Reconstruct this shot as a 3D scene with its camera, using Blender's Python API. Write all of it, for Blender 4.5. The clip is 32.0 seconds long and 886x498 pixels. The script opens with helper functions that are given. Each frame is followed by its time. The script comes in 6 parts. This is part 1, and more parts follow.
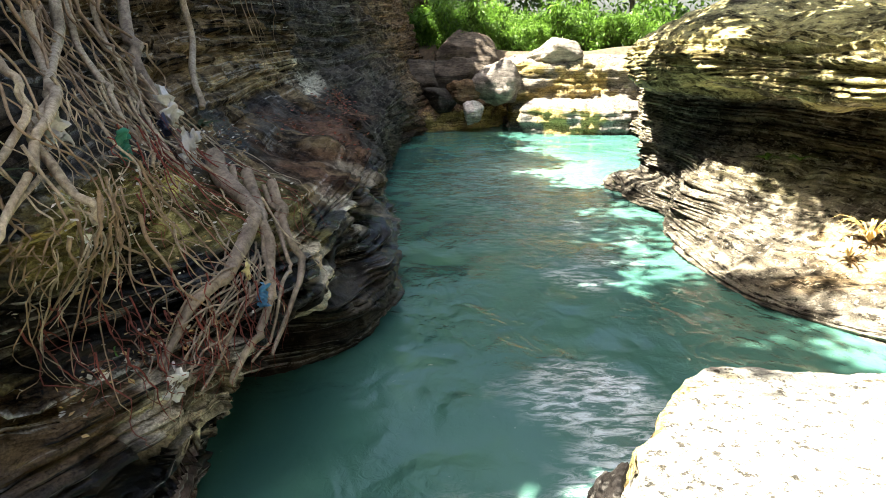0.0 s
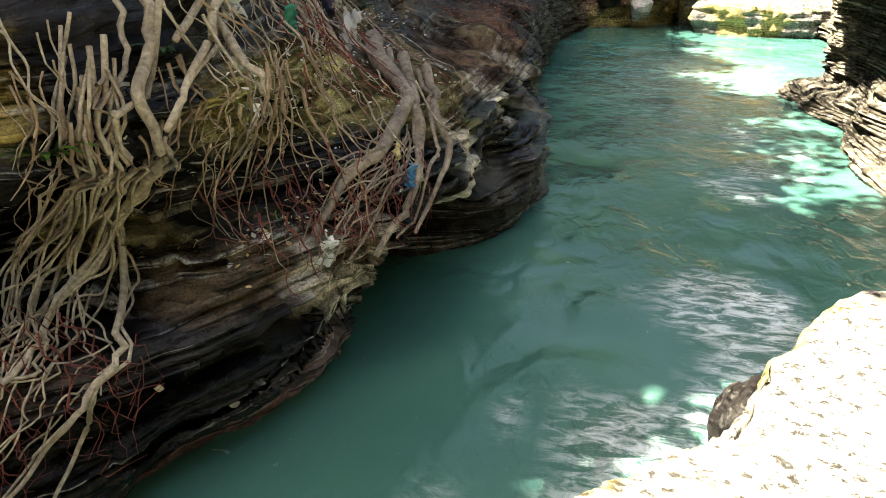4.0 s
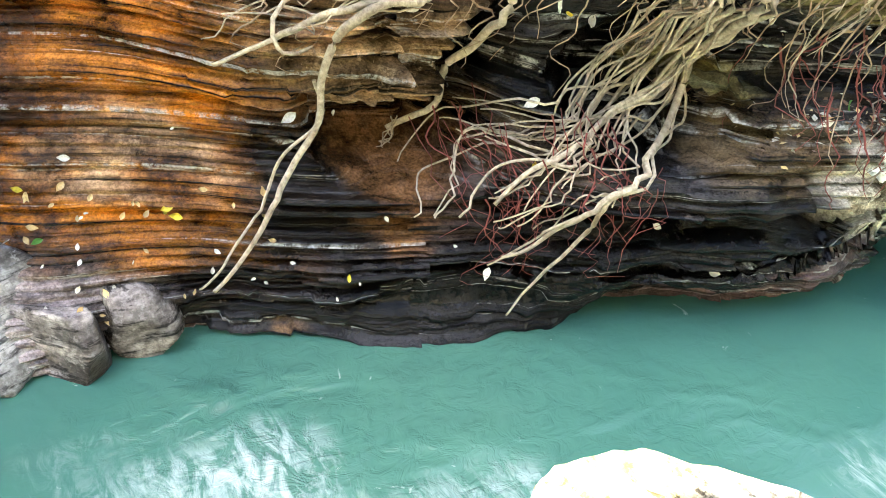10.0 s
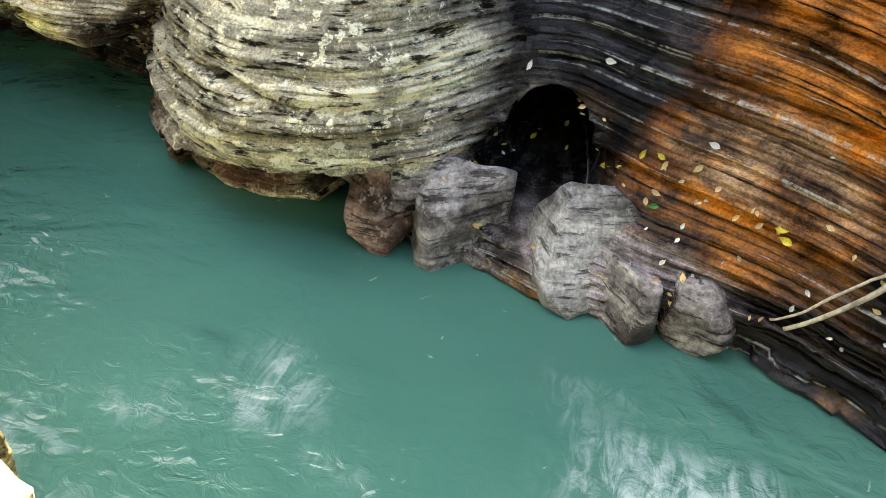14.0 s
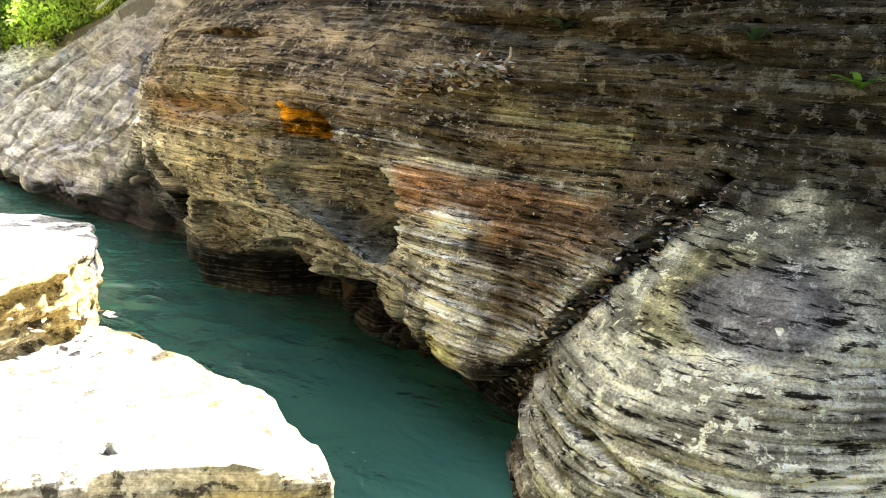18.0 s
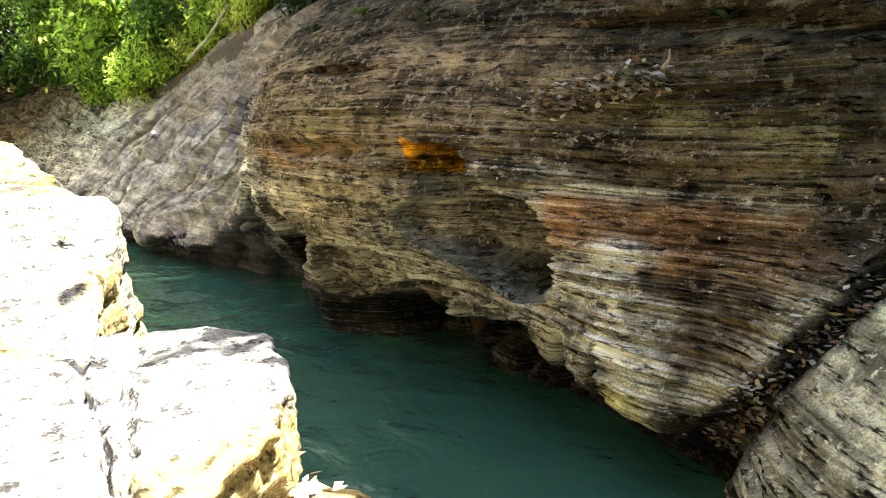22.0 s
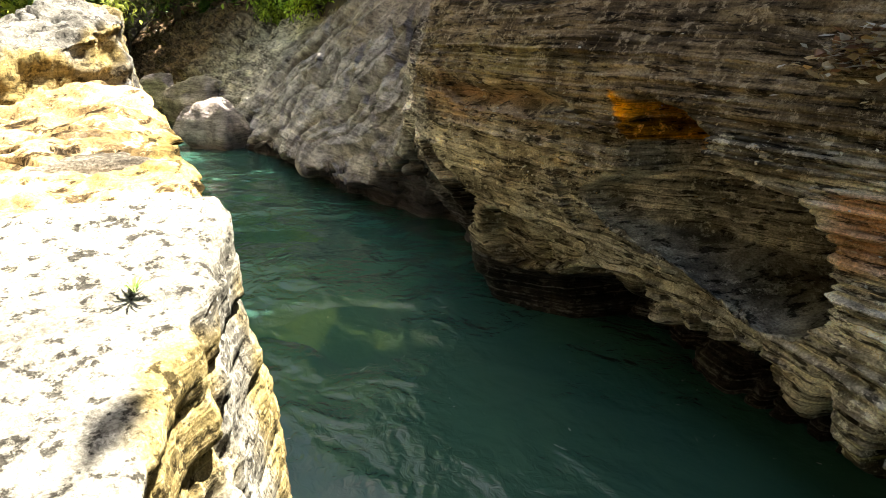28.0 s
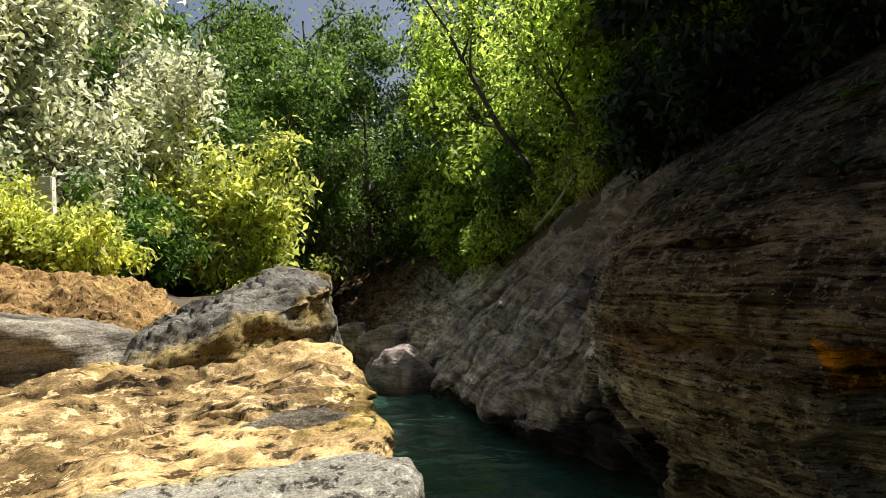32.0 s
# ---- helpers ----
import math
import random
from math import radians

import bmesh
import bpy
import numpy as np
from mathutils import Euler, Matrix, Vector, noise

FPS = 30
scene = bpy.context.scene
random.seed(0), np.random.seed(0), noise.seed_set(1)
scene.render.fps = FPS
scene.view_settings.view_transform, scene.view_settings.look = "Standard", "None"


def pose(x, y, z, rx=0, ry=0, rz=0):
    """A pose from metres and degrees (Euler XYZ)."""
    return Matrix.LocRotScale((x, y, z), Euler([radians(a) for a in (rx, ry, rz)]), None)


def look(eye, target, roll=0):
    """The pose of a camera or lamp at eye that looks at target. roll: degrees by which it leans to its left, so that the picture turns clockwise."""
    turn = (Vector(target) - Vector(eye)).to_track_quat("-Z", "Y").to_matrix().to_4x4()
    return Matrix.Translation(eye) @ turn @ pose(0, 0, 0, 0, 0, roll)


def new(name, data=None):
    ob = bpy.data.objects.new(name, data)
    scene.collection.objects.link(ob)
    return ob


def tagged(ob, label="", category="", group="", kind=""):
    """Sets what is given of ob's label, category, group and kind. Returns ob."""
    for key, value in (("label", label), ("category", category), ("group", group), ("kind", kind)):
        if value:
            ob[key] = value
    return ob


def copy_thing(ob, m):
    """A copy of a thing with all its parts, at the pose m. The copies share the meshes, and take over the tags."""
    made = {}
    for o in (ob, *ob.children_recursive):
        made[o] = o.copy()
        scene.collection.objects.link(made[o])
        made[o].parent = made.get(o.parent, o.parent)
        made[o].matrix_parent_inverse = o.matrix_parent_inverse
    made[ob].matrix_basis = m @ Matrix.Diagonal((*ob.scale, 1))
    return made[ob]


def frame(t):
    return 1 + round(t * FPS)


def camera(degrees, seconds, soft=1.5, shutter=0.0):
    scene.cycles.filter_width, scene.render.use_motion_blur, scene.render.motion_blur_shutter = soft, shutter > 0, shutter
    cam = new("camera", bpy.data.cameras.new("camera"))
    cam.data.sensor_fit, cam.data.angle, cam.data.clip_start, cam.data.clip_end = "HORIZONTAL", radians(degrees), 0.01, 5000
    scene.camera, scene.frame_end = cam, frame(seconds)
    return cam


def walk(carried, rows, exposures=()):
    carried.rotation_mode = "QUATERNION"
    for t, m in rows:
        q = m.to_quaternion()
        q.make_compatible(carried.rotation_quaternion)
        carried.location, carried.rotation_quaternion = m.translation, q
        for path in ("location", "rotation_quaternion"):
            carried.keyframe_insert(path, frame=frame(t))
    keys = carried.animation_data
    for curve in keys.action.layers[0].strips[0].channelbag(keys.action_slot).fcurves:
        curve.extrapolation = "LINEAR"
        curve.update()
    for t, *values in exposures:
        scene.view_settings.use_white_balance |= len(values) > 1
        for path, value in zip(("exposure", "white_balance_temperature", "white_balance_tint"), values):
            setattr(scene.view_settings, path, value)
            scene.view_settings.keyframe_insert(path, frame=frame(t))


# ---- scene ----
cam = camera(63.6, 32.0, soft=0.9)
PATH = [
    (0, (0.0, -0.0, 4.375), (-0.001, 1.919, 3.813), 0.36),
    (0.5, (-0.001, -0.004, 4.366), (-0.006, 1.912, 3.794), 0.32),
    (1, (-0.004, -0.003, 4.349), (-0.026, 1.904, 3.746), 0.49),
    (1.5, (-0.018, -0.006, 4.332), (-0.083, 1.886, 3.688), 0.78),
    (2, (-0.011, -0.018, 4.327), (-0.12, 1.851, 3.623), 1.40),
    (2.5, (0.012, -0.038, 4.326), (-0.135, 1.816, 3.59), 1.50),
    (4.5, (0.031, -0.116, 4.291), (-0.437, 1.629, 3.433), 0.67),
    (5, (0.023, -0.131, 4.29), (-0.522, 1.579, 3.407), 0.31),
    (5.5, (0.0, -0.15, 4.275), (-0.635, 1.522, 3.38), 0.22),
    (6, (0.001, -0.161, 4.269), (-0.681, 1.472, 3.337), 0.87),
    (6.5, (-0.002, -0.186, 4.257), (-0.782, 1.389, 3.302), 1.27),
    (7, (0.012, -0.202, 4.24), (-0.825, 1.329, 3.262), 1.80),
    (7.5, (-0.015, -0.208, 4.227), (-0.903, 1.267, 3.209), 2.34),
    (8, (-0.054, -0.232, 4.213), (-1.001, 1.164, 3.138), 3.46),
    (8.5, (-0.06, -0.229, 4.216), (-1.068, 1.091, 3.101), 3.76),
    (9, (-0.088, -0.233, 4.212), (-1.202, 0.968, 3.064), 3.50),
    (9.5, (-0.119, -0.239, 4.192), (-1.323, 0.842, 3.017), 3.85),
    (10, (-0.089, -0.294, 4.136), (-1.411, 0.642, 2.962), 4.09),
    (10.5, (-0.057, -0.338, 4.072), (-1.471, 0.474, 2.914), 4.19),
    (11, (-0.037, -0.37, 4.029), (-1.528, 0.284, 2.867), 3.92),
    (11.5, (-0.044, -0.407, 4.005), (-1.582, 0.112, 2.836), 4.60),
    (12, (-0.052, -0.478, 3.972), (-1.622, -0.104, 2.792), 4.35),
    (12.5, (-0.069, -0.58, 3.956), (-1.682, -0.394, 2.787), 4.18),
    (13, (-0.091, -0.73, 3.959), (-1.7, -0.725, 2.772), 5.41),
    (13.5, (-0.102, -0.805, 3.931), (-1.7, -0.984, 2.742), 5.02),
    (14, (-0.109, -0.898, 3.895), (-1.683, -1.237, 2.709), 5.28),
    (14.5, (-0.096, -0.962, 3.879), (-1.641, -1.47, 2.716), 6.02),
    (15, (-0.087, -0.981, 3.883), (-1.57, -1.716, 2.761), 4.39),
    (15.5, (-0.094, -1.009, 3.894), (-1.579, -1.931, 2.922), 2.91),
    (17.5, (-0.256, -1.19, 3.862), (-1.792, -2.385, 3.4), 5.54),
    (18, (-0.305, -1.181, 3.861), (-1.716, -2.546, 3.478), 5.89),
    (18.5, (-0.323, -1.171, 3.881), (-1.591, -2.673, 3.514), 5.19),
    (19, (-0.339, -1.174, 3.902), (-1.496, -2.774, 3.583), 5.17),
    (19.5, (-0.385, -1.186, 3.918), (-1.518, -2.81, 3.632), 4.19),
    (20, (-0.379, -1.372, 3.936), (-1.574, -2.96, 3.713), 2.55),
    (20.5, (-0.271, -1.623, 3.975), (-1.477, -3.201, 3.733), 0.17),
    (21, (-0.249, -1.857, 4.009), (-1.473, -3.409, 3.704), 0.16),
    (21.5, (-0.327, -2.132, 4.063), (-1.535, -3.681, 3.692), -1.89),
    (22, (-0.367, -2.418, 4.079), (-1.603, -3.943, 3.697), -1.16),
    (22.5, (-0.352, -2.713, 4.146), (-1.657, -4.165, 3.712), -2.39),
    (23, (-0.49, -2.966, 4.191), (-1.701, -4.49, 3.733), -2.32),
    (23.5, (-0.604, -3.19, 4.214), (-1.763, -4.727, 3.673), -1.33),
    (24, (-0.669, -3.513, 4.234), (-1.918, -4.967, 3.663), -2.91),
    (24.5, (-0.721, -3.695, 4.267), (-1.955, -5.134, 3.629), -2.28),
    (26.5, (-1.045, -4.351, 4.286), (-2.154, -5.85, 3.562), -1.59),
    (27, (-1.145, -4.408, 4.323), (-2.12, -6.004, 3.614), -2.08),
    (27.5, (-1.215, -4.414, 4.341), (-2.086, -6.075, 3.647), -2.82),
    (28, (-1.275, -4.408, 4.368), (-2.115, -6.122, 3.772), -0.69),
    (28.5, (-1.286, -4.414, 4.401), (-2.041, -6.203, 3.922), 1.08),
    (29, (-1.269, -4.399, 4.428), (-1.959, -6.245, 4.087), 0.46),
    (29.5, (-1.262, -4.405, 4.436), (-1.902, -6.28, 4.161), -0.14),
    (30, (-1.256, -4.404, 4.454), (-1.806, -6.314, 4.232), -1.00),
    (30.5, (-1.241, -4.394, 4.467), (-1.754, -6.322, 4.341), -1.79),
    (31, (-1.235, -4.408, 4.475), (-1.742, -6.342, 4.417), -1.88),
    (31.5, (-1.218, -4.411, 4.48), (-1.707, -6.351, 4.484), -2.33),
    (32, (-1.209, -4.405, 4.486), (-1.645, -6.355, 4.565), -3.10),
]
EXPOSURES = [
    (0.0, 3.0, 6700, 10), (2.5, 3.0, 6700, 10), (4.5, 3.2, 7200, 10), (6.0, 3.6, 7300, 10), (7.0, 4.1, 7000, 10), (8.0, 4.45, 6700, 10),
    (9.0, 4.75, 6500, 10), (10.0, 5.0, 6400, 10), (11.0, 5.1, 6400, 10), (13.0, 4.95, 6300, 10), (14.0, 4.3, 6600, 10), (15.0, 3.55, 7000, 10),
    (17.5, 4.3, 6600, 10), (18.0, 4.2, 6500, 10), (19.0, 3.7, 6600, 10), (20.5, 3.4, 6600, 10), (22.0, 3.6, 6600, 10), (24.5, 3.5, 6700, 10),
    (27.0, 3.0, 6800, 10), (28.0, 2.55, 6800, 10), (29.0, 2.1, 6700, 10), (30.0, 1.35, 6500, 10), (31.0, 0.9, 6500, 10), (32.0, 0.65, 6600, 10),
]
walk(cam, [(t, look(eye, target, roll)) for t, eye, target, roll in PATH], EXPOSURES)

# ---------------------------------------------------------------- light
SUN_FROM = Vector((-0.42, -0.24, 0.88)).normalized()
world = bpy.data.worlds.new("world")
scene.world = world
world.use_nodes = True
wn = world.node_tree
sky = wn.nodes.new("ShaderNodeTexSky")
sky.sky_type = "NISHITA"
sky.sun_disc = False
sky.sun_elevation = math.asin(SUN_FROM.z)
sky.sun_rotation = math.atan2(SUN_FROM.x, SUN_FROM.y)
sky.dust_density = 4.0
wn.links.new(sky.outputs[0], wn.nodes["Background"].inputs[0])
wn.nodes["Background"].inputs[1].default_value = 0.055
sun_data = bpy.data.lights.new("sun", "SUN")
sun_data.energy, sun_data.angle, sun_data.color = 5.0, radians(0.5), (1.0, 0.95, 0.86)
sun = new("sun", sun_data)
sun.matrix_world = look(SUN_FROM * 60, (0, 0, 0))


# ---------------------------------------------------------------- numeric noise
def hash3(ix, iy, iz, seed):
    n = (ix * 374761393 + iy * 668265263 + iz * 2147483647 + seed * 1274126177) & 0x7FFFFFFF
    n = (n ^ (n >> 13)) * 1274126177 & 0x7FFFFFFF
    n = (n ^ (n >> 16)) * 668265263 & 0x7FFFFFFF
    return ((n >> 7) & 0xFFFF) / 32767.5 - 1.0


def vnoise(x, y, z, seed=0):
    """Smooth value noise in -1..1 on arrays."""
    x, y, z = np.broadcast_arrays(np.asarray(x, float), np.asarray(y, float), np.asarray(z, float))
    fx, fy, fz = np.floor(x), np.floor(y), np.floor(z)
    ix, iy, iz = fx.astype(np.int64), fy.astype(np.int64), fz.astype(np.int64)
    u, v, w = x - fx, y - fy, z - fz
    u, v, w = u * u * (3 - 2 * u), v * v * (3 - 2 * v), w * w * (3 - 2 * w)
    out = 0
    for dx in (0, 1):
        for dy in (0, 1):
            for dz in (0, 1):
                k = (u if dx else 1 - u) * (v if dy else 1 - v) * (w if dz else 1 - w)
                out = out + k * hash3(ix + dx, iy + dy, iz + dz, seed)
    return out


def fbm(x, y, z, octaves=4, seed=0, gain=0.5):
    out, a, s = 0, 1.0, 1.0
    for k in range(octaves):
        out = out + a * vnoise(np.asarray(x) * s, np.asarray(y) * s, np.asarray(z) * s, seed + k)
        a, s = a * gain, s * 2.03
    return out


def beds(h, along, across, thick, seed):
    """Ledges of bedded rock: each bed juts out by its own amount, with a rounded nose and a cut joint."""
    s = h / thick
    layer = np.floor(s)
    f = s - layer
    one = np.zeros_like(layer)
    jut = vnoise(layer * 7.31, along * 0.7, across * 0.7, seed) + 0.45 * vnoise(layer * 5.17, along * 2.2, across * 2.2, seed + 4)
    block = np.floor((along + across) / (thick * 2.6) + layer * 0.37 + 0.8 * vnoise(along * 1.7, layer * 3.3, across * 1.7, seed + 6))
    jut = jut + 0.45 * vnoise(layer, block, one, seed + 2)
    nose = np.minimum(1.0, np.minimum(f / 0.10, (1 - f) / 0.42)) ** 0.8
    return 0.5 * jut + 0.75 * (nose - 0.8) * (0.65 + 0.5 * vnoise(layer * 3.7, along * 0.9, one, seed + 9))


def joints(y, z, scale, seed):
    """Blocks of jointed rock: each stands out by its own amount, the joints run aslant."""
    w = 0.35 * fbm(y * 0.7, z * 0.7, 0 * y, 3, seed)
    a, b = np.floor(scale * (y + 0.9 * z) + w), np.floor(scale * 1.3 * (z - 0.45 * y) + w)
    return vnoise(a, b, 0 * a, seed)


def smooth(a):
    a = np.clip(a, 0, 1)
    return a * a * (3 - 2 * a)


# ---------------------------------------------------------------- materials
def material(name):
    m = bpy.data.materials.new(name)
    m.use_nodes = True
    return m, m.node_tree, m.node_tree.nodes["Principled BSDF"]


def node(tree, kind, inputs=(), operation=None, attribute_name=None):
    n = tree.nodes.new(kind)
    if operation:
        n.operation = operation
    if attribute_name:
        n.attribute_name = attribute_name
    for key, value in dict(inputs).items():
        if isinstance(value, bpy.types.NodeSocket):
            tree.links.new(value, n.inputs[key])
        else:
            n.inputs[key].default_value = value
    return n


def ramp(tree, fac, *stops):
    r = tree.nodes.new("ShaderNodeValToRGB")
    while len(r.color_ramp.elements) < len(stops):
        r.color_ramp.elements.new(0.5)
    for e, (p, c) in zip(r.color_ramp.elements, stops):
        e.position, e.color = p, (*c, 1) if len(c) == 3 else c
    tree.links.new(fac, r.inputs[0])
    return r


def mix(tree, kind, fac, a, b):
    n = tree.nodes.new("ShaderNodeMix")
    n.data_type, n.blend_type = "RGBA", kind
    for socket, value in ((n.inputs[0], fac), (n.inputs[6], a), (n.inputs[7], b)):
        if isinstance(value, bpy.types.NodeSocket):
            tree.links.new(value, socket)
        else:
            socket.default_value = value if isinstance(value, (int, float)) else (*value, 1)
    return n.outputs[2]


def rock_material(name, grain=1.0, lichen=0.35, mottle=0.7,  gloss_dry=0.85, relief=1.0, laminae=14.0, pits=0.55, lines=1.0, deep=0.014, bumps=(1.5, 0.8, 0.6, 0.6), pit_size=(3.2, 20.0), spot=6.5, crust_glint=0.35):
    """Bedded volcanic rock. The mesh's own 'tint' gives its colour, the alpha of it how wet it is; 'bed' counts metres across the beds."""
    m, t, b = material(name)
    tint = node(t, "ShaderNodeAttribute", attribute_name="tint")
    bedh = node(t, "ShaderNodeAttribute", attribute_name="bed").outputs["Fac"]
    geo = node(t, "ShaderNodeNewGeometry")
    pos = geo.outputs["Position"]
    xyz = node(t, "ShaderNodeSeparateXYZ", {0: pos}).outputs
    flat = node(t, "ShaderNodeMath", {0: node(t, "ShaderNodeSeparateXYZ", {0: geo.outputs["Normal"]}).outputs[2]}, operation="ABSOLUTE").outputs[0]
    steep = node(t, "ShaderNodeMapRange", {0: flat, 1: 0.35, 2: 0.85, 3: lines, 4: 0.06 * lines}).outputs[0]

    def across(along, up):
        v = [node(t, "ShaderNodeMath", {0: s, 1: k}, operation="MULTIPLY").outputs[0] for s, k in ((xyz[0], along), (xyz[1], along), (bedh, up))]
        return node(t, "ShaderNodeCombineXYZ", {0: v[0], 1: v[1], 2: v[2]}).outputs[0]

    thin = node(t, "ShaderNodeTexNoise", {"Vector": across(0.16, laminae), "Scale": 1.0, "Detail": 4, "Roughness": 0.6, "Distortion": 0.15}).outputs[0]
    thick = node(t, "ShaderNodeTexNoise", {"Vector": across(0.45, 3.6), "Scale": 1.0, "Detail": 5, "Roughness": 0.6}).outputs[0]
    blot = node(t, "ShaderNodeTexNoise", {"Vector": pos, "Scale": 1.7, "Detail": 9, "Roughness": 0.66}).outputs[0]
    spots = node(t, "ShaderNodeTexNoise", {"Vector": pos, "Scale": spot, "Detail": 8, "Roughness": 0.74}).outputs[0]
    fine = node(t, "ShaderNodeTexNoise", {"Vector": pos, "Scale": 42.0 * grain, "Detail": 5, "Roughness": 0.7}).outputs[0]
    c = mix(t, "MULTIPLY", min(1.0, mottle + 0.15), tint.outputs["Color"], ramp(t, thick, (0.38, (0.35, 0.33, 0.3)), (0.5, (1.0, 0.98, 0.95)), (0.6, (1.6, 1.57, 1.5))).outputs[0])
    c = mix(t, "MULTIPLY", steep, c, ramp(t, thin, (0.405, (0.03, 0.028, 0.025)), (0.43, (0.55, 0.53, 0.5)), (0.5, (1.0, 1.0, 0.98)), (0.57, (1.1, 1.1, 1.06)), (0.6, (1.9, 1.87, 1.78))).outputs[0])
    c = mix(t, "MULTIPLY", mottle, c, ramp(t, blot, (0.40, (0.2, 0.18, 0.15)), (0.5, (0.88, 0.86, 0.83)), (0.6, (1.45, 1.45, 1.4))).outputs[0])
    # pale laminae and wet glints, painted together as fine light lines
    pale_lines = node(t, "ShaderNodeMath", {0: ramp(t, thin, (0.565, (0, 0, 0)), (0.6, (1, 1, 1))).outputs[0], 1: ramp(t, spots, (0.44, (0, 0, 0)), (0.54, (1, 1, 1))).outputs[0]}, operation="MULTIPLY").outputs[0]
    pale_lines = node(t, "ShaderNodeMath", {0: node(t, "ShaderNodeMath", {0: pale_lines, 1: steep}, operation="MULTIPLY").outputs[0], 1: crust_glint}, operation="MULTIPLY").outputs[0]
    c = mix(t, "MIX", pale_lines, c, (0.55, 0.56, 0.56))
    dry = node(t, "ShaderNodeMath", {0: 1.0, 1: tint.outputs["Alpha"]}, operation="SUBTRACT").outputs[0]
    pale = node(t, "ShaderNodeMath", {0: ramp(t, spots, (0.545, (0, 0, 0)), (0.58, (1, 1, 1))).outputs[0], 1: dry}, operation="MULTIPLY").outputs[0]
    pale = node(t, "ShaderNodeMath", {0: pale, 1: lichen}, operation="MULTIPLY").outputs[0]
    crust = mix(t, "MIX", 0.12, mix(t, "MULTIPLY", 1.0, tint.outputs["Color"], (1.7, 1.7, 1.65)), (0.66, 0.64, 0.57))
    c = mix(t, "MIX", pale, c, crust)
    c = mix(t, "MULTIPLY", 0.75, c, ramp(t, fine, (0.41, (0.5, 0.49, 0.47)), (0.58, (1.2, 1.2, 1.2))).outputs[0])
    pit = node(t, "ShaderNodeTexNoise", {"Vector": across(*pit_size), "Scale": 1.0, "Detail": 6, "Roughness": 0.7}).outputs[0]
    c = mix(t, "MULTIPLY", pits, c, ramp(t, pit, (0.40, (0.06, 0.055, 0.05)), (0.45, (0.95, 0.95, 0.95)), (0.58, (1.3, 1.3, 1.27))).outputs[0])
    t.links.new(c, b.inputs["Base Color"])
    rough = node(t, "ShaderNodeMapRange", {0: tint.outputs["Alpha"], 1: 0.0, 2: 0.8, 3: gloss_dry, 4: 0.07}).outputs[0]
    t.links.new(rough, b.inputs["Roughness"])
    h = 0
    thin = node(t, "ShaderNodeMath", {0: thin, 1: steep}, operation="MULTIPLY").outputs[0]
    for s, k in zip((thin, thick, spots, pit), bumps):
        part_h = node(t, "ShaderNodeMath", {0: s, 1: k}, operation="MULTIPLY").outputs[0]
        h = part_h if h == 0 else node(t, "ShaderNodeMath", {0: h, 1: part_h}, operation="ADD").outputs[0]
    spec = node(t, "ShaderNodeMapRange", {0: tint.outputs["Alpha"], 1: 0.2, 2: 0.8, 3: 0.05, 4: 0.3}).outputs[0]
    t.links.new(spec, b.inputs["Specular IOR Level"])
    bump = node(t, "ShaderNodeBump", {"Height": h, "Strength": relief, "Distance": deep})
    t.links.new(bump.outputs[0], b.inputs["Normal"])
    return m


ROCK = rock_material("bedded_rock", pits=0.9, lichen=0.8, laminae=26.0, lines=0.62, mottle=0.75, deep=0.03, bumps=(0.9, 0.8, 1.0, 1.2))
PALEROCK = rock_material("pale_bedded_rock", pits=1.0, lichen=0.9, lines=0.4, laminae=16.0, mottle=0.6, deep=0.05, bumps=(0.6, 0.9, 1.2, 1.6))
WETROCK = rock_material("wet_bedded_rock", pits=0.5, lichen=0.35, mottle=1.0, laminae=17.0, relief=1.0, deep=0.05, bumps=(2.4, 1.6, 0.15, 0.5), crust_glint=0.75)
WETSTONE = rock_material("wet_grey_stone", lichen=0.9, mottle=0.9, laminae=8.0, lines=0.1, pits=0.8, grain=0.5, deep=0.04, bumps=(0.1, 0.4, 0.6, 0.8))
SMOOTHROCK = rock_material("smooth_grey_rock", lichen=0.2, relief=1.0, lines=0.2, pits=0.45, mottle=0.45, laminae=6.0, deep=0.06, bumps=(1.0, 1.0, 1.0, 0.8))
SLAB = rock_material("sunlit_slab_rock", grain=1.2, lichen=0.85, mottle=0.2, relief=1.0, laminae=26.0, pits=0.85, lines=0.5, deep=0.03, pit_size=(11.0, 15.0), spot=15.0)
GOLDROCK = rock_material("golden_ledge_rock", lichen=0.9, mottle=0.7, laminae=14.0, pits=0.9, lines=0.9, deep=0.03, spot=4.0)
MOSSSLAB = rock_material("mossy_slab_rock", grain=1.2, lichen=0.6, mottle=0.45, laminae=20.0, pits=0.7, lines=0.25, deep=0.03, pit_size=(8.0, 12.0))


def plain(name, color, rough=0.7, vary=0.3, scale=20.0, relief=0.2):
    m, t, b = material(name)
    pos = node(t, "ShaderNodeNewGeometry").outputs["Position"]
    n = node(t, "ShaderNodeTexNoise", {"Vector": pos, "Scale": scale, "Detail": 6, "Roughness": 0.65}).outputs[0]
    lo, hi = [c * (1 - vary) for c in color], [min(1, c * (1 + vary)) for c in color]
    t.links.new(ramp(t, n, (0.3, lo), (0.7, hi)).outputs[0], b.inputs["Base Color"])
    b.inputs["Roughness"].default_value = rough
    bump = node(t, "ShaderNodeBump", {"Height": n, "Strength": relief, "Distance": 0.02})
    t.links.new(bump.outputs[0], b.inputs["Normal"])
    return m


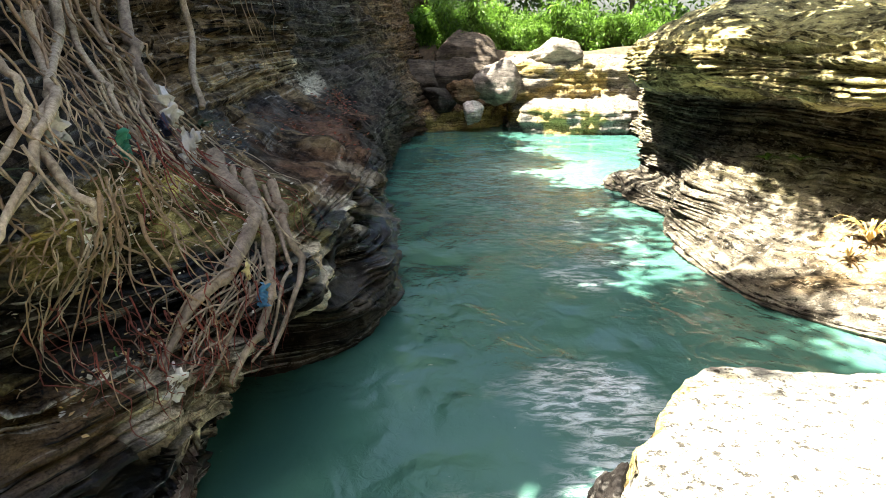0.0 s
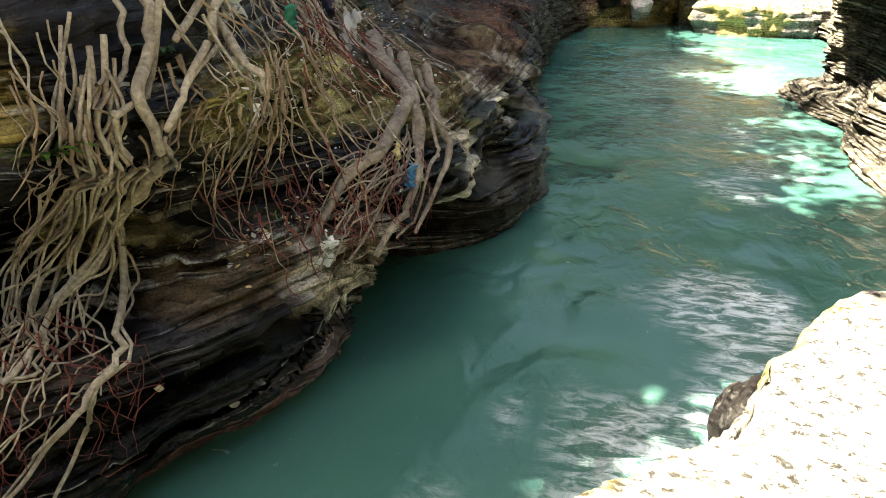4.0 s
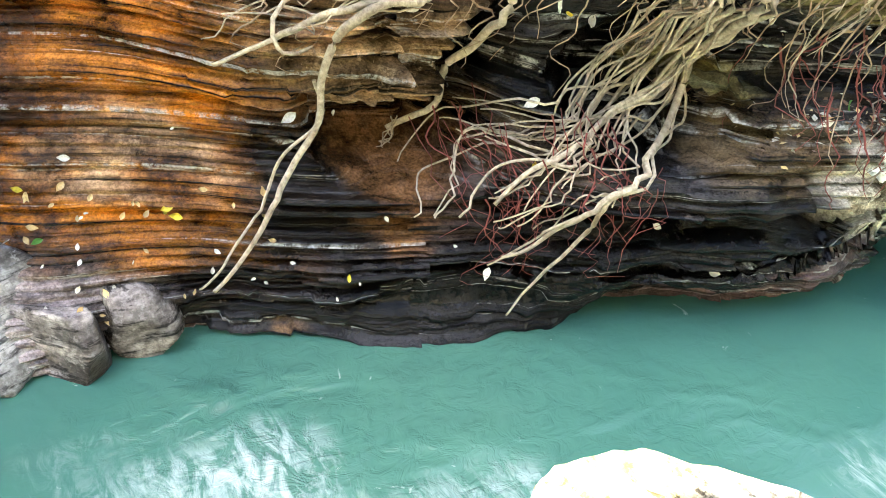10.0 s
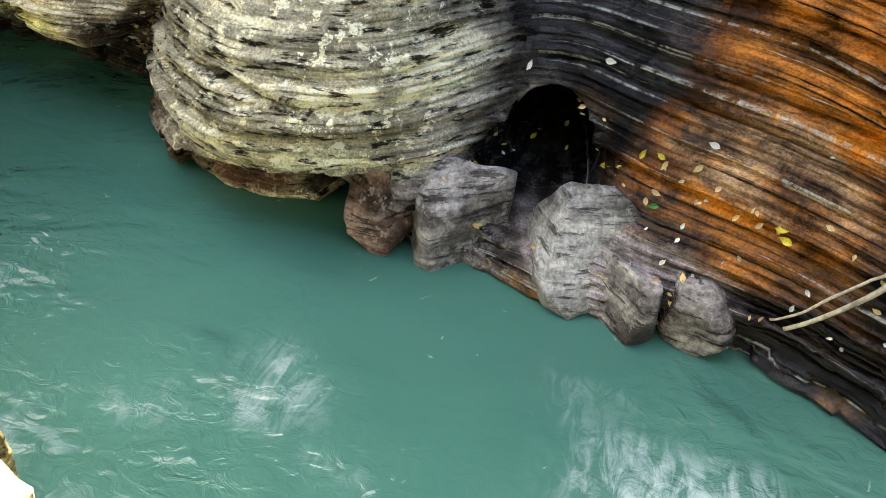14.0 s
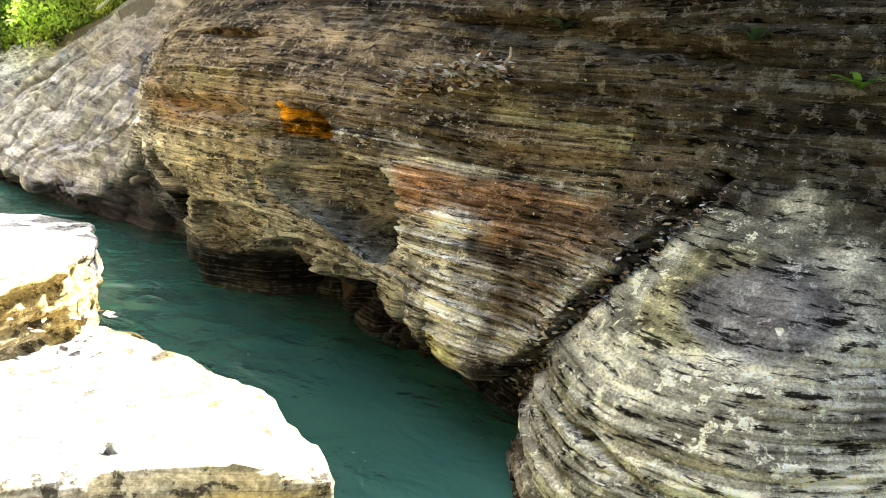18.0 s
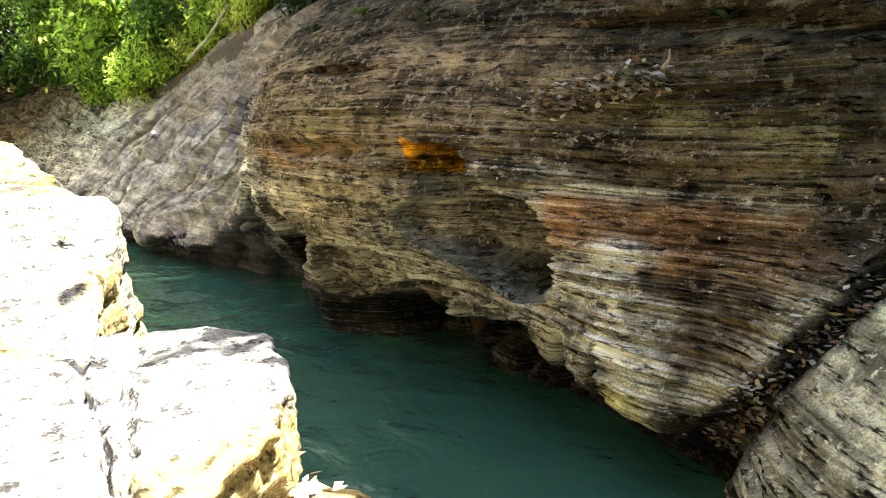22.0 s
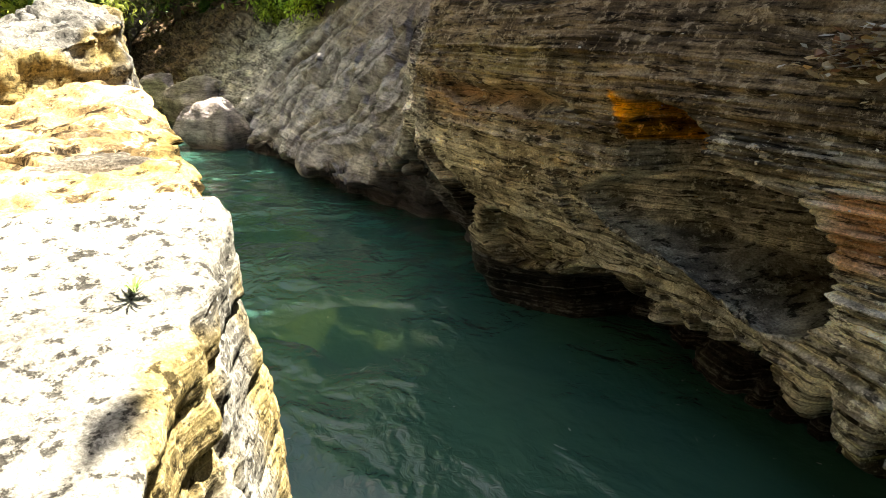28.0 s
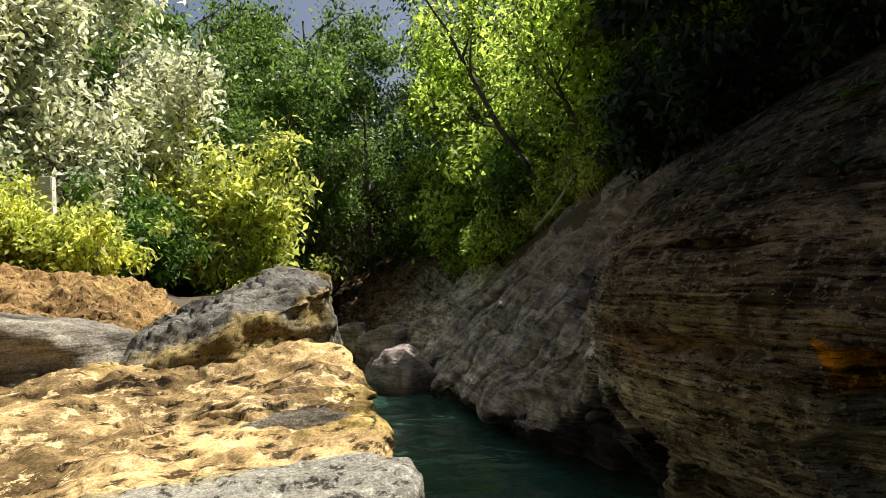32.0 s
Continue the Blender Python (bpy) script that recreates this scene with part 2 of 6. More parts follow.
def leaf_material(name, dark, light, through_light=0.35):
    """Leaves differ one by one and let some light through."""
    m, t, b = material(name)
    geo = node(t, "ShaderNodeNewGeometry")
    c = ramp(t, geo.outputs["Random Per Island"], (0.0, dark), (0.6, light), (1.0, [min(1, v * 1.5) for v in light])).outputs[0]
    n = node(t, "ShaderNodeTexNoise", {"Vector": geo.outputs["Position"], "Scale": 0.6, "Detail": 3}).outputs[0]
    c = mix(t, "MULTIPLY", 0.8, c, ramp(t, n, (0.35, (0.5, 0.55, 0.5)), (0.65, (1.25, 1.2, 1.0))).outputs[0])
    t.links.new(c, b.inputs["Base Color"])
    b.inputs["Roughness"].default_value = 0.5
    tr = node(t, "ShaderNodeBsdfTranslucent", {"Color": c})
    ms = node(t, "ShaderNodeMixShader", {0: through_light, 1: b.outputs[0], 2: tr.outputs[0]})
    t.links.new(ms.outputs[0], t.nodes["Material Output"].inputs[0])
    return m


def water_material():
    m, t, b = material("river_water")
    pos = node(t, "ShaderNodeNewGeometry").outputs["Position"]
    murk = node(t, "ShaderNodeTexNoise", {"Vector": pos, "Scale": 0.22, "Detail": 4, "Roughness": 0.55}).outputs[0]
    c = ramp(t, murk, (0.35, (0.022, 0.072, 0.056)), (0.65, (0.034, 0.092, 0.064))).outputs[0]
    # lighter water colour stands in for scattered sunlight and reflections
    water_light = node(t, "ShaderNodeAttribute", attribute_name="water_light").outputs["Fac"]
    c = mix(t, "MIX", water_light, c, ramp(t, murk, (0.35, (0.048, 0.146, 0.117)), (0.65, (0.072, 0.185, 0.138))).outputs[0])
    fl = node(t, "ShaderNodeTexNoise", {"Vector": pos, "Scale": 3.4, "Detail": 7, "Roughness": 0.62, "Distortion": 1.8}).outputs[0]
    c = mix(t, "MIX", ramp(t, fl, (0.68, (0, 0, 0)), (0.73, (0.5, 0.5, 0.5))).outputs[0], c, (0.45, 0.55, 0.5))
    # bright sky reflection painted as pale streaks into the water's colour
    sky_sheen = node(t, "ShaderNodeAttribute", attribute_name="sky_sheen").outputs["Fac"]
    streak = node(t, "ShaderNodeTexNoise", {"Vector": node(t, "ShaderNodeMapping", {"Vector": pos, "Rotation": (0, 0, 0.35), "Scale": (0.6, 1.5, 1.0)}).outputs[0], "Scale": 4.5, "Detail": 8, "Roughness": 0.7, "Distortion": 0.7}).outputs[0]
    sheen_mix = node(t, "ShaderNodeMath", {0: sky_sheen, 1: ramp(t, streak, (0.45, (0.05, 0.05, 0.05)), (0.6, (0.9, 0.9, 0.9))).outputs[0]}, operation="MULTIPLY").outputs[0]
    c = mix(t, "MIX", sheen_mix, c, (0.78, 0.88, 0.9))
    t.links.new(c, b.inputs["Base Color"])
    b.inputs["Roughness"].default_value = 0.06
    b.inputs["IOR"].default_value = 1.33
    swirl = node(t, "ShaderNodeMapping", {"Vector": pos, "Scale": (1.0, 0.7, 1.0)}).outputs[0]
    a = node(t, "ShaderNodeTexNoise", {"Vector": swirl, "Scale": 1.5, "Detail": 2, "Roughness": 0.5, "Distortion": 0.7}).outputs[0]
    f = node(t, "ShaderNodeTexNoise", {"Vector": swirl, "Scale": 7.0, "Detail": 3, "Roughness": 0.55, "Distortion": 1.2}).outputs[0]
    calm = node(t, "ShaderNodeTexNoise", {"Vector": pos, "Scale": 0.3, "Detail": 2}).outputs[0]
    calm = ramp(t, calm, (0.4, (0.15, 0.15, 0.15)), (0.6, (1, 1, 1))).outputs[0]
    f = node(t, "ShaderNodeMath", {0: f, 1: node(t, "ShaderNodeMath", {0: sky_sheen, 1: 0.6, 2: 0.15}, operation="MULTIPLY_ADD").outputs[0]}, operation="MULTIPLY").outputs[0]
    h = node(t, "ShaderNodeMath", {0: a, 1: f}, operation="ADD").outputs[0]
    h = node(t, "ShaderNodeMath", {0: h, 1: calm}, operation="MULTIPLY").outputs[0]
    bump = node(t, "ShaderNodeBump", {"Height": h, "Strength": 0.85, "Distance": 0.2})
    t.links.new(bump.outputs[0], b.inputs["Normal"])
    return m


WATER = water_material()
SOIL = plain("leafy_soil", (0.09, 0.065, 0.04), 0.95, 0.5, 6.0, 0.6)


# ---------------------------------------------------------------- mesh helpers
def mesh_object(name, verts, faces, mat, parent=None, smooth_faces=True):
    me = bpy.data.meshes.new(name)
    me.from_pydata([tuple(v) for v in verts], [], faces)
    me.materials.append(mat)
    if smooth_faces:
        me.polygons.foreach_set("use_smooth", np.ones(len(me.polygons), bool))
    ob = new(name, me)
    if parent is not None:
        ob.parent = parent
    return ob


def grid_object(name, pts, mat, tint=None, parent=None, flip=False, bed=None):
    """A sheet from an array of points (rows, columns, 3); tint (rows, columns, 4)."""
    r, c, _ = pts.shape
    i = np.arange(r * c).reshape(r, c)
    q = np.stack([i[:-1, :-1], i[:-1, 1:], i[1:, 1:], i[1:, :-1]], -1).reshape(-1, 4)
    if flip:
        q = q[:, ::-1]
    me = bpy.data.meshes.new(name)
    me.vertices.add(r * c)
    me.vertices.foreach_set("co", pts.reshape(-1).astype(np.float32))
    me.loops.add(q.size)
    me.loops.foreach_set("vertex_index", q.reshape(-1).astype(np.int32))
    me.polygons.add(len(q))
    me.polygons.foreach_set("loop_start", np.arange(0, q.size, 4, dtype=np.int32))
    me.polygons.foreach_set("use_smooth", np.ones(len(q), bool))
    me.update(calc_edges=True)
    me.validate()
    if tint is not None:
        at = me.attributes.new("tint", "FLOAT_COLOR", "POINT")
        at.data.foreach_set("color", tint.reshape(-1).astype(np.float32))
    if bed is not None:
        at = me.attributes.new("bed", "FLOAT", "POINT")
        at.data.foreach_set("value", bed.reshape(-1).astype(np.float32))
    me.materials.append(mat)
    ob = new(name, me)
    if parent is not None:
        ob.parent = parent
    return ob


def normals_of(p):
    a, b = np.gradient(p, axis=0), np.gradient(p, axis=1)
    n = np.cross(b, a)
    return n / np.maximum(np.linalg.norm(n, axis=-1, keepdims=True), 1e-9)


def catmull(ctrl, n):
    """Samples (.., k, d) control points along axis -2, n samples."""
    k = ctrl.shape[-2]
    s = np.linspace(0, k - 1, n) if np.isscalar(n) else n
    i = np.minimum(s.astype(int), k - 2)
    f = (s - i)[:, None]
    g = lambda j: ctrl[..., np.clip(j, 0, k - 1), :]  # noqa: E731
    p0, p1, p2, p3 = g(i - 1), g(i), g(i + 1), g(i + 2)
    return 0.5 * (2 * p1 + (p2 - p0) * f + (2 * p0 - 5 * p1 + 4 * p2 - p3) * f**2 + (3 * p1 - p0 - 3 * p2 + p3) * f**3)


def within(outline, y, z):
    """Signed distance to a closed outline of (y, z) corners, positive inside."""
    q = np.array(outline, float)
    best, odd = np.full(y.shape, 1e9), np.zeros(y.shape, bool)
    for (ay, az), (by, bz) in zip(q, np.roll(q, -1, 0)):
        ey, ez = by - ay, bz - az
        k = np.clip(((y - ay) * ey + (z - az) * ez) / (ey * ey + ez * ez + 1e-12), 0, 1)
        best = np.minimum(best, np.hypot(y - ay - k * ey, z - az - k * ez))
        if abs(ez) > 1e-9:
            odd ^= ((az > z) != (bz > z)) & (y < ay + (z - az) * ey / ez)
    return np.where(odd, best, -best)


class Cliff:
    """A rock face along the river: profiles from the river bed to the top, at stations along y."""

    def __init__(self, seed, side):
        self.rows, self.dents, self.stain_shades, self.carves, self.paints, self.seed, self.side = [], [], [], [], [], seed, side

    def at(self, y, color, wet, *profile):
        self.rows.append((y, color, wet, profile))
        return self

    def dent(self, y, z, ry, rz, depth, lean=0.0, sharp=4.0):
        self.dents.append((y, z, ry, rz, depth, lean, sharp))
        return self

    def stain_shade(self, color, wet, y, z, ry, rz, power=0.9):
        self.stain_shades.append(((*color, wet), y, z, ry, rz, power))
        return self

    def carve(self, depth, outline, soft=0.12, deeper=0.0, ragged=0.05):
        """Cuts a hollow with that outline; deeper: how much the depth grows per metre along y."""
        self.carves.append((depth, outline, soft, deeper, ragged))
        return self

    def paint(self, color, wet, outline, soft=0.15, power=0.9, ragged=0.12):
        """A patch of crust, moss, staining or painted shade with that outline."""
        self.paints.append(((*color, wet), outline, soft, power, ragged))
        return self

    def build(self, ys, n, strata=0.10, rough=0.10, dip=0.0, ridge=0.0, bed=0.30, lamina=0.085, fine=0.6):
        rows = sorted(self.rows, key=lambda r: r[0])
        y0 = np.array([r[0] for r in rows])
        ctrl = np.array([r[3] for r in rows], float)
        tone = np.array([(*r[1], r[2]) for r in rows], float)
        k = ctrl.shape[1]
        soft = np.linspace(-0.35, 0.35, 5)
        cx = np.zeros((len(ys), k, 2))
        for d in soft:
            for j in range(k):
                for a in range(2):
                    cx[:, j, a] += np.interp(ys + d, y0, ctrl[:, j, a]) / len(soft)
        share = np.concatenate([[0], np.cumsum([0.2, 1, 1, 1, 1, 1, 1, 0.9, 0.3][:k - 1])])
        xz = catmull(cx, np.interp(np.linspace(0, share[-1], n), share, np.arange(k)))
        p = np.zeros((len(ys), n, 3))
        p[..., 0], p[..., 2] = xz[..., 0], xz[..., 1]
        p[..., 1] = ys[:, None]
        shift = 0.35 * fbm(p[..., 1] * 0.5, p[..., 2] * 0.5, 0 * p[..., 0], 2, self.seed + 3)
        for y, z, ry, rz, depth, lean, sharp in self.dents:
            dy, dz = p[..., 1] - y, p[..., 2] - z
            dy, dz = dy - lean * dz, dz
            r = (np.abs(dy / ry) ** 2 + np.abs(dz / rz) ** 2 + 1e-9) ** (sharp / 2)
            p[..., 0] -= self.side * depth * np.exp(-r)
        fray = [fbm(p[..., 1] * 1.6, p[..., 2] * 3.0, 0 * p[..., 0], 4, self.seed + 51 + k) for k in range(2)]
        for depth, outline, soft_edge, deeper, ragged in self.carves:
            q = np.array(outline, float)
            if q[:, 0].max() < ys.min() - 1 or q[:, 0].min() > ys.max() + 1:
                continue
            sd = within(outline, p[..., 1] + ragged * fray[0], p[..., 2] + ragged * fray[1])
            p[..., 0] -= self.side * np.maximum(0.05, depth + deeper * (p[..., 1] - q[:, 0].mean())) * smooth(sd / soft_edge)
        nrm = normals_of(p)
        h = p[..., 2] + dip * p[..., 1] + 0.12 * vnoise(p[..., 1] * 0.3, p[..., 2] * 0.3, 0.0, self.seed + 1) + 0.05 * shift
        steep = 1 - np.abs(nrm[..., 2])
        amount = (strata if np.isscalar(strata) else strata[:, None]) * (0.35 + 0.65 * smooth(0.6 + vnoise(p[..., 1] * 0.3, p[..., 2] * 0.5, 1.5, self.seed + 5)))
        d = amount * steep * (beds(h, p[..., 1] * 0.6, 0 * h, bed, self.seed) + fine * beds(h + 0.05 * vnoise(h * 3.1, p[..., 1] * 0.15, 0.0, self.seed + 8), p[..., 1] * 0.6, 0 * h, lamina, self.seed + 20))
        lean_y = p[..., 1] - 1.7 * p[..., 2] + 0.8 * fbm(p[..., 1] * 0.14, p[..., 2] * 0.3, 0 * h, 3, self.seed + 66)
        facets, joint_shade = 0, 0
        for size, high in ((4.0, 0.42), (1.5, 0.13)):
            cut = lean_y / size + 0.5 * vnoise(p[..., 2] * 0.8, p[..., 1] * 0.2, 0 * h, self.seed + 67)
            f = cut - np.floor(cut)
            # dark lines along the joints stand in for shade in the creases
            joint_shade = np.maximum(joint_shade, smooth((f - 0.86) / 0.08) * smooth(0.6 + vnoise(np.floor(cut), p[..., 2] * 1.3, 0 * h, self.seed + 69)))
            facets = facets + high * (np.minimum(f / 0.82, (1 - f) / 0.18) - 0.5) * (0.6 + 0.5 * vnoise(np.floor(cut), p[..., 2] * 0.7, 0 * h, self.seed + 68))
        d = d + (ridge if np.isscalar(ridge) else ridge[:, None]) * (facets + 0.12 * joints(p[..., 1], p[..., 2], 0.9, self.seed + 71))
        d = d + (rough if np.isscalar(rough) else rough[:, None]) * fbm(p[..., 0] * 0.9, p[..., 1] * 0.9, p[..., 2] * 0.9, 5, self.seed + 40, 0.55)
        p = p + nrm * d[..., None]
        wander = p[..., 1] + 0.8 * fbm(p[..., 1] * 0.7, p[..., 2] * 0.9, 0 * h, 4, self.seed + 91) + 0.25 * (p[..., 2] - 1.5)
        tint = np.stack([np.interp(wander, y0, tone[:, a]) for a in range(4)], -1)
        for kind, y, z, ry, rz, power in self.stain_shades:
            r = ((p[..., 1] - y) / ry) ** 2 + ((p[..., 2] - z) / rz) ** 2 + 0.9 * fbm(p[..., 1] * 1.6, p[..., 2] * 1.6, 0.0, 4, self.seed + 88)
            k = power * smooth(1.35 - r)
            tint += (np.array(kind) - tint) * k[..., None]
        # crease shade is mixed into the rock's tint here
        shade_mix = 0.8 * joint_shade * np.minimum(1, ridge if np.isscalar(ridge) else ridge[:, None])
        tint[..., :3] += (np.array((0.08, 0.065, 0.05)) - tint[..., :3]) * shade_mix[..., None]
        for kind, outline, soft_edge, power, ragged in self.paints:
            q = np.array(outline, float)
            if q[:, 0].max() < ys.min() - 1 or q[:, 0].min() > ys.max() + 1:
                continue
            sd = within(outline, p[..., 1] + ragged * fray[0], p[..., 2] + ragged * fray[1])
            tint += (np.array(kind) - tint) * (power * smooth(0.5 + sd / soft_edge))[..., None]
        return p, tint, h


def even(a, b, step):
    return np.linspace(a, b, max(2, int(round(abs(b - a) / step)) + 1))


# ---------------------------------------------------------------- west bank: the tall face across the water
DARK, BROWN, ORANGE, PALE, GREY, TAN = (0.05, 0.044, 0.038), (0.13, 0.085, 0.05), (0.30, 0.125, 0.018), (0.8, 0.77, 0.6), (0.5, 0.465, 0.455), (0.31, 0.285, 0.24)
MOSSY = (0.17, 0.16, 0.075)

west = Cliff(11, 1)
west.at(60, BROWN, 0.1, (2, -1.2), (2, 0), (1.8, 0.8), (1.5, 1.6), (1.2, 2.4), (0.5, 3.2), (0, 4), (-1, 6), (-2, 9), (-8, 10))
west.at(37, BROWN, 0.1, (-0.5, -1.2), (-0.8, 0), (-1, 0.8), (-1.2, 1.6), (-1.5, 2.4), (-2, 3.2), (-2.2, 4), (-2.8, 6), (-3.5, 9), (-9, 10))
west.at(29, DARK, 0.2, (-1.8, -1.2), (-2.0, 0), (-1.9, 0.7), (-1.8, 1.4), (-1.9, 2.2), (-2.4, 2.9), (-3.2, 4), (-3.6, 6), (-4.2, 9), (-9, 10))
west.at(20, DARK, 0.2, (-1.6, -1.2), (-1.9, 0), (-1.8, 0.8), (-1.6, 1.6), (-1.9, 2.3), (-3.0, 2.7), (-3.9, 3.6), (-4.2, 5.5), (-4.8, 9), (-9, 10))
west.at(16.5, DARK, 0.3, (-1.2, -1.2), (-1.3, 0), (-1.4, 0.6), (-1.5, 1.2), (-1.6, 1.9), (-2.4, 2.5), (-4.2, 3.2), (-4.7, 5.5), (-5.4, 9), (-10, 10))
west.at(12.3, DARK, 0.4, (-1.0, -1.2), (-1.0, 0), (-0.9, 0.5), (-0.95, 1.1), (-1.2, 1.7), (-1.7, 2.3), (-3.6, 2.9), (-4.9, 5.2), (-5.6, 9), (-10, 10))
west.at(9.8, DARK, 0.4, (-1.3, -1.2), (-1.3, 0), (-1.15, 0.5), (-1.2, 1.1), (-1.4, 1.8), (-1.9, 2.4), (-3.3, 3.0), (-4.7, 5.0), (-5.5, 9), (-10, 10))
west.at(7.9, DARK, 0.4, (-2.5, -1.2), (-2.5, 0), (-2.2, 0.5), (-1.6, 1.0), (-1.5, 1.7), (-1.8, 2.4), (-3.0, 3.0), (-4.6, 5.0), (-5.5, 9), (-10, 10))
west.at(6.2, DARK, 0.4, (-2.5, -1.2), (-2.35, 0), (-2.25, 0.5), (-1.95, 1.0), (-1.9, 1.7), (-2.2, 2.4), (-2.9, 3.1), (-4.3, 5.0), (-5.5, 9), (-10, 10))
west.at(5.0, (0.02, 0.018, 0.017), 0.8, (-2.6, -1.2), (-2.5, 0), (-2.3, 0.55), (-2.25, 1.1), (-2.5, 1.7), (-3.1, 2.2), (-2.7, 3.1), (-4.2, 5.0), (-5.6, 9), (-10, 10))
west.at(3.8, (0.02, 0.018, 0.017), 0.85, (-3.4, -1.2), (-3.3, 0), (-2.95, 0.55), (-2.9, 1.1), (-3.1, 1.7), (-3.6, 2.3), (-3.2, 3.2), (-4.5, 5.0), (-5.8, 9), (-10, 10))
west.at(2.7, BROWN, 0.7, (-3.9, -1.2), (-3.8, 0), (-3.6, 0.55), (-3.75, 1.1), (-4.2, 1.7), (-4.4, 2.4), (-4.1, 3.2), (-4.9, 5.0), (-6, 9), (-10, 10))
west.at(1.6, BROWN, 0.8, (-4.4, -1.2), (-4.25, 0), (-4.05, 0.55), (-4.3, 1.1), (-4.65, 1.8), (-4.3, 2.4), (-4.8, 3.2), (-5.5, 5.0), (-6.5, 9), (-10, 10))
west.at(0.5, ORANGE, 0.8, (-4.7, -1.2), (-4.7, 0), (-4.75, 0.5), (-5.1, 1.1), (-5.6, 1.8), (-6.0, 2.5), (-6.3, 3.4), (-6.8, 5.2), (-7.5, 9), (-11, 10))
west.at(-0.6, ORANGE, 0.7, (-4.8, -1.2), (-4.75, 0), (-4.9, 0.4), (-5.4, 0.9), (-6.0, 1.6), (-6.4, 2.4), (-6.7, 3.4), (-7.2, 5.2), (-8, 9), (-11, 10))
west.at(-1.35, DARK, 0.6, (-5.0, -1.2), (-5.0, 0), (-5.4, 0.4), (-6.2, 0.8), (-6.6, 1.5), (-6.9, 2.3), (-7.1, 3.4), (-7.5, 5.2), (-8.2, 9), (-11, 10))
west.at(-1.9, GREY, 0.2, (-5.4, -1.2), (-5.3, 0), (-5.2, 0.5), (-5.6, 1.0), (-6.3, 1.7), (-6.9, 2.4), (-7.2, 3.4), (-7.6, 5.2), (-8.6, 7.6), (-12, 9.6))
west.at(-2.6, PALE, 0.05, (-5.4, -1.2), (-5.35, 0), (-5.15, 0.55), (-4.9, 1.1), (-5.1, 1.8), (-5.9, 2.5), (-7.2, 3.5), (-7.7, 5.2), (-8.6, 7.6), (-12, 9.6))
west.at(-3.8, PALE, 0.05, (-5.4, -1.2), (-5.25, 0), (-4.95, 0.55), (-4.65, 1.1), (-5.0, 1.9), (-5.9, 2.6), (-7.0, 3.5), (-7.7, 5.2), (-8.6, 7.6), (-12, 9.6))
west.at(-4.6, (0.6, 0.57, 0.44), 0.05, (-5.4, -1.2), (-5.2, 0), (-5.1, 0.5), (-5.1, 1.0), (-5.5, 1.7), (-6.3, 2.5), (-7.2, 3.5), (-7.6, 5.2), (-8.6, 7.6), (-12, 9.6))
west.at(-5.6, BROWN, 0.1, (-6.6, -1.2), (-6.5, 0), (-6.4, 0.5), (-6.35, 1.0), (-6.4, 1.8), (-6.7, 2.6), (-7.0, 3.6), (-7.4, 5.2), (-8.6, 7.6), (-12, 9.6))
west.at(-6.3, TAN, 0.1, (-6.9, -1.2), (-6.8, 0), (-7.0, 0.6), (-6.0, 0.95), (-6.2, 1.8), (-6.45, 2.6), (-6.8, 3.6), (-7.3, 5.2), (-8.6, 7.6), (-12, 9.6))
west.at(-8.2, TAN, 0.1, (-7.6, -1.2), (-7.3, 0), (-7.5, 0.65), (-6.7, 1.0), (-6.3, 1.9), (-6.05, 2.7), (-6.2, 3.7), (-7.0, 5.0), (-8.6, 7.6), (-12, 9.6))
west.at(-10.3, TAN, 0.1, (-7.6, -1.2), (-7.3, 0), (-7.7, 0.65), (-6.7, 1.05), (-6.35, 1.9), (-5.95, 2.8), (-5.9, 3.8), (-6.8, 5.0), (-8.8, 7.3), (-12.5, 9.3))
west.at(-12.1, TAN, 0.1, (-8.2, -1.2), (-8.0, 0), (-8.0, 0.65), (-6.8, 1.0), (-6.25, 1.9), (-5.8, 2.8), (-5.7, 3.9), (-6.6, 5.2), (-8.9, 7.1), (-13, 9.2))
west.at(-14.1, TAN, 0.1, (-6.9, -1.2), (-6.85, 0), (-6.6, 0.5), (-6.6, 1.1), (-6.2, 1.9), (-5.9, 2.8), (-5.9, 3.9), (-6.8, 5.2), (-9.0, 6.9), (-13, 9.2))
west.at(-16.2, GREY, 0.1, (-8.3, -1.2), (-8.2, 0), (-7.9, 0.6), (-7.3, 1.3), (-6.7, 2.1), (-6.5, 3.0), (-6.6, 4.0), (-7.4, 5.4), (-9.4, 6.9), (-14, 9.2))
west.at(-18.3, GREY, 0.1, (-8.1, -1.2), (-8.0, 0), (-7.6, 0.6), (-7.1, 1.3), (-7.0, 2.1), (-7.2, 3.0), (-7.6, 4.0), (-8.4, 5.4), (-10, 7.0), (-14, 9.2))
west.at(-21.8, GREY, 0.1, (-7.0, -1.2), (-6.95, 0), (-6.6, 0.5), (-6.9, 1.2), (-7.3, 2.0), (-7.7, 3.0), (-8.3, 4.2), (-9.3, 5.6), (-11, 7.5), (-15, 9))
west.at(-29.3, GREY, 0.1, (-6.9, -1.2), (-6.8, 0), (-6.7, 0.6), (-7.1, 1.2), (-7.6, 2.0), (-8.3, 3.0), (-9.0, 4.2), (-10, 5.2), (-12, 7), (-16, 9))
west.at(-35, GREY, 0.1, (-6.6, -1.2), (-6.6, 0), (-6.8, 0.5), (-7.2, 1.0), (-7.7, 1.7), (-8.4, 2.5), (-9.2, 3.4), (-10.5, 4.4), (-12.5, 6), (-17, 8))
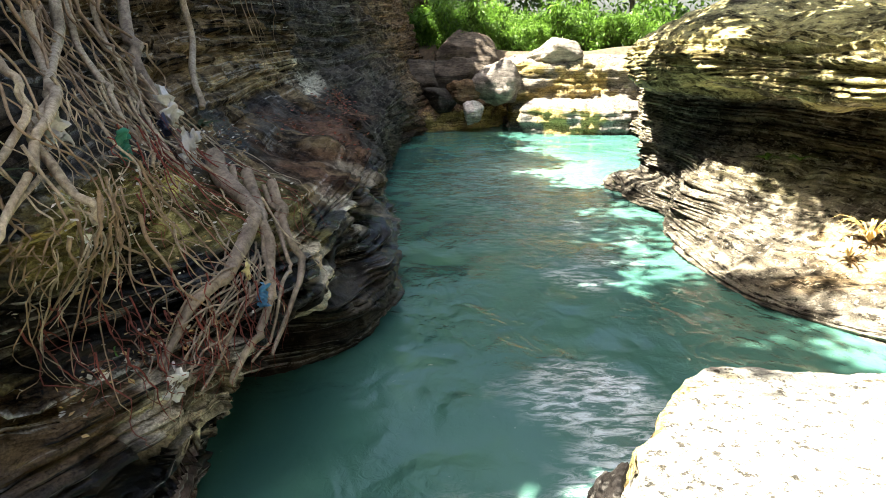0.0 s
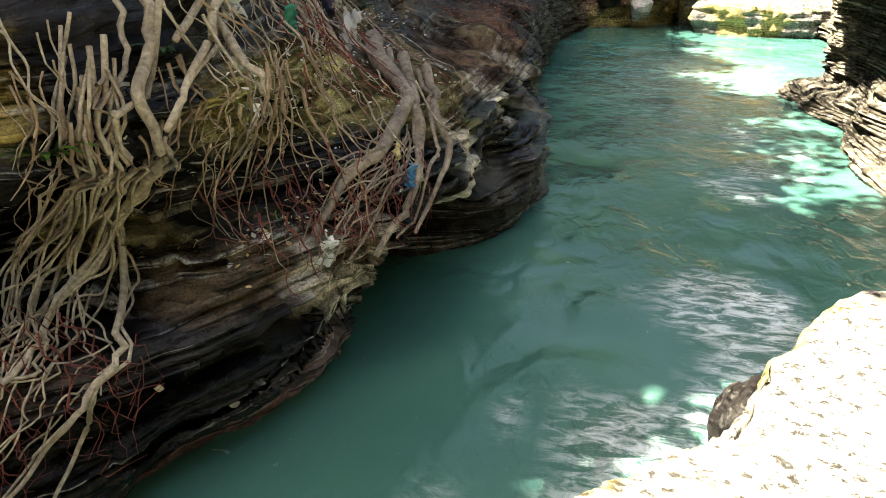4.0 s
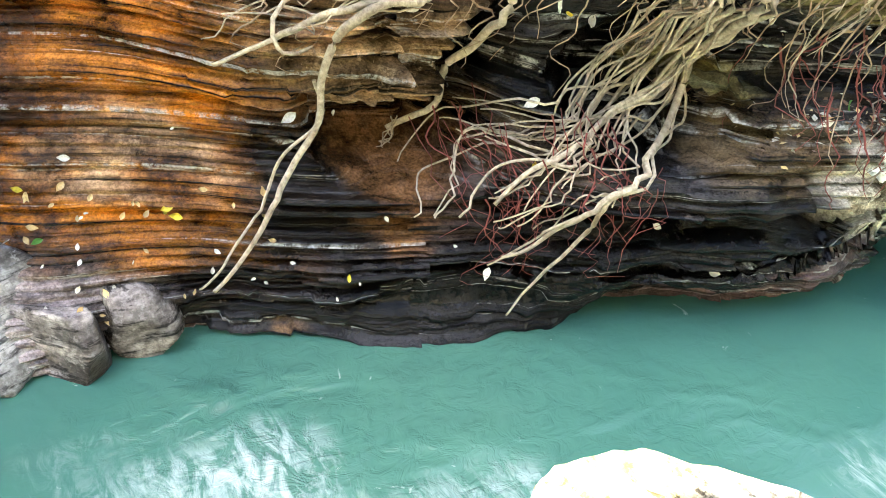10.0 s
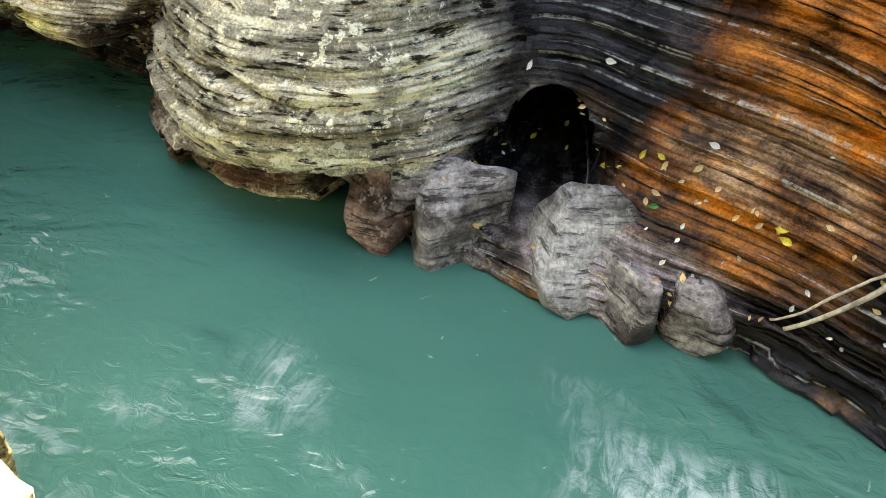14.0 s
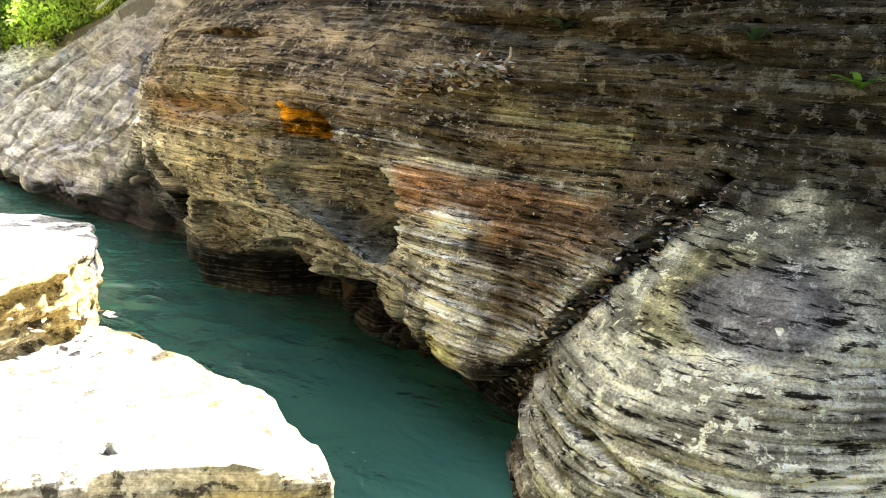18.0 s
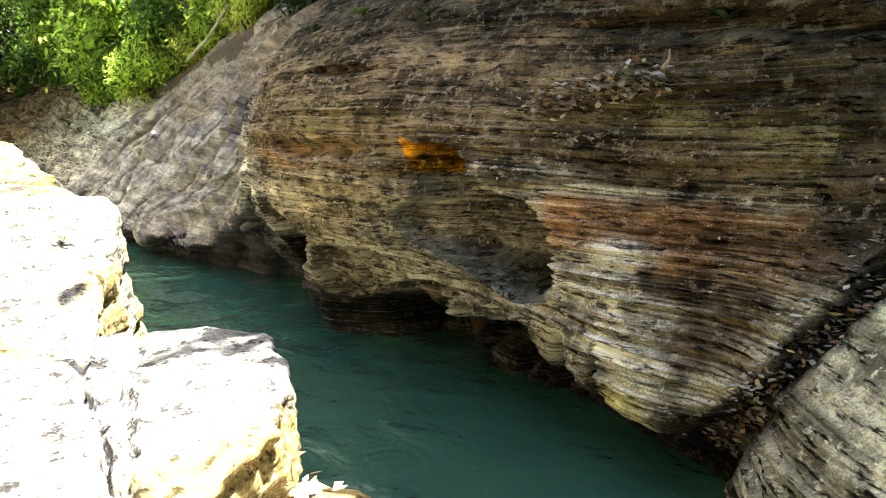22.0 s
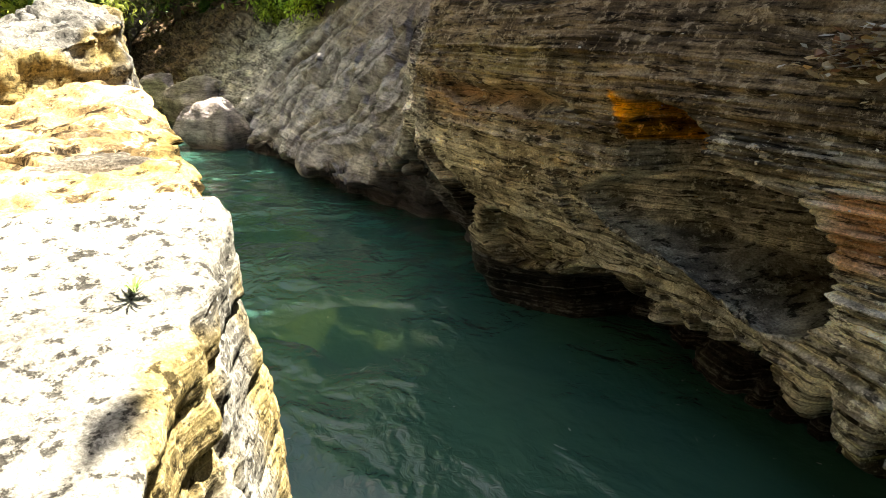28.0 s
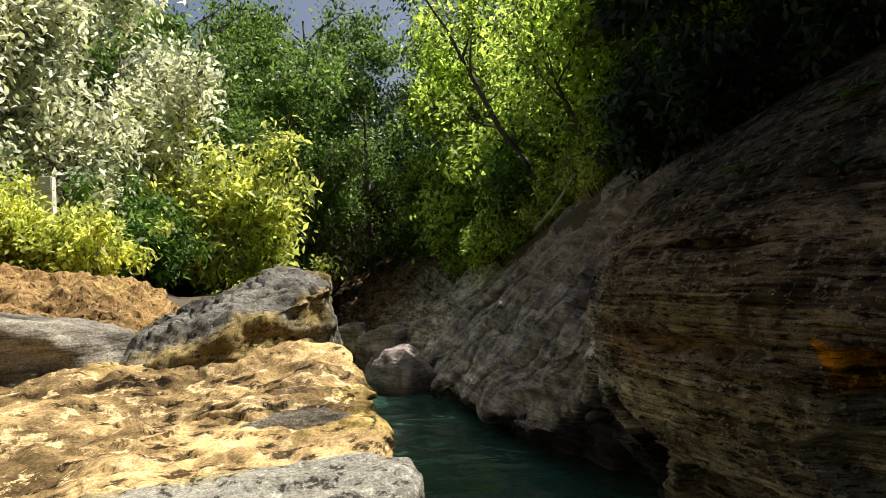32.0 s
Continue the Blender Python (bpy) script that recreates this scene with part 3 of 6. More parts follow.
west.at(-50, BROWN, 0.1, (-5.2, -1.2), (-5.2, 0), (-5.4, 0.5), (-5.8, 1.0), (-6.2, 1.6), (-7.0, 2.4), (-8.0, 3.2), (-9.5, 4.2), (-12, 6), (-17, 8))
west.at(-75, BROWN, 0.1, (-1, -1.2), (-1, 0), (-1.5, 0.5), (-2, 1.0), (-3, 1.6), (-4, 2.4), (-5.5, 3.2), (-7, 4.2), (-10, 6), (-16, 8))
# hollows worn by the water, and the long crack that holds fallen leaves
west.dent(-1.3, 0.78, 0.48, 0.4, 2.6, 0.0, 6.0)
for yy, ww in ((-7.2, 0.14), (-7.9, 0.2), (-8.8, 0.16), (-9.6, 0.25), (-10.7, 0.2), (-11.6, 0.25), (-12.6, 0.2)):
    west.dent(yy, 0.75, ww, 0.5, 0.45, 0.1, 5.0)
west.dent(3.9, 2.0, 0.5, 0.42, 0.55, 0.0, 6.0)
west.dent(2.3, 1.5, 0.55, 0.26, 0.5, 0.0, 6.0)
west.dent(2.85, 2.0, 0.24, 0.6, 0.6, 0.2, 6.0)
west.dent(7.5, 1.0, 0.55, 0.35, 0.9, 0.0, 8.0)
west.dent(4.6, 1.05, 0.9, 0.14, 0.3, 0.15, 6.0)
west.dent(9.5, 1.2, 0.9, 0.3, 0.5, 0.1, 6.0)
west.dent(12.5, 1.5, 1.3, 0.3, 0.5, 0.0, 6.0)
west.dent(8.2, 0.5, 0.9, 0.6, 1.1, 0.0, 6.0)


# moss, wet streaks and crusts with shapes of their own; hollows painted with shade
WET_AND_SHADE, RUST, MOSSG, CRUST, OCHRE = (0.009, 0.0085, 0.0095), (0.11, 0.075, 0.04), (0.16, 0.17, 0.04), (0.6, 0.58, 0.5), (0.5, 0.23, 0.01)
west.stain_shade(WET_AND_SHADE, 0.97, 2.0, 0.4, 2.8, 0.7)
west.stain_shade(WET_AND_SHADE, 0.9, 4.5, 0.5, 1.6, 0.7)
west.stain_shade(WET_AND_SHADE, 0.7, 6.5, 2.1, 4.0, 0.5)
west.stain_shade(WET_AND_SHADE, 0.8, 13.0, 1.0, 3.5, 0.9, 0.75)
west.stain_shade(RUST, 0.7, 4.9, 1.75, 0.9, 0.35, 0.7)
west.stain_shade((0.74, 0.71, 0.64), 0.0, 5.6, 1.3, 0.5, 0.45, 1.0)
west.stain_shade((0.09, 0.07, 0.08), 0.8, 4.2, 0.35, 0.9, 0.28, 0.8)
west.stain_shade(WET_AND_SHADE, 0.6, 3.2, 0.7, 1.6, 0.7, 0.9)
west.stain_shade((0.3, 0.28, 0.11), 0.0, 7.0, 2.7, 0.6, 0.35, 0.8)
west.stain_shade((0.34, 0.31, 0.13), 0.0, 5.6, 2.9, 1.2, 0.4)
west.stain_shade(CRUST, 0.0, 15.0, 3.5, 2.0, 0.35, 0.6)
west.stain_shade(CRUST, 0.0, 19.5, 3.4, 1.6, 0.4, 0.6)
west.stain_shade((0.22, 0.17, 0.1), 0.0, 11, 2.4, 2.5, 0.4, 0.7)
west.stain_shade(CRUST, 0.0, 10.6, 1.9, 0.4, 0.4, 0.8)
west.stain_shade(MOSSY, 0.0, 8.2, 2.4, 1.0, 0.5)
west.stain_shade(MOSSG, 0.0, 6.0, 2.9, 0.5, 0.3)
west.stain_shade(CRUST, 0.0, 8.4, 1.35, 0.4, 0.5)
west.stain_shade((0.3, 0.19, 0.11), 0.5, 1.9, 2.2, 0.7, 0.45)
west.stain_shade((0.33, 0.22, 0.13), 0.4, 1.6, 3.6, 1.6, 0.5)
west.stain_shade(WET_AND_SHADE, 0.8, 0.9, 0.9, 0.35, 0.6)
west.stain_shade((0.3, 0.27, 0.28), 0.7, -0.4, 0.25, 0.75, 0.35)
west.stain_shade(ORANGE, 0.85, 0.2, 2.0, 1.1, 1.9, 0.8)
west.stain_shade(WET_AND_SHADE, 0.9, 1.2, 0.2, 1.3, 0.42, 0.95)
west.stain_shade((0.16, 0.09, 0.05), 0.3, 2.0, 2.5, 0.6, 0.5, 0.8)
west.stain_shade((0.012, 0.011, 0.011), 0.25, -1.0, 2.4, 1.0, 1.5, 1.0)
west.stain_shade(WET_AND_SHADE, 0.8, -0.2, 0.5, 0.5, 0.5, 0.6)
# near-black tone high above the hollow
west.stain_shade((0.014, 0.012, 0.01), 0.15, -1.0, 4.2, 1.6, 1.6, 0.7)
west.stain_shade((0.37, 0.36, 0.38), 0.4, -2.2, 0.5, 0.7, 0.35)
west.stain_shade((0.24, 0.10, 0.07), 0.4, -4.1, 0.28, 0.5, 0.22)
west.stain_shade(WET_AND_SHADE, 0.3, -3.0, 0.2, 0.5, 0.25)
west.stain_shade((0.42, 0.37, 0.14), 0.0, -3.6, 2.6, 0.5, 0.4, 0.7)
west.stain_shade((0.2, 0.19, 0.22), 0.1, -3.1, 2.6, 0.45, 0.35, 0.8)
# four darker tones high on the face
west.stain_shade((0.045, 0.04, 0.03), 0.0, -3.4, 4.0, 2.2, 0.85, 0.9)
west.stain_shade((0.09, 0.08, 0.062), 0.0, -4.6, 3.1, 0.7, 0.5, 0.8)
west.stain_shade((0.06, 0.055, 0.04), 0.0, -2, 5.6, 6.0, 1.6, 0.9)
west.stain_shade((0.06, 0.05, 0.04), 0.0, 9, 5.6, 9.0, 2.0, 0.85)
west.stain_shade((0.3, 0.27, 0.29), 0.45, -2.3, 0.4, 0.9, 0.4)
west.stain_shade((0.3, 0.27, 0.29), 0.45, -0.7, 0.35, 0.9, 0.4, 0.85)


# upper face once more, darker still
west.stain_shade((0.03, 0.027, 0.02), 0.0, -4.6, 4.1, 2.6, 1.15, 1.0)
# shade inside the water hollow, painted near-black
west.stain_shade((0.012, 0.011, 0.011), 0.05, -1.35, 0.85, 0.6, 0.55, 1.0)
west.stain_shade((0.03, 0.015, 0.008), 0.7, 1.35, 1.3, 0.22, 0.7, 0.7)


# the bedded face over the water: the arched hollow, the undercut with its ribs, the dark gap before the grey slope, the leaf-filled crack
HOLLOW = [(-9.85, 3.8), (-9.1, 3.6), (-8.82, 3.47), (-8.79, 3.2), (-7.99, 3.12), (-7.66, 2.75), (-7.64, 2.2), (-8.03, 1.81), (-8.5, 1.75), (-9.3, 2.05), (-10.36, 2.25), (-10.71, 2.67), (-9.9, 3.0), (-9.75, 3.4)]
west.carve(1.3, HOLLOW, 0.1, 0.65, 0.02)
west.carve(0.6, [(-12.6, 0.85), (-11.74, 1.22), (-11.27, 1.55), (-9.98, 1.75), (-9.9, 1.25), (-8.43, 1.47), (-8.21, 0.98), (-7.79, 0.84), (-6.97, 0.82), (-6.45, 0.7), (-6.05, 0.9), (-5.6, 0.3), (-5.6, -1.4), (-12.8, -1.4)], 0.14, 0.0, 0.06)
west.carve(1.5, [(-15.6, 2.7), (-14.2, 2.5), (-13.3, 1.95), (-13.9, 1.45), (-14.7, 0.75), (-14.8, -1.4), (-16.6, -1.4), (-16.3, 0.9), (-16.2, 1.7), (-16.3, 2.4)], 0.3, 0.0, 0.08)
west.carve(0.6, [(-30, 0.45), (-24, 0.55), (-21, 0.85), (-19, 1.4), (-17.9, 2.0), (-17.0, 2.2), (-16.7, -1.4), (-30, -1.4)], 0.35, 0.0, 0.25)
west.carve(0.32, [(-12.95, 1.95), (-11.3, 2.05), (-10.9, 1.8), (-11.3, 1.5), (-12.0, 1.2), (-13.4, 0.75), (-13.9, 1.3)], 0.12)
west.carve(0.3, [(-13.8, 3.55), (-12.6, 3.75), (-11.2, 3.72), (-10.4, 3.5), (-11.4, 3.32), (-13.0, 3.3)], 0.2)
west.carve(0.22, [(-13.9, 4.75), (-12.2, 4.85), (-10.6, 4.6), (-12.0, 4.55)], 0.1)
west.carve(0.25, [(-8.4, 5.0), (-6.8, 5.15), (-5.4, 4.9), (-4.2, 4.75), (-4.2, 4.5), (-5.8, 4.6), (-7.2, 4.8)], 0.12)
west.carve(0.12, [(-11.1, 3.05), (-10.9, 3.1), (-10.75, 2.6), (-10.85, 2.1), (-11.0, 2.1)], 0.05)
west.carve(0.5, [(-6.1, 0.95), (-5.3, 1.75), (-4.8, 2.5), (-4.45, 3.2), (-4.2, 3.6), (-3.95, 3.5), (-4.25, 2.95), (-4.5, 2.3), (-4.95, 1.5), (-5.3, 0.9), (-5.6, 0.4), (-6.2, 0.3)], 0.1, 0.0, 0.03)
west.carve(0.3, [(-4.35, 1.48), (-3.9, 1.57), (-3.3, 1.46), (-2.4, 1.34), (-3.3, 1.36), (-4.0, 1.43)], 0.05, 0.0, 0.03)
west.carve(0.28, [(-5.0, 0.2), (-4.5, 0.62), (-3.3, 0.82), (-2.4, 0.86), (-2.3, -1.4), (-5.0, -1.4)], 0.08, 0.0, 0.05)
west.carve(0.5, [(-3.35, 0.9), (-2.95, 0.9), (-2.85, -1.4), (-3.3, -1.4)], 0.1, 0.0, 0.05)
for rib_y, rib_w in ((-7.2, 0.12), (-7.8, 0.15), (-8.55, 0.1), (-8.95, 0.12), (-9.35, 0.1), (-9.75, 0.14), (-10.9, 0.2), (-11.7, 0.25), (-12.5, 0.2)):
    west.dent(rib_y, 0.7, rib_w, 0.75, 0.4, 0.1, 5.0)

UPPER, UPPERMOSS = (0.185, 0.14, 0.085), (0.17, 0.155, 0.06)
west.paint(UPPER, 0.0, [(-16.0, 3.4), (-13.5, 3.2), (-10.3, 3.45), (-8.9, 3.5), (-7.4, 3.3), (-4.6, 3.1), (-4.0, 3.6), (-4.0, 5.2), (-16.5, 6.0)], 0.5, 0.9, 0.25)
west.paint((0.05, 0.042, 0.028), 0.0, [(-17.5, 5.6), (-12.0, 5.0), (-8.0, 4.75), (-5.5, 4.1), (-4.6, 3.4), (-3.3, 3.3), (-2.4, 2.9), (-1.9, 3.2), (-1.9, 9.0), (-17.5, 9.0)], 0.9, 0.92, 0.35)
west.paint(UPPERMOSS, 0.0, [(-7.8, 3.9), (-6.2, 3.75), (-5.2, 3.3), (-5.2, 3.9), (-6.6, 4.2)], 0.4, 0.6, 0.25)
west.paint(UPPERMOSS, 0.0, [(-13.4, 3.9), (-11.8, 4.2), (-10.2, 4.05), (-11.6, 3.8)], 0.3, 0.5, 0.2)
west.paint((0.46, 0.42, 0.34), 0.0, [(-14.6, 3.1), (-12.6, 3.25), (-10.9, 3.2), (-10.8, 2.3), (-12.6, 2.05), (-14.2, 2.4)], 0.4, 0.75, 0.2)
west.paint((0.33, 0.21, 0.13), 0.0, [(-14.6, 3.5), (-13.0, 3.6), (-11.0, 3.3), (-12.6, 3.15), (-14.4, 3.15)], 0.3, 0.6, 0.2)
west.paint((0.4, 0.22, 0.11), 0.0, [(-7.75, 3.16), (-6.4, 3.12), (-5.2, 3.08), (-5.3, 2.5), (-6.2, 2.45), (-6.9, 2.62), (-7.7, 2.65)], 0.25, 0.85, 0.1)
west.paint((0.14, 0.095, 0.06), 0.0, [(-6.0, 3.0), (-4.9, 3.0), (-4.75, 2.6), (-5.5, 1.9), (-6.1, 2.2)], 0.5, 0.8, 0.2)
west.paint((0.8, 0.77, 0.7), 0.0, [(-7.75, 2.6), (-6.9, 2.6), (-6.3, 2.3), (-6.3, 1.6), (-7.0, 1.45), (-7.8, 1.75)], 0.5, 0.85, 0.2)
west.paint((0.52, 0.5, 0.42), 0.0, [(-8.1, 1.7), (-6.3, 1.6), (-5.4, 1.7), (-5.9, 1.1), (-6.4, 0.75), (-8.1, 1.1)], 0.4, 0.7, 0.15)
west.paint((0.4, 0.37, 0.1), 0.0, [(-7.4, 1.15), (-6.5, 1.15), (-6.25, 0.98), (-6.6, 0.9), (-7.2, 0.95)], 0.15, 0.7, 0.1)
west.paint((0.56, 0.52, 0.42), 0.0, [(-8.9, 3.17), (-7.4, 3.3), (-6.4, 3.23), (-5.2, 3.2), (-5.2, 3.15), (-6.4, 3.16), (-7.4, 3.2), (-8.9, 3.1)], 0.06, 0.8, 0.03)
west.paint((0.5, 0.46, 0.37), 0.0, [(-8.8, 3.55), (-7.9, 3.6), (-7.3, 3.45), (-8.6, 3.3)], 0.15, 0.6, 0.1)
west.paint((0.34, 0.34, 0.32), 0.0, [(-10.7, 2.8), (-8.2, 2.9), (-7.9, 2.0), (-8.6, 1.5), (-12.4, 1.2), (-12.6, 1.9)], 0.4, 0.7, 0.15)
west.paint((0.62, 0.27, 0.005), 0.0, [(-10.1, 3.78), (-9.6, 3.62), (-9.0, 3.5), (-8.85, 3.2), (-9.1, 3.02), (-9.55, 3.08), (-9.85, 3.35)], 0.06, 1.0, 0.02)
# wet black foot, with the undercut's shade painted in the same colour
west.paint(WET_AND_SHADE, 0.3, [(-17.5, 0.5), (-16.2, 1.6), (-14.6, 1.0), (-13.0, 0.9), (-11.6, 1.15), (-9.9, 1.2), (-8.4, 1.3), (-8.0, 0.75), (-6.2, 0.6), (-5.5, 0.3), (-5.5, -1.4), (-17.5, -1.4)], 0.3, 0.97, 0.12)
# inside of the crack darkened along its outline
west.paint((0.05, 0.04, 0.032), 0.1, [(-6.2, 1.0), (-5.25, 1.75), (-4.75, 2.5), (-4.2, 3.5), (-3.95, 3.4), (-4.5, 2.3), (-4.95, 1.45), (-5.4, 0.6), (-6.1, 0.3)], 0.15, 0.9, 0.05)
# wet orange face, with a brown overhanging block and black seepage
west.carve(0.35, [(1.5, 1.98), (2.2, 1.83), (2.95, 1.6), (2.9, 1.3), (1.7, 1.3)], 0.15)
west.paint((0.37, 0.125, 0.008), 0.75, [(-0.4, 1.5), (0.2, 1.85), (1.0, 2.0), (1.05, 1.0), (0.2, 0.75), (-0.5, 0.8)], 0.35, 0.85, 0.2)
west.paint((0.25, 0.085, 0.01), 0.6, [(-0.5, 1.9), (0.1, 1.75), (1.0, 2.05), (1.2, 2.6), (0.4, 3.0), (-0.4, 2.6)], 0.3, 0.8, 0.2)
west.paint((0.52, 0.45, 0.32), 0.5, [(0.0, 1.62), (0.6, 1.6), (0.95, 1.2), (0.3, 1.05), (-0.2, 1.2)], 0.4, 0.45, 0.35)
west.paint(WET_AND_SHADE, 0.9, [(1.1, 1.55), (1.85, 1.4), (1.85, 0.85), (1.1, 0.85)], 0.25, 0.85, 0.15)
west.paint((0.19, 0.09, 0.035), 0.6, [(1.75, 1.75), (2.9, 1.55), (2.6, 0.85), (1.9, 0.8)], 0.3, 0.8, 0.15)
west.paint((0.42, 0.30, 0.19), 0.15, [(1.3, 2.35), (2.0, 2.6), (2.7, 2.55), (2.95, 1.8), (2.3, 1.82), (1.5, 2.02)], 0.25, 0.85, 0.12)
west.paint((0.02, 0.019, 0.024), 0.85, [(-1.9, 1.1), (-1.3, 1.35), (-0.5, 1.5), (-0.15, 1.9), (-0.4, 2.6), (-1.9, 2.7)], 0.3, 0.9, 0.15)
west.paint(WET_AND_SHADE, 0.7, [(2.7, 1.5), (3.6, 1.45), (5.0, 1.35), (5.6, 0.98), (4.6, 0.34), (3.7, 0.05), (2.3, 0.05), (2.2, 0.8)], 0.25, 0.8, 0.12)
# the cave's inner shade, painted black over its back wall
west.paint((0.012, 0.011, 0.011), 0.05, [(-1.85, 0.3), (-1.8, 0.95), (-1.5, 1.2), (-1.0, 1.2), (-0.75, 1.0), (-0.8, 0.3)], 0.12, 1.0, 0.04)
# dark bank below the roots: the eye-shaped hollow, the cave at the water, the pale nose, mossy plates
west.carve(0.3, [(4.05, 1.6), (4.3, 1.95), (4.6, 2.0), (4.62, 1.75), (4.45, 1.6)], 0.08)
west.carve(1.1, [(6.25, 1.25), (6.9, 1.55), (7.5, 1.6), (7.8, 0.9), (8.3, -1.4), (6.2, -1.4), (6.2, 0.8)], 0.2)
west.carve(0.22, [(3.0, 0.56), (4.6, 0.66), (5.7, 0.98), (5.7, 0.88), (4.6, 0.54), (3.0, 0.46)], 0.05)
west.carve(0.4, [(10.4, 1.9), (11.3, 2.0), (11.6, 1.5), (10.6, 1.4)], 0.15)
west.carve(0.9, [(16.4, 2.4), (17.4, 2.5), (17.6, -1.4), (16.2, -1.4)], 0.2)
west.carve(0.8, [(13.6, 1.9), (14.4, 2.0), (14.4, -1.4), (13.4, -1.4)], 0.2)
west.paint((0.17, 0.115, 0.125), 0.5, [(3.7, 0.05), (4.6, 0.3), (5.7, 0.85), (6.2, 0.2), (6.2, -1.4), (3.7, -1.4)], 0.15, 0.8, 0.08)
west.paint((0.42, 0.38, 0.2), 0.1, [(4.0, 2.0), (4.3, 2.12), (4.75, 2.1), (4.75, 1.95), (4.3, 1.9)], 0.1, 0.8, 0.08)
west.paint((0.82, 0.78, 0.72), 0.0, [(5.25, 1.65), (6.05, 1.66), (6.2, 0.9), (5.4, 0.92)], 0.2, 0.85, 0.12)
west.paint((0.3, 0.235, 0.08), 0.0, [(2.9, 3.6), (3.9, 3.6), (3.55, 3.1), (3.2, 2.95)], 0.25, 0.85, 0.12)
west.paint((0.40, 0.37, 0.15), 0.0, [(4.7, 3.3), (7.9, 2.95), (6.7, 2.55), (4.7, 2.75)], 0.25, 0.85, 0.15)
west.paint((0.52, 0.46, 0.36), 0.0, [(7.7, 2.25), (8.3, 2.15), (8.2, 1.6), (7.8, 1.55)], 0.15, 0.75, 0.1)
west.paint((0.22, 0.16, 0.085), 0.0, [(8.5, 3.1), (12, 3.0), (19, 3.3), (20.5, 4.4), (14, 5.6), (9, 4.6)], 0.6, 0.6, 0.6)
west.paint((0.40, 0.33, 0.2), 0.0, [(12, 3.4), (15, 3.3), (19, 3.6), (19, 4.0), (15, 3.9), (12, 3.7)], 0.3, 0.7, 0.35)
west.paint((0.13, 0.07, 0.045), 0.1, [(10.5, 2.5), (21, 2.8), (21, 2.4), (10.5, 2.1)], 0.3, 0.7, 0.2)
west.paint((0.45, 0.40, 0.33), 0.0, [(12.2, 2.3), (13.4, 2.2), (13.4, 1.3), (12.8, 1.2)], 0.2, 0.7, 0.2)
# grey slope: tilted joints in paler and browner stone, a dark wet foot
west.paint((0.3, 0.24, 0.19), 0.0, [(-36, 4.4), (-24, 4.0), (-19, 4.2), (-16.5, 3.6), (-15.8, 4.6), (-17, 7), (-36, 8)], 0.8, 0.7, 0.5)
west.paint((0.62, 0.58, 0.53), 0.0, [(-18.4, 4.4), (-17.2, 4.0), (-16.2, 2.9), (-16.2, 2.2), (-17.3, 2.3), (-18.0, 3.2)], 0.3, 0.6, 0.25)
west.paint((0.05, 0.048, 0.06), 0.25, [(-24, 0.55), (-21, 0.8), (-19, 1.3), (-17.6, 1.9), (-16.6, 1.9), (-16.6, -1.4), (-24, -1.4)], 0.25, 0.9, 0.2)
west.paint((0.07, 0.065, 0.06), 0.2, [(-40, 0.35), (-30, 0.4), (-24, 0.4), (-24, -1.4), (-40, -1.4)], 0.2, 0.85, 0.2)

FACES = []


def along(y, *pairs):
    return np.interp(-y, [-p for p, _ in pairs], [v for _, v in pairs])


def cliff_piece(name, label, y1, y0, step, n, mat=None, slant=0.0, bed=0.30, lamina=0.085, fine=0.6):
    ys = np.linspace(y1 + 3 * step, y0 - 4 * step, int(round((y1 - y0) / step)) + 8)
    strata = along(ys, (24, 0.38), (3, 0.42), (1, 0.34), (-1.8, 0.26), (-3, 0.2), (-5, 0.18), (-7, 0.13), (-14, 0.13), (-17.5, 0.05), (-36, 0.08), (-42, 0.25))
    rough = along(ys, (24, 0.25), (19, 0.15), (3, 0.15), (1, 0.09), (-2, 0.08), (-6, 0.06), (-15, 0.06), (-18, 0.08), (-36, 0.1), (-42, 0.5))
    ridge = along(ys, (-15.5, 0.0), (-17.5, 0.8), (-34, 0.9), (-38, 0.3), (-60, 0.3))
    pts, tint, h = west.build(ys, n, strata, rough, 0.0, ridge, bed, lamina, fine)
    FACES.append(pts)
    return tagged(grid_object(name, pts[2:-2], mat or ROCK, tint[2:-2], flip=True, bed=(h + slant * (pts[..., 1] + 0.4 * pts[..., 2]))[2:-2]), label, "cliff", kind="structure")


cliff_piece("wall_far_upstream", "dark bedded rock cliff at the river bend", 60, 20, 0.2, 160)
cliff_piece("wall_root_bank", "dark layered river cliff hung with roots", 20, 2.2, 0.04, 400, mat=WETROCK)
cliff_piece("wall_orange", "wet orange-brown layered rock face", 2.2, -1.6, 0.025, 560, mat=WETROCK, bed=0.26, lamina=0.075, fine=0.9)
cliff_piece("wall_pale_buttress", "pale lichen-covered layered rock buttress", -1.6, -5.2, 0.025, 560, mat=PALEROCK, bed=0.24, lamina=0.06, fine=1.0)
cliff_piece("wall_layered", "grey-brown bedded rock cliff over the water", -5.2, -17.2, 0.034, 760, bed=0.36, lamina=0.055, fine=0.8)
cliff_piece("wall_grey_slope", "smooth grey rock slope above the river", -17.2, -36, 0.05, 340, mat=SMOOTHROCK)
cliff_piece("wall_far_downstream", "distant rocky river bank below the trees", -36, -75, 0.25, 100)


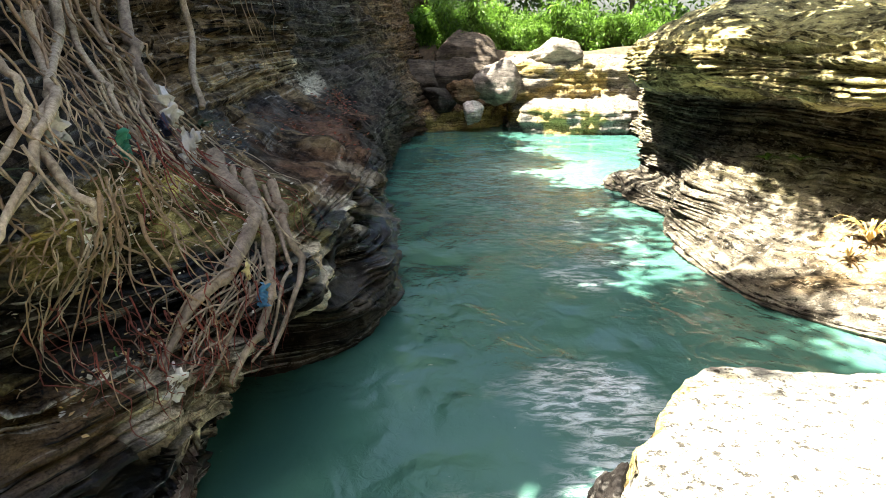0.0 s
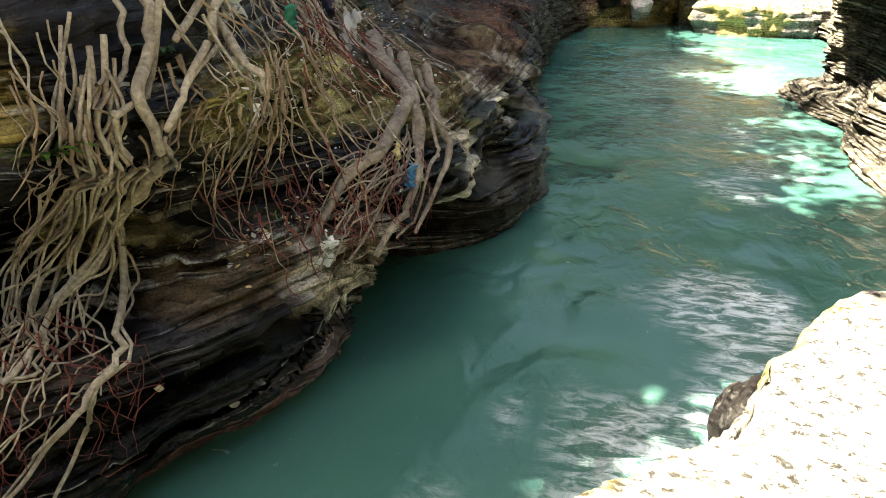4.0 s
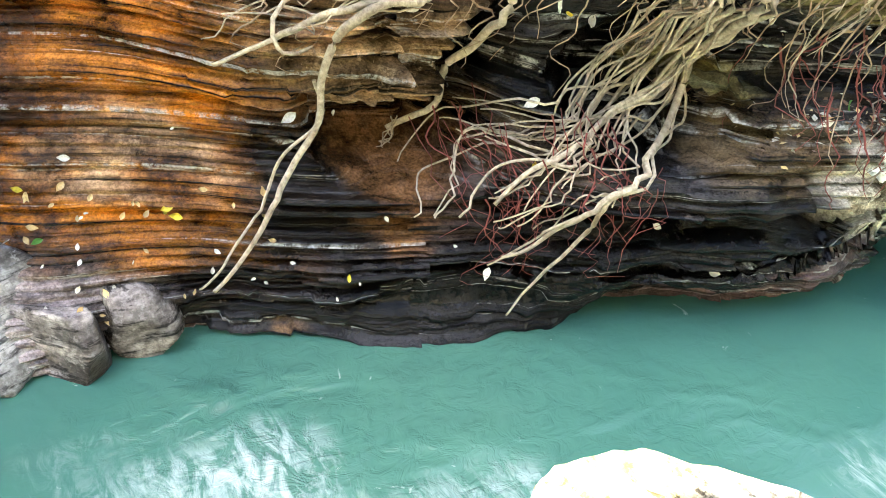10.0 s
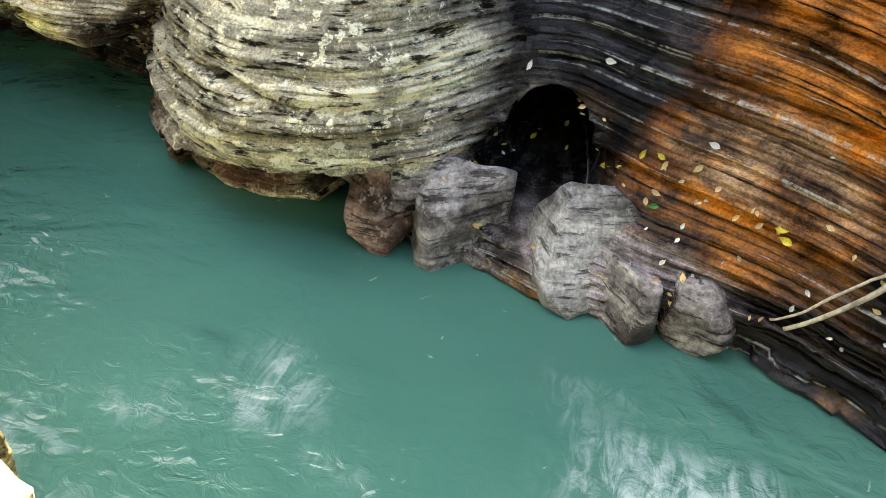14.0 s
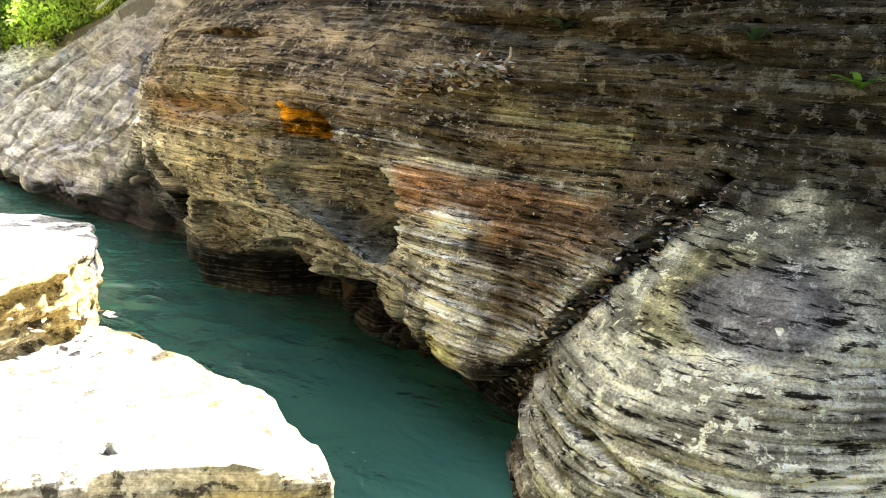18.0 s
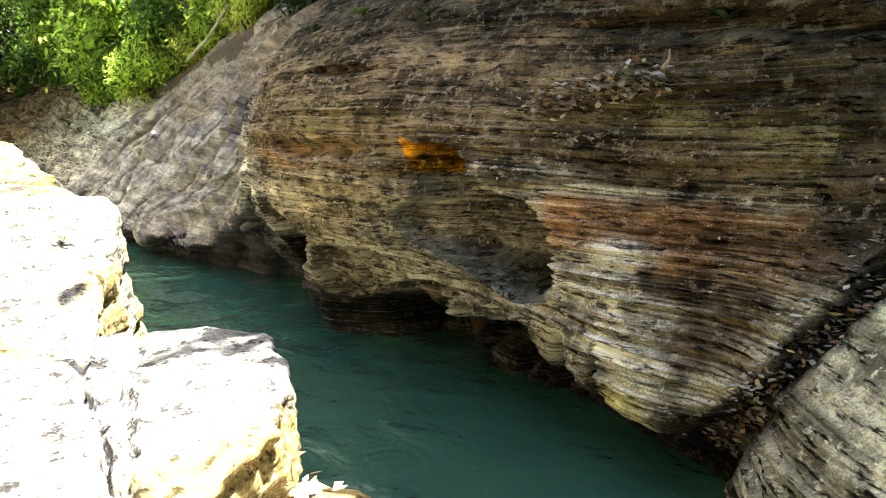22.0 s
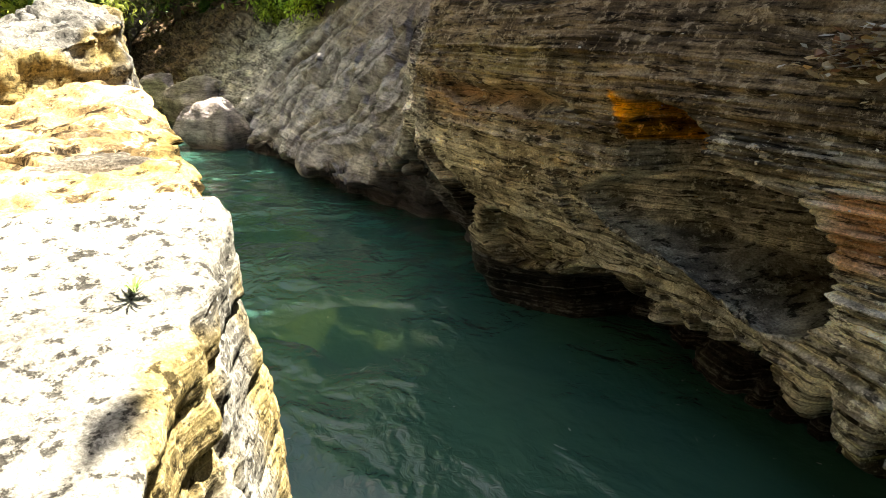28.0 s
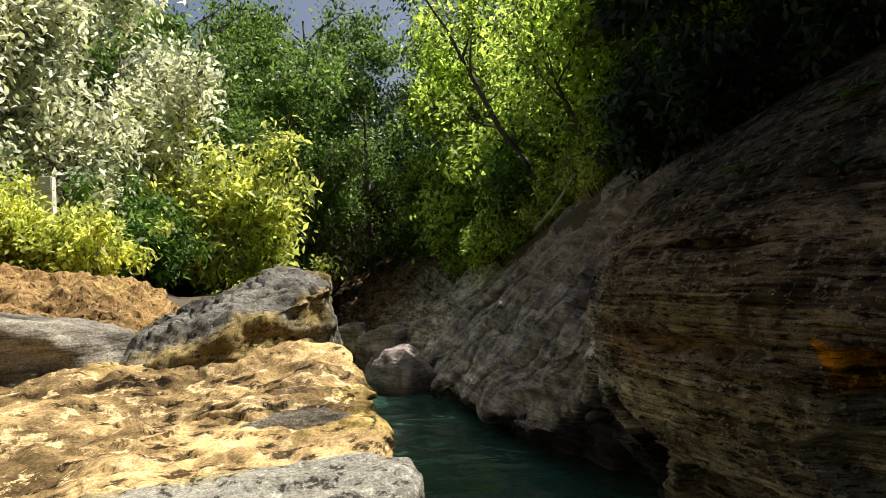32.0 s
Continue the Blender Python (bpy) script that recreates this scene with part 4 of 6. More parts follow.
# ---------------------------------------------------------------- east bank: ledges by the camera
def slab(name, label, outline, top, bottom, color, lean=(0.0, 0.0), under=0.15, edge=0.16, strata=0.07, rough=0.04, cracks=(), seed=1, category="rock slab", mat=None, res=0.045, wet=0.0, kind="", mossy=0.0, terrace=0.55):
    """A block of bedded rock: its outline from above, its top with a slope, its worn edge and its undercut side."""
    o = np.array(outline, float)
    c = o.mean(0)
    d = o - c
    ang = np.arctan2(d[:, 1], d[:, 0])
    order = np.argsort(ang)
    ang, rad = ang[order], np.hypot(d[:, 0], d[:, 1])[order]
    per = 2 * np.pi * rad.mean()
    na = int(min(700, max(40, per / res)))
    th = np.linspace(-np.pi, np.pi, na)
    a3 = np.concatenate([ang - 2 * np.pi, ang, ang + 2 * np.pi])
    x3, y3 = np.tile(d[order, 0], 3), np.tile(d[order, 1], 3)
    bx, by = np.interp(th, a3, x3), np.interp(th, a3, y3)
    soft = np.ones(5) / 5
    pad = lambda v: np.convolve(np.concatenate([v[-3:-1], v, v[1:3]]), soft, "valid")  # noqa: E731
    bx, by = pad(bx), pad(by)
    chip = 1 + 0.025 * fbm(np.cos(th) * 7, np.sin(th) * 7, 0 * th, 4, seed + 5)
    bx, by = bx * chip, by * chip
    nt = int(max(10, rad.mean() / res))
    height = top - bottom
    ns = int(max(12, height / res))
    rows = []
    for k in np.linspace(0.0, 1, nt):
        rows.append((k, 0.0))
    for q in np.linspace(0, 1, ns + 1)[1:]:
        rows.append((1.0, q))
    k, q = np.array(rows).T
    kk = k[:, None] * np.ones(na)
    qq = q[:, None] * np.ones(na)
    inset = 1 - under * np.sin(np.pi * np.clip(qq, 0, 1)) ** 2 * (qq > 0) * (0.6 + 0.6 * vnoise(th * 2.0, 0, 0, seed))
    x, y = c[0] + bx * kk * inset, c[1] + by * kk * inset
    dist = (1 - kk) * rad.mean()
    z = top + lean[0] * (x - c[0]) + lean[1] * (y - c[1]) - qq * height
    z = z - edge * np.exp(-dist / (edge * 0.8)) * (qq == 0) - 0.9 * edge * (qq > 0) * (1 - qq)
    p = np.stack([x, y, z], -1)
    for cx, cy, dirx, diry, wide, deep in cracks:
        off = (p[..., 0] - cx) * diry - (p[..., 1] - cy) * dirx
        off = off + 0.10 * fbm(p[..., 0] * 1.5, p[..., 1] * 1.5, 0 * off, 3, seed + 77)
        p[..., 2] -= deep * np.exp(-((off / wide) ** 2)) * (qq < 0.1)
    nrm = normals_of(p)
    if nrm[2, :, 2].mean() < 0:
        nrm = -nrm
    h = p[..., 2] + 0.12 * vnoise(p[..., 0] * 0.5, p[..., 1] * 0.5, 0.0, seed)
    steep = 1 - np.abs(nrm[..., 2])
    dd = strata * steep * (beds(h, p[..., 0], p[..., 1], 0.24, seed) + 0.5 * beds(h, p[..., 0], p[..., 1], 0.08, seed + 7))
    dd = dd + rough * fbm(p[..., 0] * 1.1, p[..., 1] * 1.1, p[..., 2] * 1.6, 5, seed + 13, 0.6) + 0.012 * fbm(p[..., 0] * 6, p[..., 1] * 6, p[..., 2] * 9, 3, seed + 17)
    terr = np.round((p[..., 2] + 0.1 * fbm(p[..., 0] * 0.8, p[..., 1] * 0.8, 0 * h, 4, seed + 31)) / 0.07) * 0.07
    dd = dd + (terr - p[..., 2]) * terrace * (1 - steep) * (qq == 0)
    dd = dd * smooth(kk / 0.12)
    wrap = dd.copy()
    wrap[:, 0] = wrap[:, -1] = 0.5 * (dd[:, 0] + dd[:, -1])
    nrm[:, 0] = nrm[:, -1] = 0.5 * (nrm[:, 0] + nrm[:, -1])
    p = p + nrm * wrap[..., None]
    p[:, -1] = p[:, 0]
    tint = np.zeros(p.shape[:2] + (4,))
    tint[..., :3], tint[..., 3] = color, wet
    moss = smooth(0.5 + 1.6 * fbm(p[..., 0] * 1.3, p[..., 1] * 1.3, p[..., 2] * 1.3, 4, seed + 60) - 1.1 * (qq == 0) * smooth(dist / 0.5) - 0.2 + mossy * (qq > 0))
    tint[..., :3] += (np.array((0.36, 0.27, 0.09)) - tint[..., :3]) * 0.8 * moss[..., None]
    ob = grid_object(name, p, mat or SLAB, tint, flip=True, bed=h)
    return tagged(ob, label, category, kind=kind)


SUNNY, WARM = (0.27, 0.26, 0.225), (0.42, 0.30, 0.15)
slab("rock_slab", "broad pale sunlit rock slab sloping to the water", [(-0.94, 0.6), (-0.94, 0.9), (-0.9, 1.12), (-0.75, 1.3), (-0.62, 1.36), (-0.55, 1.45), (-0.41, 1.49), (-0.27, 1.54), (-0.2, 1.75), (0.1, 2.2), (0.5, 2.74), (0.8, 3.05), (1.0, 3.4), (1.3, 4.0), (1.4, 4.6), (1.85, 5.25), (2.2, 5.85), (2.7, 6.1), (4.2, 6.15), (6, 5), (6, 1), (3, -1.0), (0.5, -1.6), (-0.5, -1.0), (-0.72, -0.3), (-0.8, 0.3)], 2.19, -1.0, SUNNY, (0.0, -0.19), 0.06, 0.08, rough=0.025, seed=3, kind="structure")
slab("rock_slab", "low pale rock step between two ledges", [(-1.05, -3.5), (-1.08, -2.9), (-1.0, -2.5), (-0.94, -2.3), (-0.85, -2.05), (-0.75, -1.7), (-0.7, -1.0), (-0.5, -0.4), (2.0, -0.4), (2.6, -2), (2.4, -3.6), (0, -3.9)], 2.42, -1.0, SUNNY, (0, 0.1), 0.08, 0.06, rough=0.03, seed=6, kind="structure")
slab("rock_slab", "rounded pale rock ledge with mossy side", [(-1.15, -3.35), (-1.5, -3.14), (-1.75, -2.97), (-1.86, -3.12), (-1.9, -3.63), (-1.84, -4.1), (-1.82, -4.5), (-1.7, -4.95), (-0.9, -5.1), (0.5, -5.2), (2.4, -4.6), (2.4, -3.4), (0.4, -3.5), (-0.6, -3.45)], 2.6, -1.0, SUNNY, (0, 0), 0.16, 0.07, strata=0.03, rough=0.02, seed=5, kind="structure", res=0.036, mossy=0.5)
slab("rock_slab", "grey block of rock broken along joints", [(-1.34, -6.4), (-1.74, -6.16), (-1.91, -5.8), (-1.82, -5.6), (-1.75, -5.35), (-1.64, -5.03), (-1.5, -4.8), (-1.28, -4.62), (-1.0, -4.46), (-0.74, -4.1), (0.6, -3.8), (1.2, -4.4), (1.2, -6.2), (-0.6, -6.6)], 2.97, -1.0, (0.2, 0.198, 0.195), (0, 0), 0.03, 0.03, strata=0.09, rough=0.012, terrace=0.25, cracks=[(-1.25, -5.85, 0.3, 0.95, 0.03, 0.06), (-1.02, -5.75, 0.2, 0.98, 0.03, 0.05)], seed=8, kind="structure", res=0.03)
slab("rock_slab", "long sunlit rock slab with a worn golden edge", [(-1.2, -6.2), (-1.35, -6.9), (-1.51, -7.2), (-1.61, -7.5), (-1.72, -7.85), (-1.84, -8.25), (-1.97, -8.57), (-1.64, -8.75), (-0.9, -8.68), (0.2, -8.6), (2, -8.4), (3, -7.6), (3, -5.4), (1, -4.9), (-0.5, -5.3), (-0.9, -5.7)], 3.18, -1.0, SUNNY, (0, -0.2), -0.3, 0.05, strata=0.06, rough=0.02, seed=12, kind="structure", res=0.034, mossy=0.25, terrace=0.15)
slab("rock_slab", "warm golden rock ledge in sun and shade", [(-1.8, -9.3), (-1.9, -10.4), (-1.9, -11.4), (-1.85, -12.4), (-1.0, -13.4), (1.5, -13.2), (4, -11), (3.5, -8.8), (0.5, -8.7), (-1, -9)], 3.42, -1.0, WARM, (-0.06, -0.15), 0.08, 0.12, 0.2, 0.1, seed=15, kind="structure", res=0.036, mat=GOLDROCK, terrace=0.4)
slab("rock_hump", "dark grey weathered rock hump above the river", [(-1.65, -13.0), (-1.8, -14.0), (-1.75, -15.2), (-1.0, -16.3), (0.8, -16.4), (2.6, -15.4), (2.6, -13.2), (1.2, -12.5), (-0.6, -12.5)], 4.2, -1.0, (0.17, 0.165, 0.15), (-0.43, 0), 0.03, 0.55, 0.04, 0.12, seed=21, kind="structure", res=0.04, mat=MOSSSLAB)
slab("rock_hump", "low weathered rocks in front of the bank", [(0.6, -12.4), (0.9, -15), (3, -16.5), (6, -16), (8, -13), (7, -11), (3.5, -11.2)], 3.55, -1.0, (0.24, 0.22, 0.18), (0, 0), 0.1, 0.4, 0.12, 0.3, seed=23, kind="structure")
slab("earth_bank", "eroded golden-brown bank of rock and earth", [(0.9, -19.5), (1.2, -23), (5, -26), (11, -25), (13, -20), (9, -18.2), (4, -18.2)], 5.1, -1.0, (0.3, 0.19, 0.08), (0.13, -0.05), 0.05, 0.7, 0.45, 0.3, seed=25, res=0.07, kind="structure")

# ---------------------------------------------------------------- water and ground
wx, wy = np.meshgrid(np.linspace(-14, 22, 260), np.linspace(-110, 75, 900), indexing="ij")
rag = 1.3 * fbm(wx * 0.9, wy * 0.7, 0 * wx, 4, 97)
# painted lighter along the near reach, darker where cliffs would reflect
water_light = (0.1 + 0.9 * smooth((wy + 7.5) / 4.0)) * (0.3 + 0.7 * smooth((44 - wy) / 14.0))
# where the painted sky reflections and the sun-glint strip lie
sky_sheen = smooth(0.7 * rag + 1.2 - 1.2 * np.hypot((wx - 1.2 - 0.25 * (wy - 4)) / 1.4, (wy - 6.6) / 4.2)) + 0.7 * smooth(0.8 * rag + 0.9 - np.hypot((wx - 3.0) / 0.8, (wy - 13.5) / 5.0)) + 0.42 * smooth(1.3 + rag - np.hypot((wx + 1.3) / 1.6, (wy + 0.5) / 2.6)) + 0.3 * smooth(1.3 - np.hypot((wx - 2.2) / 3, (wy - 22) / 9))
wz = 0.02 * fbm(wx * 0.7, wy * 0.6, 0 * wx, 3, 90) + 0.008 * vnoise(wx * 3, wy * 3, 0 * wx, 95)
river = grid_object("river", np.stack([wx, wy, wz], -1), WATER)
river.data.attributes.new("water_light", "FLOAT", "POINT").data.foreach_set("value", water_light.reshape(-1).astype(np.float32))
river.data.attributes.new("sky_sheen", "FLOAT", "POINT").data.foreach_set("value", sky_sheen.reshape(-1).astype(np.float32))
tagged(river, "murky turquoise-green river water with ripples", "river", kind="structure")


# ---------------------------------------------------------------- east bank upstream: the bedded mass beyond the slab
east = Cliff(31, -1)
east.at(8.5, (0.19, 0.175, 0.145), 0.1, (8.5, -1.2), (8.5, 0), (8.9, 0.3), (9.2, 0.7), (9.5, 1.2), (9.8, 1.8), (9.8, 3.0), (9.4, 3.6), (9.8, 4.7), (14, 5.2))
east.at(10.2, (0.19, 0.175, 0.145), 0.1, (6.3, -1.2), (6.3, 0), (6.9, 0.3), (7.9, 0.6), (8.6, 1.2), (9.2, 1.9), (9.0, 3.1), (8.2, 3.7), (8.6, 4.8), (13, 5.2))
east.at(11.6, (0.2, 0.18, 0.135), 0.1, (5.4, -1.2), (5.4, 0), (6.0, 0.35), (7.3, 0.65), (8.1, 1.2), (8.8, 1.9), (8.9, 3.2), (7.2, 3.5), (8.0, 4.8), (13, 5.3))
east.at(13.5, (0.2, 0.18, 0.135), 0.1, (5.2, -1.2), (5.2, 0), (6.0, 0.4), (7.0, 0.75), (7.8, 1.2), (8.5, 1.8), (8.7, 3.1), (6.5, 3.4), (7.2, 4.7), (12, 5.4))
east.at(16, (0.2, 0.18, 0.135), 0.1, (5.5, -1.2), (5.4, 0), (5.5, 0.6), (5.65, 1.1), (6.2, 1.6), (7.5, 2.3), (7.6, 3.2), (5.5, 3.5), (5.4, 4.6), (9, 5.6))
east.at(18, (0.19, 0.175, 0.145), 0.1, (5.8, -1.2), (5.8, 0), (5.9, 0.5), (6.1, 1.1), (6.4, 1.7), (6.8, 2.4), (6.9, 3.1), (5.1, 3.4), (5.3, 4.6), (8, 5.8))
east.at(20, (0.19, 0.175, 0.145), 0.1, (5.5, -1.2), (5.4, 0), (5.5, 0.35), (6.2, 0.65), (6.3, 1.6), (6.4, 2.6), (6.4, 3.1), (5.0, 3.4), (5.3, 4.6), (8, 5.6))
east.at(22.6, (0.2, 0.18, 0.135), 0.1, (5.4, -1.2), (5.3, 0), (5.4, 0.25), (6.1, 0.6), (6.2, 1.6), (6.2, 2.4), (6.1, 3.0), (6.0, 3.4), (6.6, 4.6), (9, 5.4))
east.at(24.2, (0.2, 0.18, 0.135), 0.1, (8.0, -1.2), (8.0, 0), (8.0, 0.3), (8.1, 0.7), (8.1, 1.6), (8.2, 2.4), (8.2, 3.0), (8.4, 3.4), (9, 4.2), (12, 5))
east.at(36, (0.2, 0.18, 0.135), 0.1, (9.3, -1.2), (9.3, 0), (9.3, 0.5), (9.4, 1.0), (9.6, 1.6), (9.8, 2.4), (10, 3.0), (10.3, 3.4), (11, 4.2), (14, 5))
east.stain_shade((0.16, 0.14, 0.1), 0.1, 14.5, 2.5, 3.5, 0.6, 0.8)
east.stain_shade((0.1, 0.09, 0.075), 0.1, 18.5, 1.6, 2.0, 1.3, 0.85)
east.stain_shade((0.26, 0.19, 0.1), 0.0, 12.3, 0.7, 1.3, 0.4, 0.7)
east.stain_shade(OCHRE, 0.0, 16.2, 4.3, 2.0, 0.4, 0.5)
east.stain_shade(MOSSG, 0.0, 15.0, 4.6, 3.0, 0.5, 0.6)
east.stain_shade(MOSSY, 0.0, 15.0, 1.7, 1.8, 0.5, 0.5)
east.stain_shade(WET_AND_SHADE, 0.3, 21.0, 0.6, 3.5, 0.5, 0.8)
# upper face painted lighter and lower ledge darker, to offset how sunlight falls
east.paint((0.38, 0.35, 0.17), 0.0, [(9, 3.2), (14, 3.3), (20, 3.3), (22, 5.5), (9, 5.5)], 0.3, 0.8, 0.3)
east.paint((0.45, 0.43, 0.36), 0.0, [(8.5, 2.2), (12, 2.4), (13, 3.2), (8.5, 3.6)], 0.4, 0.7, 0.3)
east.paint((0.115, 0.105, 0.085), 0.05, [(10, -1), (22, -1), (22, 1.2), (15.5, 1.5), (12.5, 0.5), (10, 0.2)], 0.3, 0.8, 0.2)
pts, tint, h = east.build(np.arange(8.5, 36, 0.05), 560, 0.5, 0.16, bed=0.28, lamina=0.08, fine=0.8)
tagged(grid_object("wall_east_upstream", pts, ROCK, tint, bed=h), "sunlit bedded rock mass with mossy overhang", "cliff", kind="structure")

slab("rock_ledge", "low layered rock ledge at the river bend", [(3.6, 35.0), (4.2, 37.5), (6, 38.5), (9.5, 38), (11.5, 36), (9, 34.6), (6, 34.4)], 1.5, -1.0, (0.15, 0.14, 0.13), (0, 0.02), 0.12, 0.3, 0.25, 0.15, seed=41, res=0.1, kind="structure")
slab("rock_ledge", "upper sunlit layered rock ledge below bushes", [(3.2, 37.2), (3.8, 42), (8, 45), (14, 42), (14, 37), (9, 36.6), (5.5, 36.8)], 3.5, -1.0, (0.16, 0.145, 0.12), (0, 0), 0.08, 0.3, 0.3, 0.2, seed=43, res=0.11, kind="structure")
slab("rock_ledge", "dark rock step under the cliff", [(-3, 36), (-1.5, 35.4), (0.3, 36.0), (2.2, 37.5), (3.4, 39), (2, 42), (-3, 42)], 1.3, -1.0, BROWN, (0, 0.12), 0.1, 0.3, 0.2, 0.25, seed=44, res=0.12, kind="structure")


def boulder(label, x, y, z, rx, ry, rz, color, seed, turn=0.0, n=34, lumps=0.28, wet=0.0, mat=None, band=0.10):
    """A worn boulder: facets cut by random planes, then roughened."""
    rnd = np.random.RandomState(seed)
    u, v = np.meshgrid(np.linspace(-np.pi, np.pi, 2 * n), np.linspace(0.02, np.pi - 0.02, n))
    d = np.stack([np.cos(u) * np.sin(v), np.sin(u) * np.sin(v), np.cos(v)], -1)
    r = np.full(u.shape, 1.3)
    for _ in range(11):
        q = rnd.normal(size=3)
        q /= np.linalg.norm(q)
        r = np.minimum(r, rnd.uniform(0.72, 1.0) / np.maximum(d @ q, 0.05))
    r = np.minimum(r, 1.25)
    r = r * (1 + lumps * 0.5 * fbm(d[..., 0] * 1.5 + seed, d[..., 1] * 1.5, d[..., 2] * 1.5, 5, seed))
    p = d * r[..., None] * (rx, ry, rz)
    p[:, -1] = p[:, 0]
    c, s = math.cos(turn), math.sin(turn)
    p = p @ np.array([[c, s, 0], [-s, c, 0], [0, 0, 1]]) + (x, y, z)
    t = np.zeros(p.shape[:2] + (4,))
    t[..., :3], t[..., 3] = color, wet
    side = 1 - np.abs(d[..., 2])
    p = p + d * (band * min(rx, ry, rz) * side * beds(p[..., 2] + 0.3 * p[..., 1], p[..., 0], p[..., 1], 0.16 * rz, seed))[..., None]
    p[:, -1] = p[:, 0]
    ob = grid_object("boulder", p, mat or SMOOTHROCK, t, bed=p[..., 2])
    return tagged(ob, label, "boulder")


PINKGREY = (0.38, 0.33, 0.32)
boulder("grey broken block at the foot of the wall", -4.9, 0.12, 0.1, 0.35, 0.25, 0.4, (0.24, 0.22, 0.22), 67, 0.8, n=50, lumps=0.1, band=0.02, wet=0.6, mat=WETSTONE)
boulder("large pale angular boulder on the far bank", 2.75, 36.6, 2.3, 1.15, 1.1, 1.2, (0.22, 0.2, 0.18), 51)
boulder("small brown boulder among bank rocks", 0.9, 36.2, 1.9, 0.7, 0.6, 0.55, BROWN, 52)
boulder("small grey boulder near the water", 1.4, 35.5, 0.9, 0.5, 0.5, 0.5, GREY, 53)
boulder("rounded sunlit boulder on the ledge", 5.4, 37.4, 3.7, 1.2, 0.9, 0.65, (0.24, 0.22, 0.19), 54)
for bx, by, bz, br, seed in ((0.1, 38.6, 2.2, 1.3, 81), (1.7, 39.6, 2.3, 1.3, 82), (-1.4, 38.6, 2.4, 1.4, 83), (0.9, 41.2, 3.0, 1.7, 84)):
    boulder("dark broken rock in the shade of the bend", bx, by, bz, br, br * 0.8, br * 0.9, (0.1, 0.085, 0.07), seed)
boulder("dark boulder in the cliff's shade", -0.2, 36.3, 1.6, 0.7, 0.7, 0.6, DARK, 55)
boulder("grey boulder in the river, pale crest", -6.0, -33.2, 0.35, 1.3, 1.4, 1.25, (0.33, 0.29, 0.28), 56)
boulder("rounded grey boulder beside a larger one", -5.55, -36.6, 0.3, 0.85, 1.0, 0.8, PINKGREY, 57)
boulder("long grey boulder at the foot of the bank", -6.2, -41.5, 0.5, 1.3, 2.4, 1.5, PINKGREY, 58, 0.2)
boulder("pale boulder by the far bend", -5.6, -50, 0.4, 1.4, 2.0, 1.2, PINKGREY, 59)
boulder("grey rounded boulder lying in the hollow", -5.5, -1.95, 0.25, 0.5, 0.48, 0.6, (0.27, 0.26, 0.28), 60, 0.3, n=60, lumps=0.1, band=0.02, wet=0.45, mat=WETSTONE)
boulder("grey angular boulder below the orange wall", -5.25, -0.85, 0.15, 0.52, 0.5, 0.66, (0.26, 0.26, 0.27), 61, n=60, lumps=0.1, band=0.02, wet=0.5, mat=WETSTONE)
boulder("split grey block at the foot of the wet wall", -5.0, -0.35, 0.1, 0.42, 0.3, 0.5, (0.27, 0.25, 0.25), 68, 0.4, n=50, lumps=0.1, band=0.02, wet=0.5, mat=WETSTONE)
boulder("pinkish block under the pale buttress", -5.25, -2.6, 0.25, 0.35, 0.3, 0.45, (0.3, 0.22, 0.2), 69, 0.2, n=50, lumps=0.1, band=0.03, wet=0.3, mat=WETSTONE)
# near-black colour stands in for the shade under the slab's edge
boulder("rock foot in the water, coloured near-black as shade", 1.5, 5.1, 0.3, 0.25, 0.3, 0.6, (0.02, 0.018, 0.017), 62, n=44, lumps=0.35, band=0.03, wet=0.3, mat=WETSTONE)
boulder("pale rock lump lying on the ledge", -0.84, -2.42, 2.44, 0.12, 0.16, 0.1, (0.6, 0.58, 0.52), 63)
boulder("long bedded rock bar on the ledge", -1.35, -10.4, 3.2, 0.55, 0.25, 0.22, (0.3, 0.27, 0.22), 64, -0.1)
boulder("weathered grey rock on the upper bank", 1.6, -13.2, 3.75, 0.9, 0.7, 0.6, (0.3, 0.28, 0.24), 65)
boulder("weathered grey rock on the upper bank", 2.9, -13.8, 3.7, 0.8, 0.8, 0.55, (0.26, 0.25, 0.22), 66)


# ---------------------------------------------------------------- ground
def west_edge(y):
    return np.interp(y, [-110, -75, -50, -35, -18, -5, 0, 5, 12, 29, 60, 80], [4, -10, -10.5, -10.8, -9.2, -8.8, -9.2, -9.2, -9.2, -8.4, -7.4, -7])


def east_edge(y):
    return np.interp(y, [-110, -75, -50, -35, -17, -9, -4, -1, 3, 7, 9, 20, 26, 34, 36], [12, 6, 2, 0, 0.2, 0.2, 0.0, 0.5, 2.2, 4.2, 9, 9, 12, 12, 12])


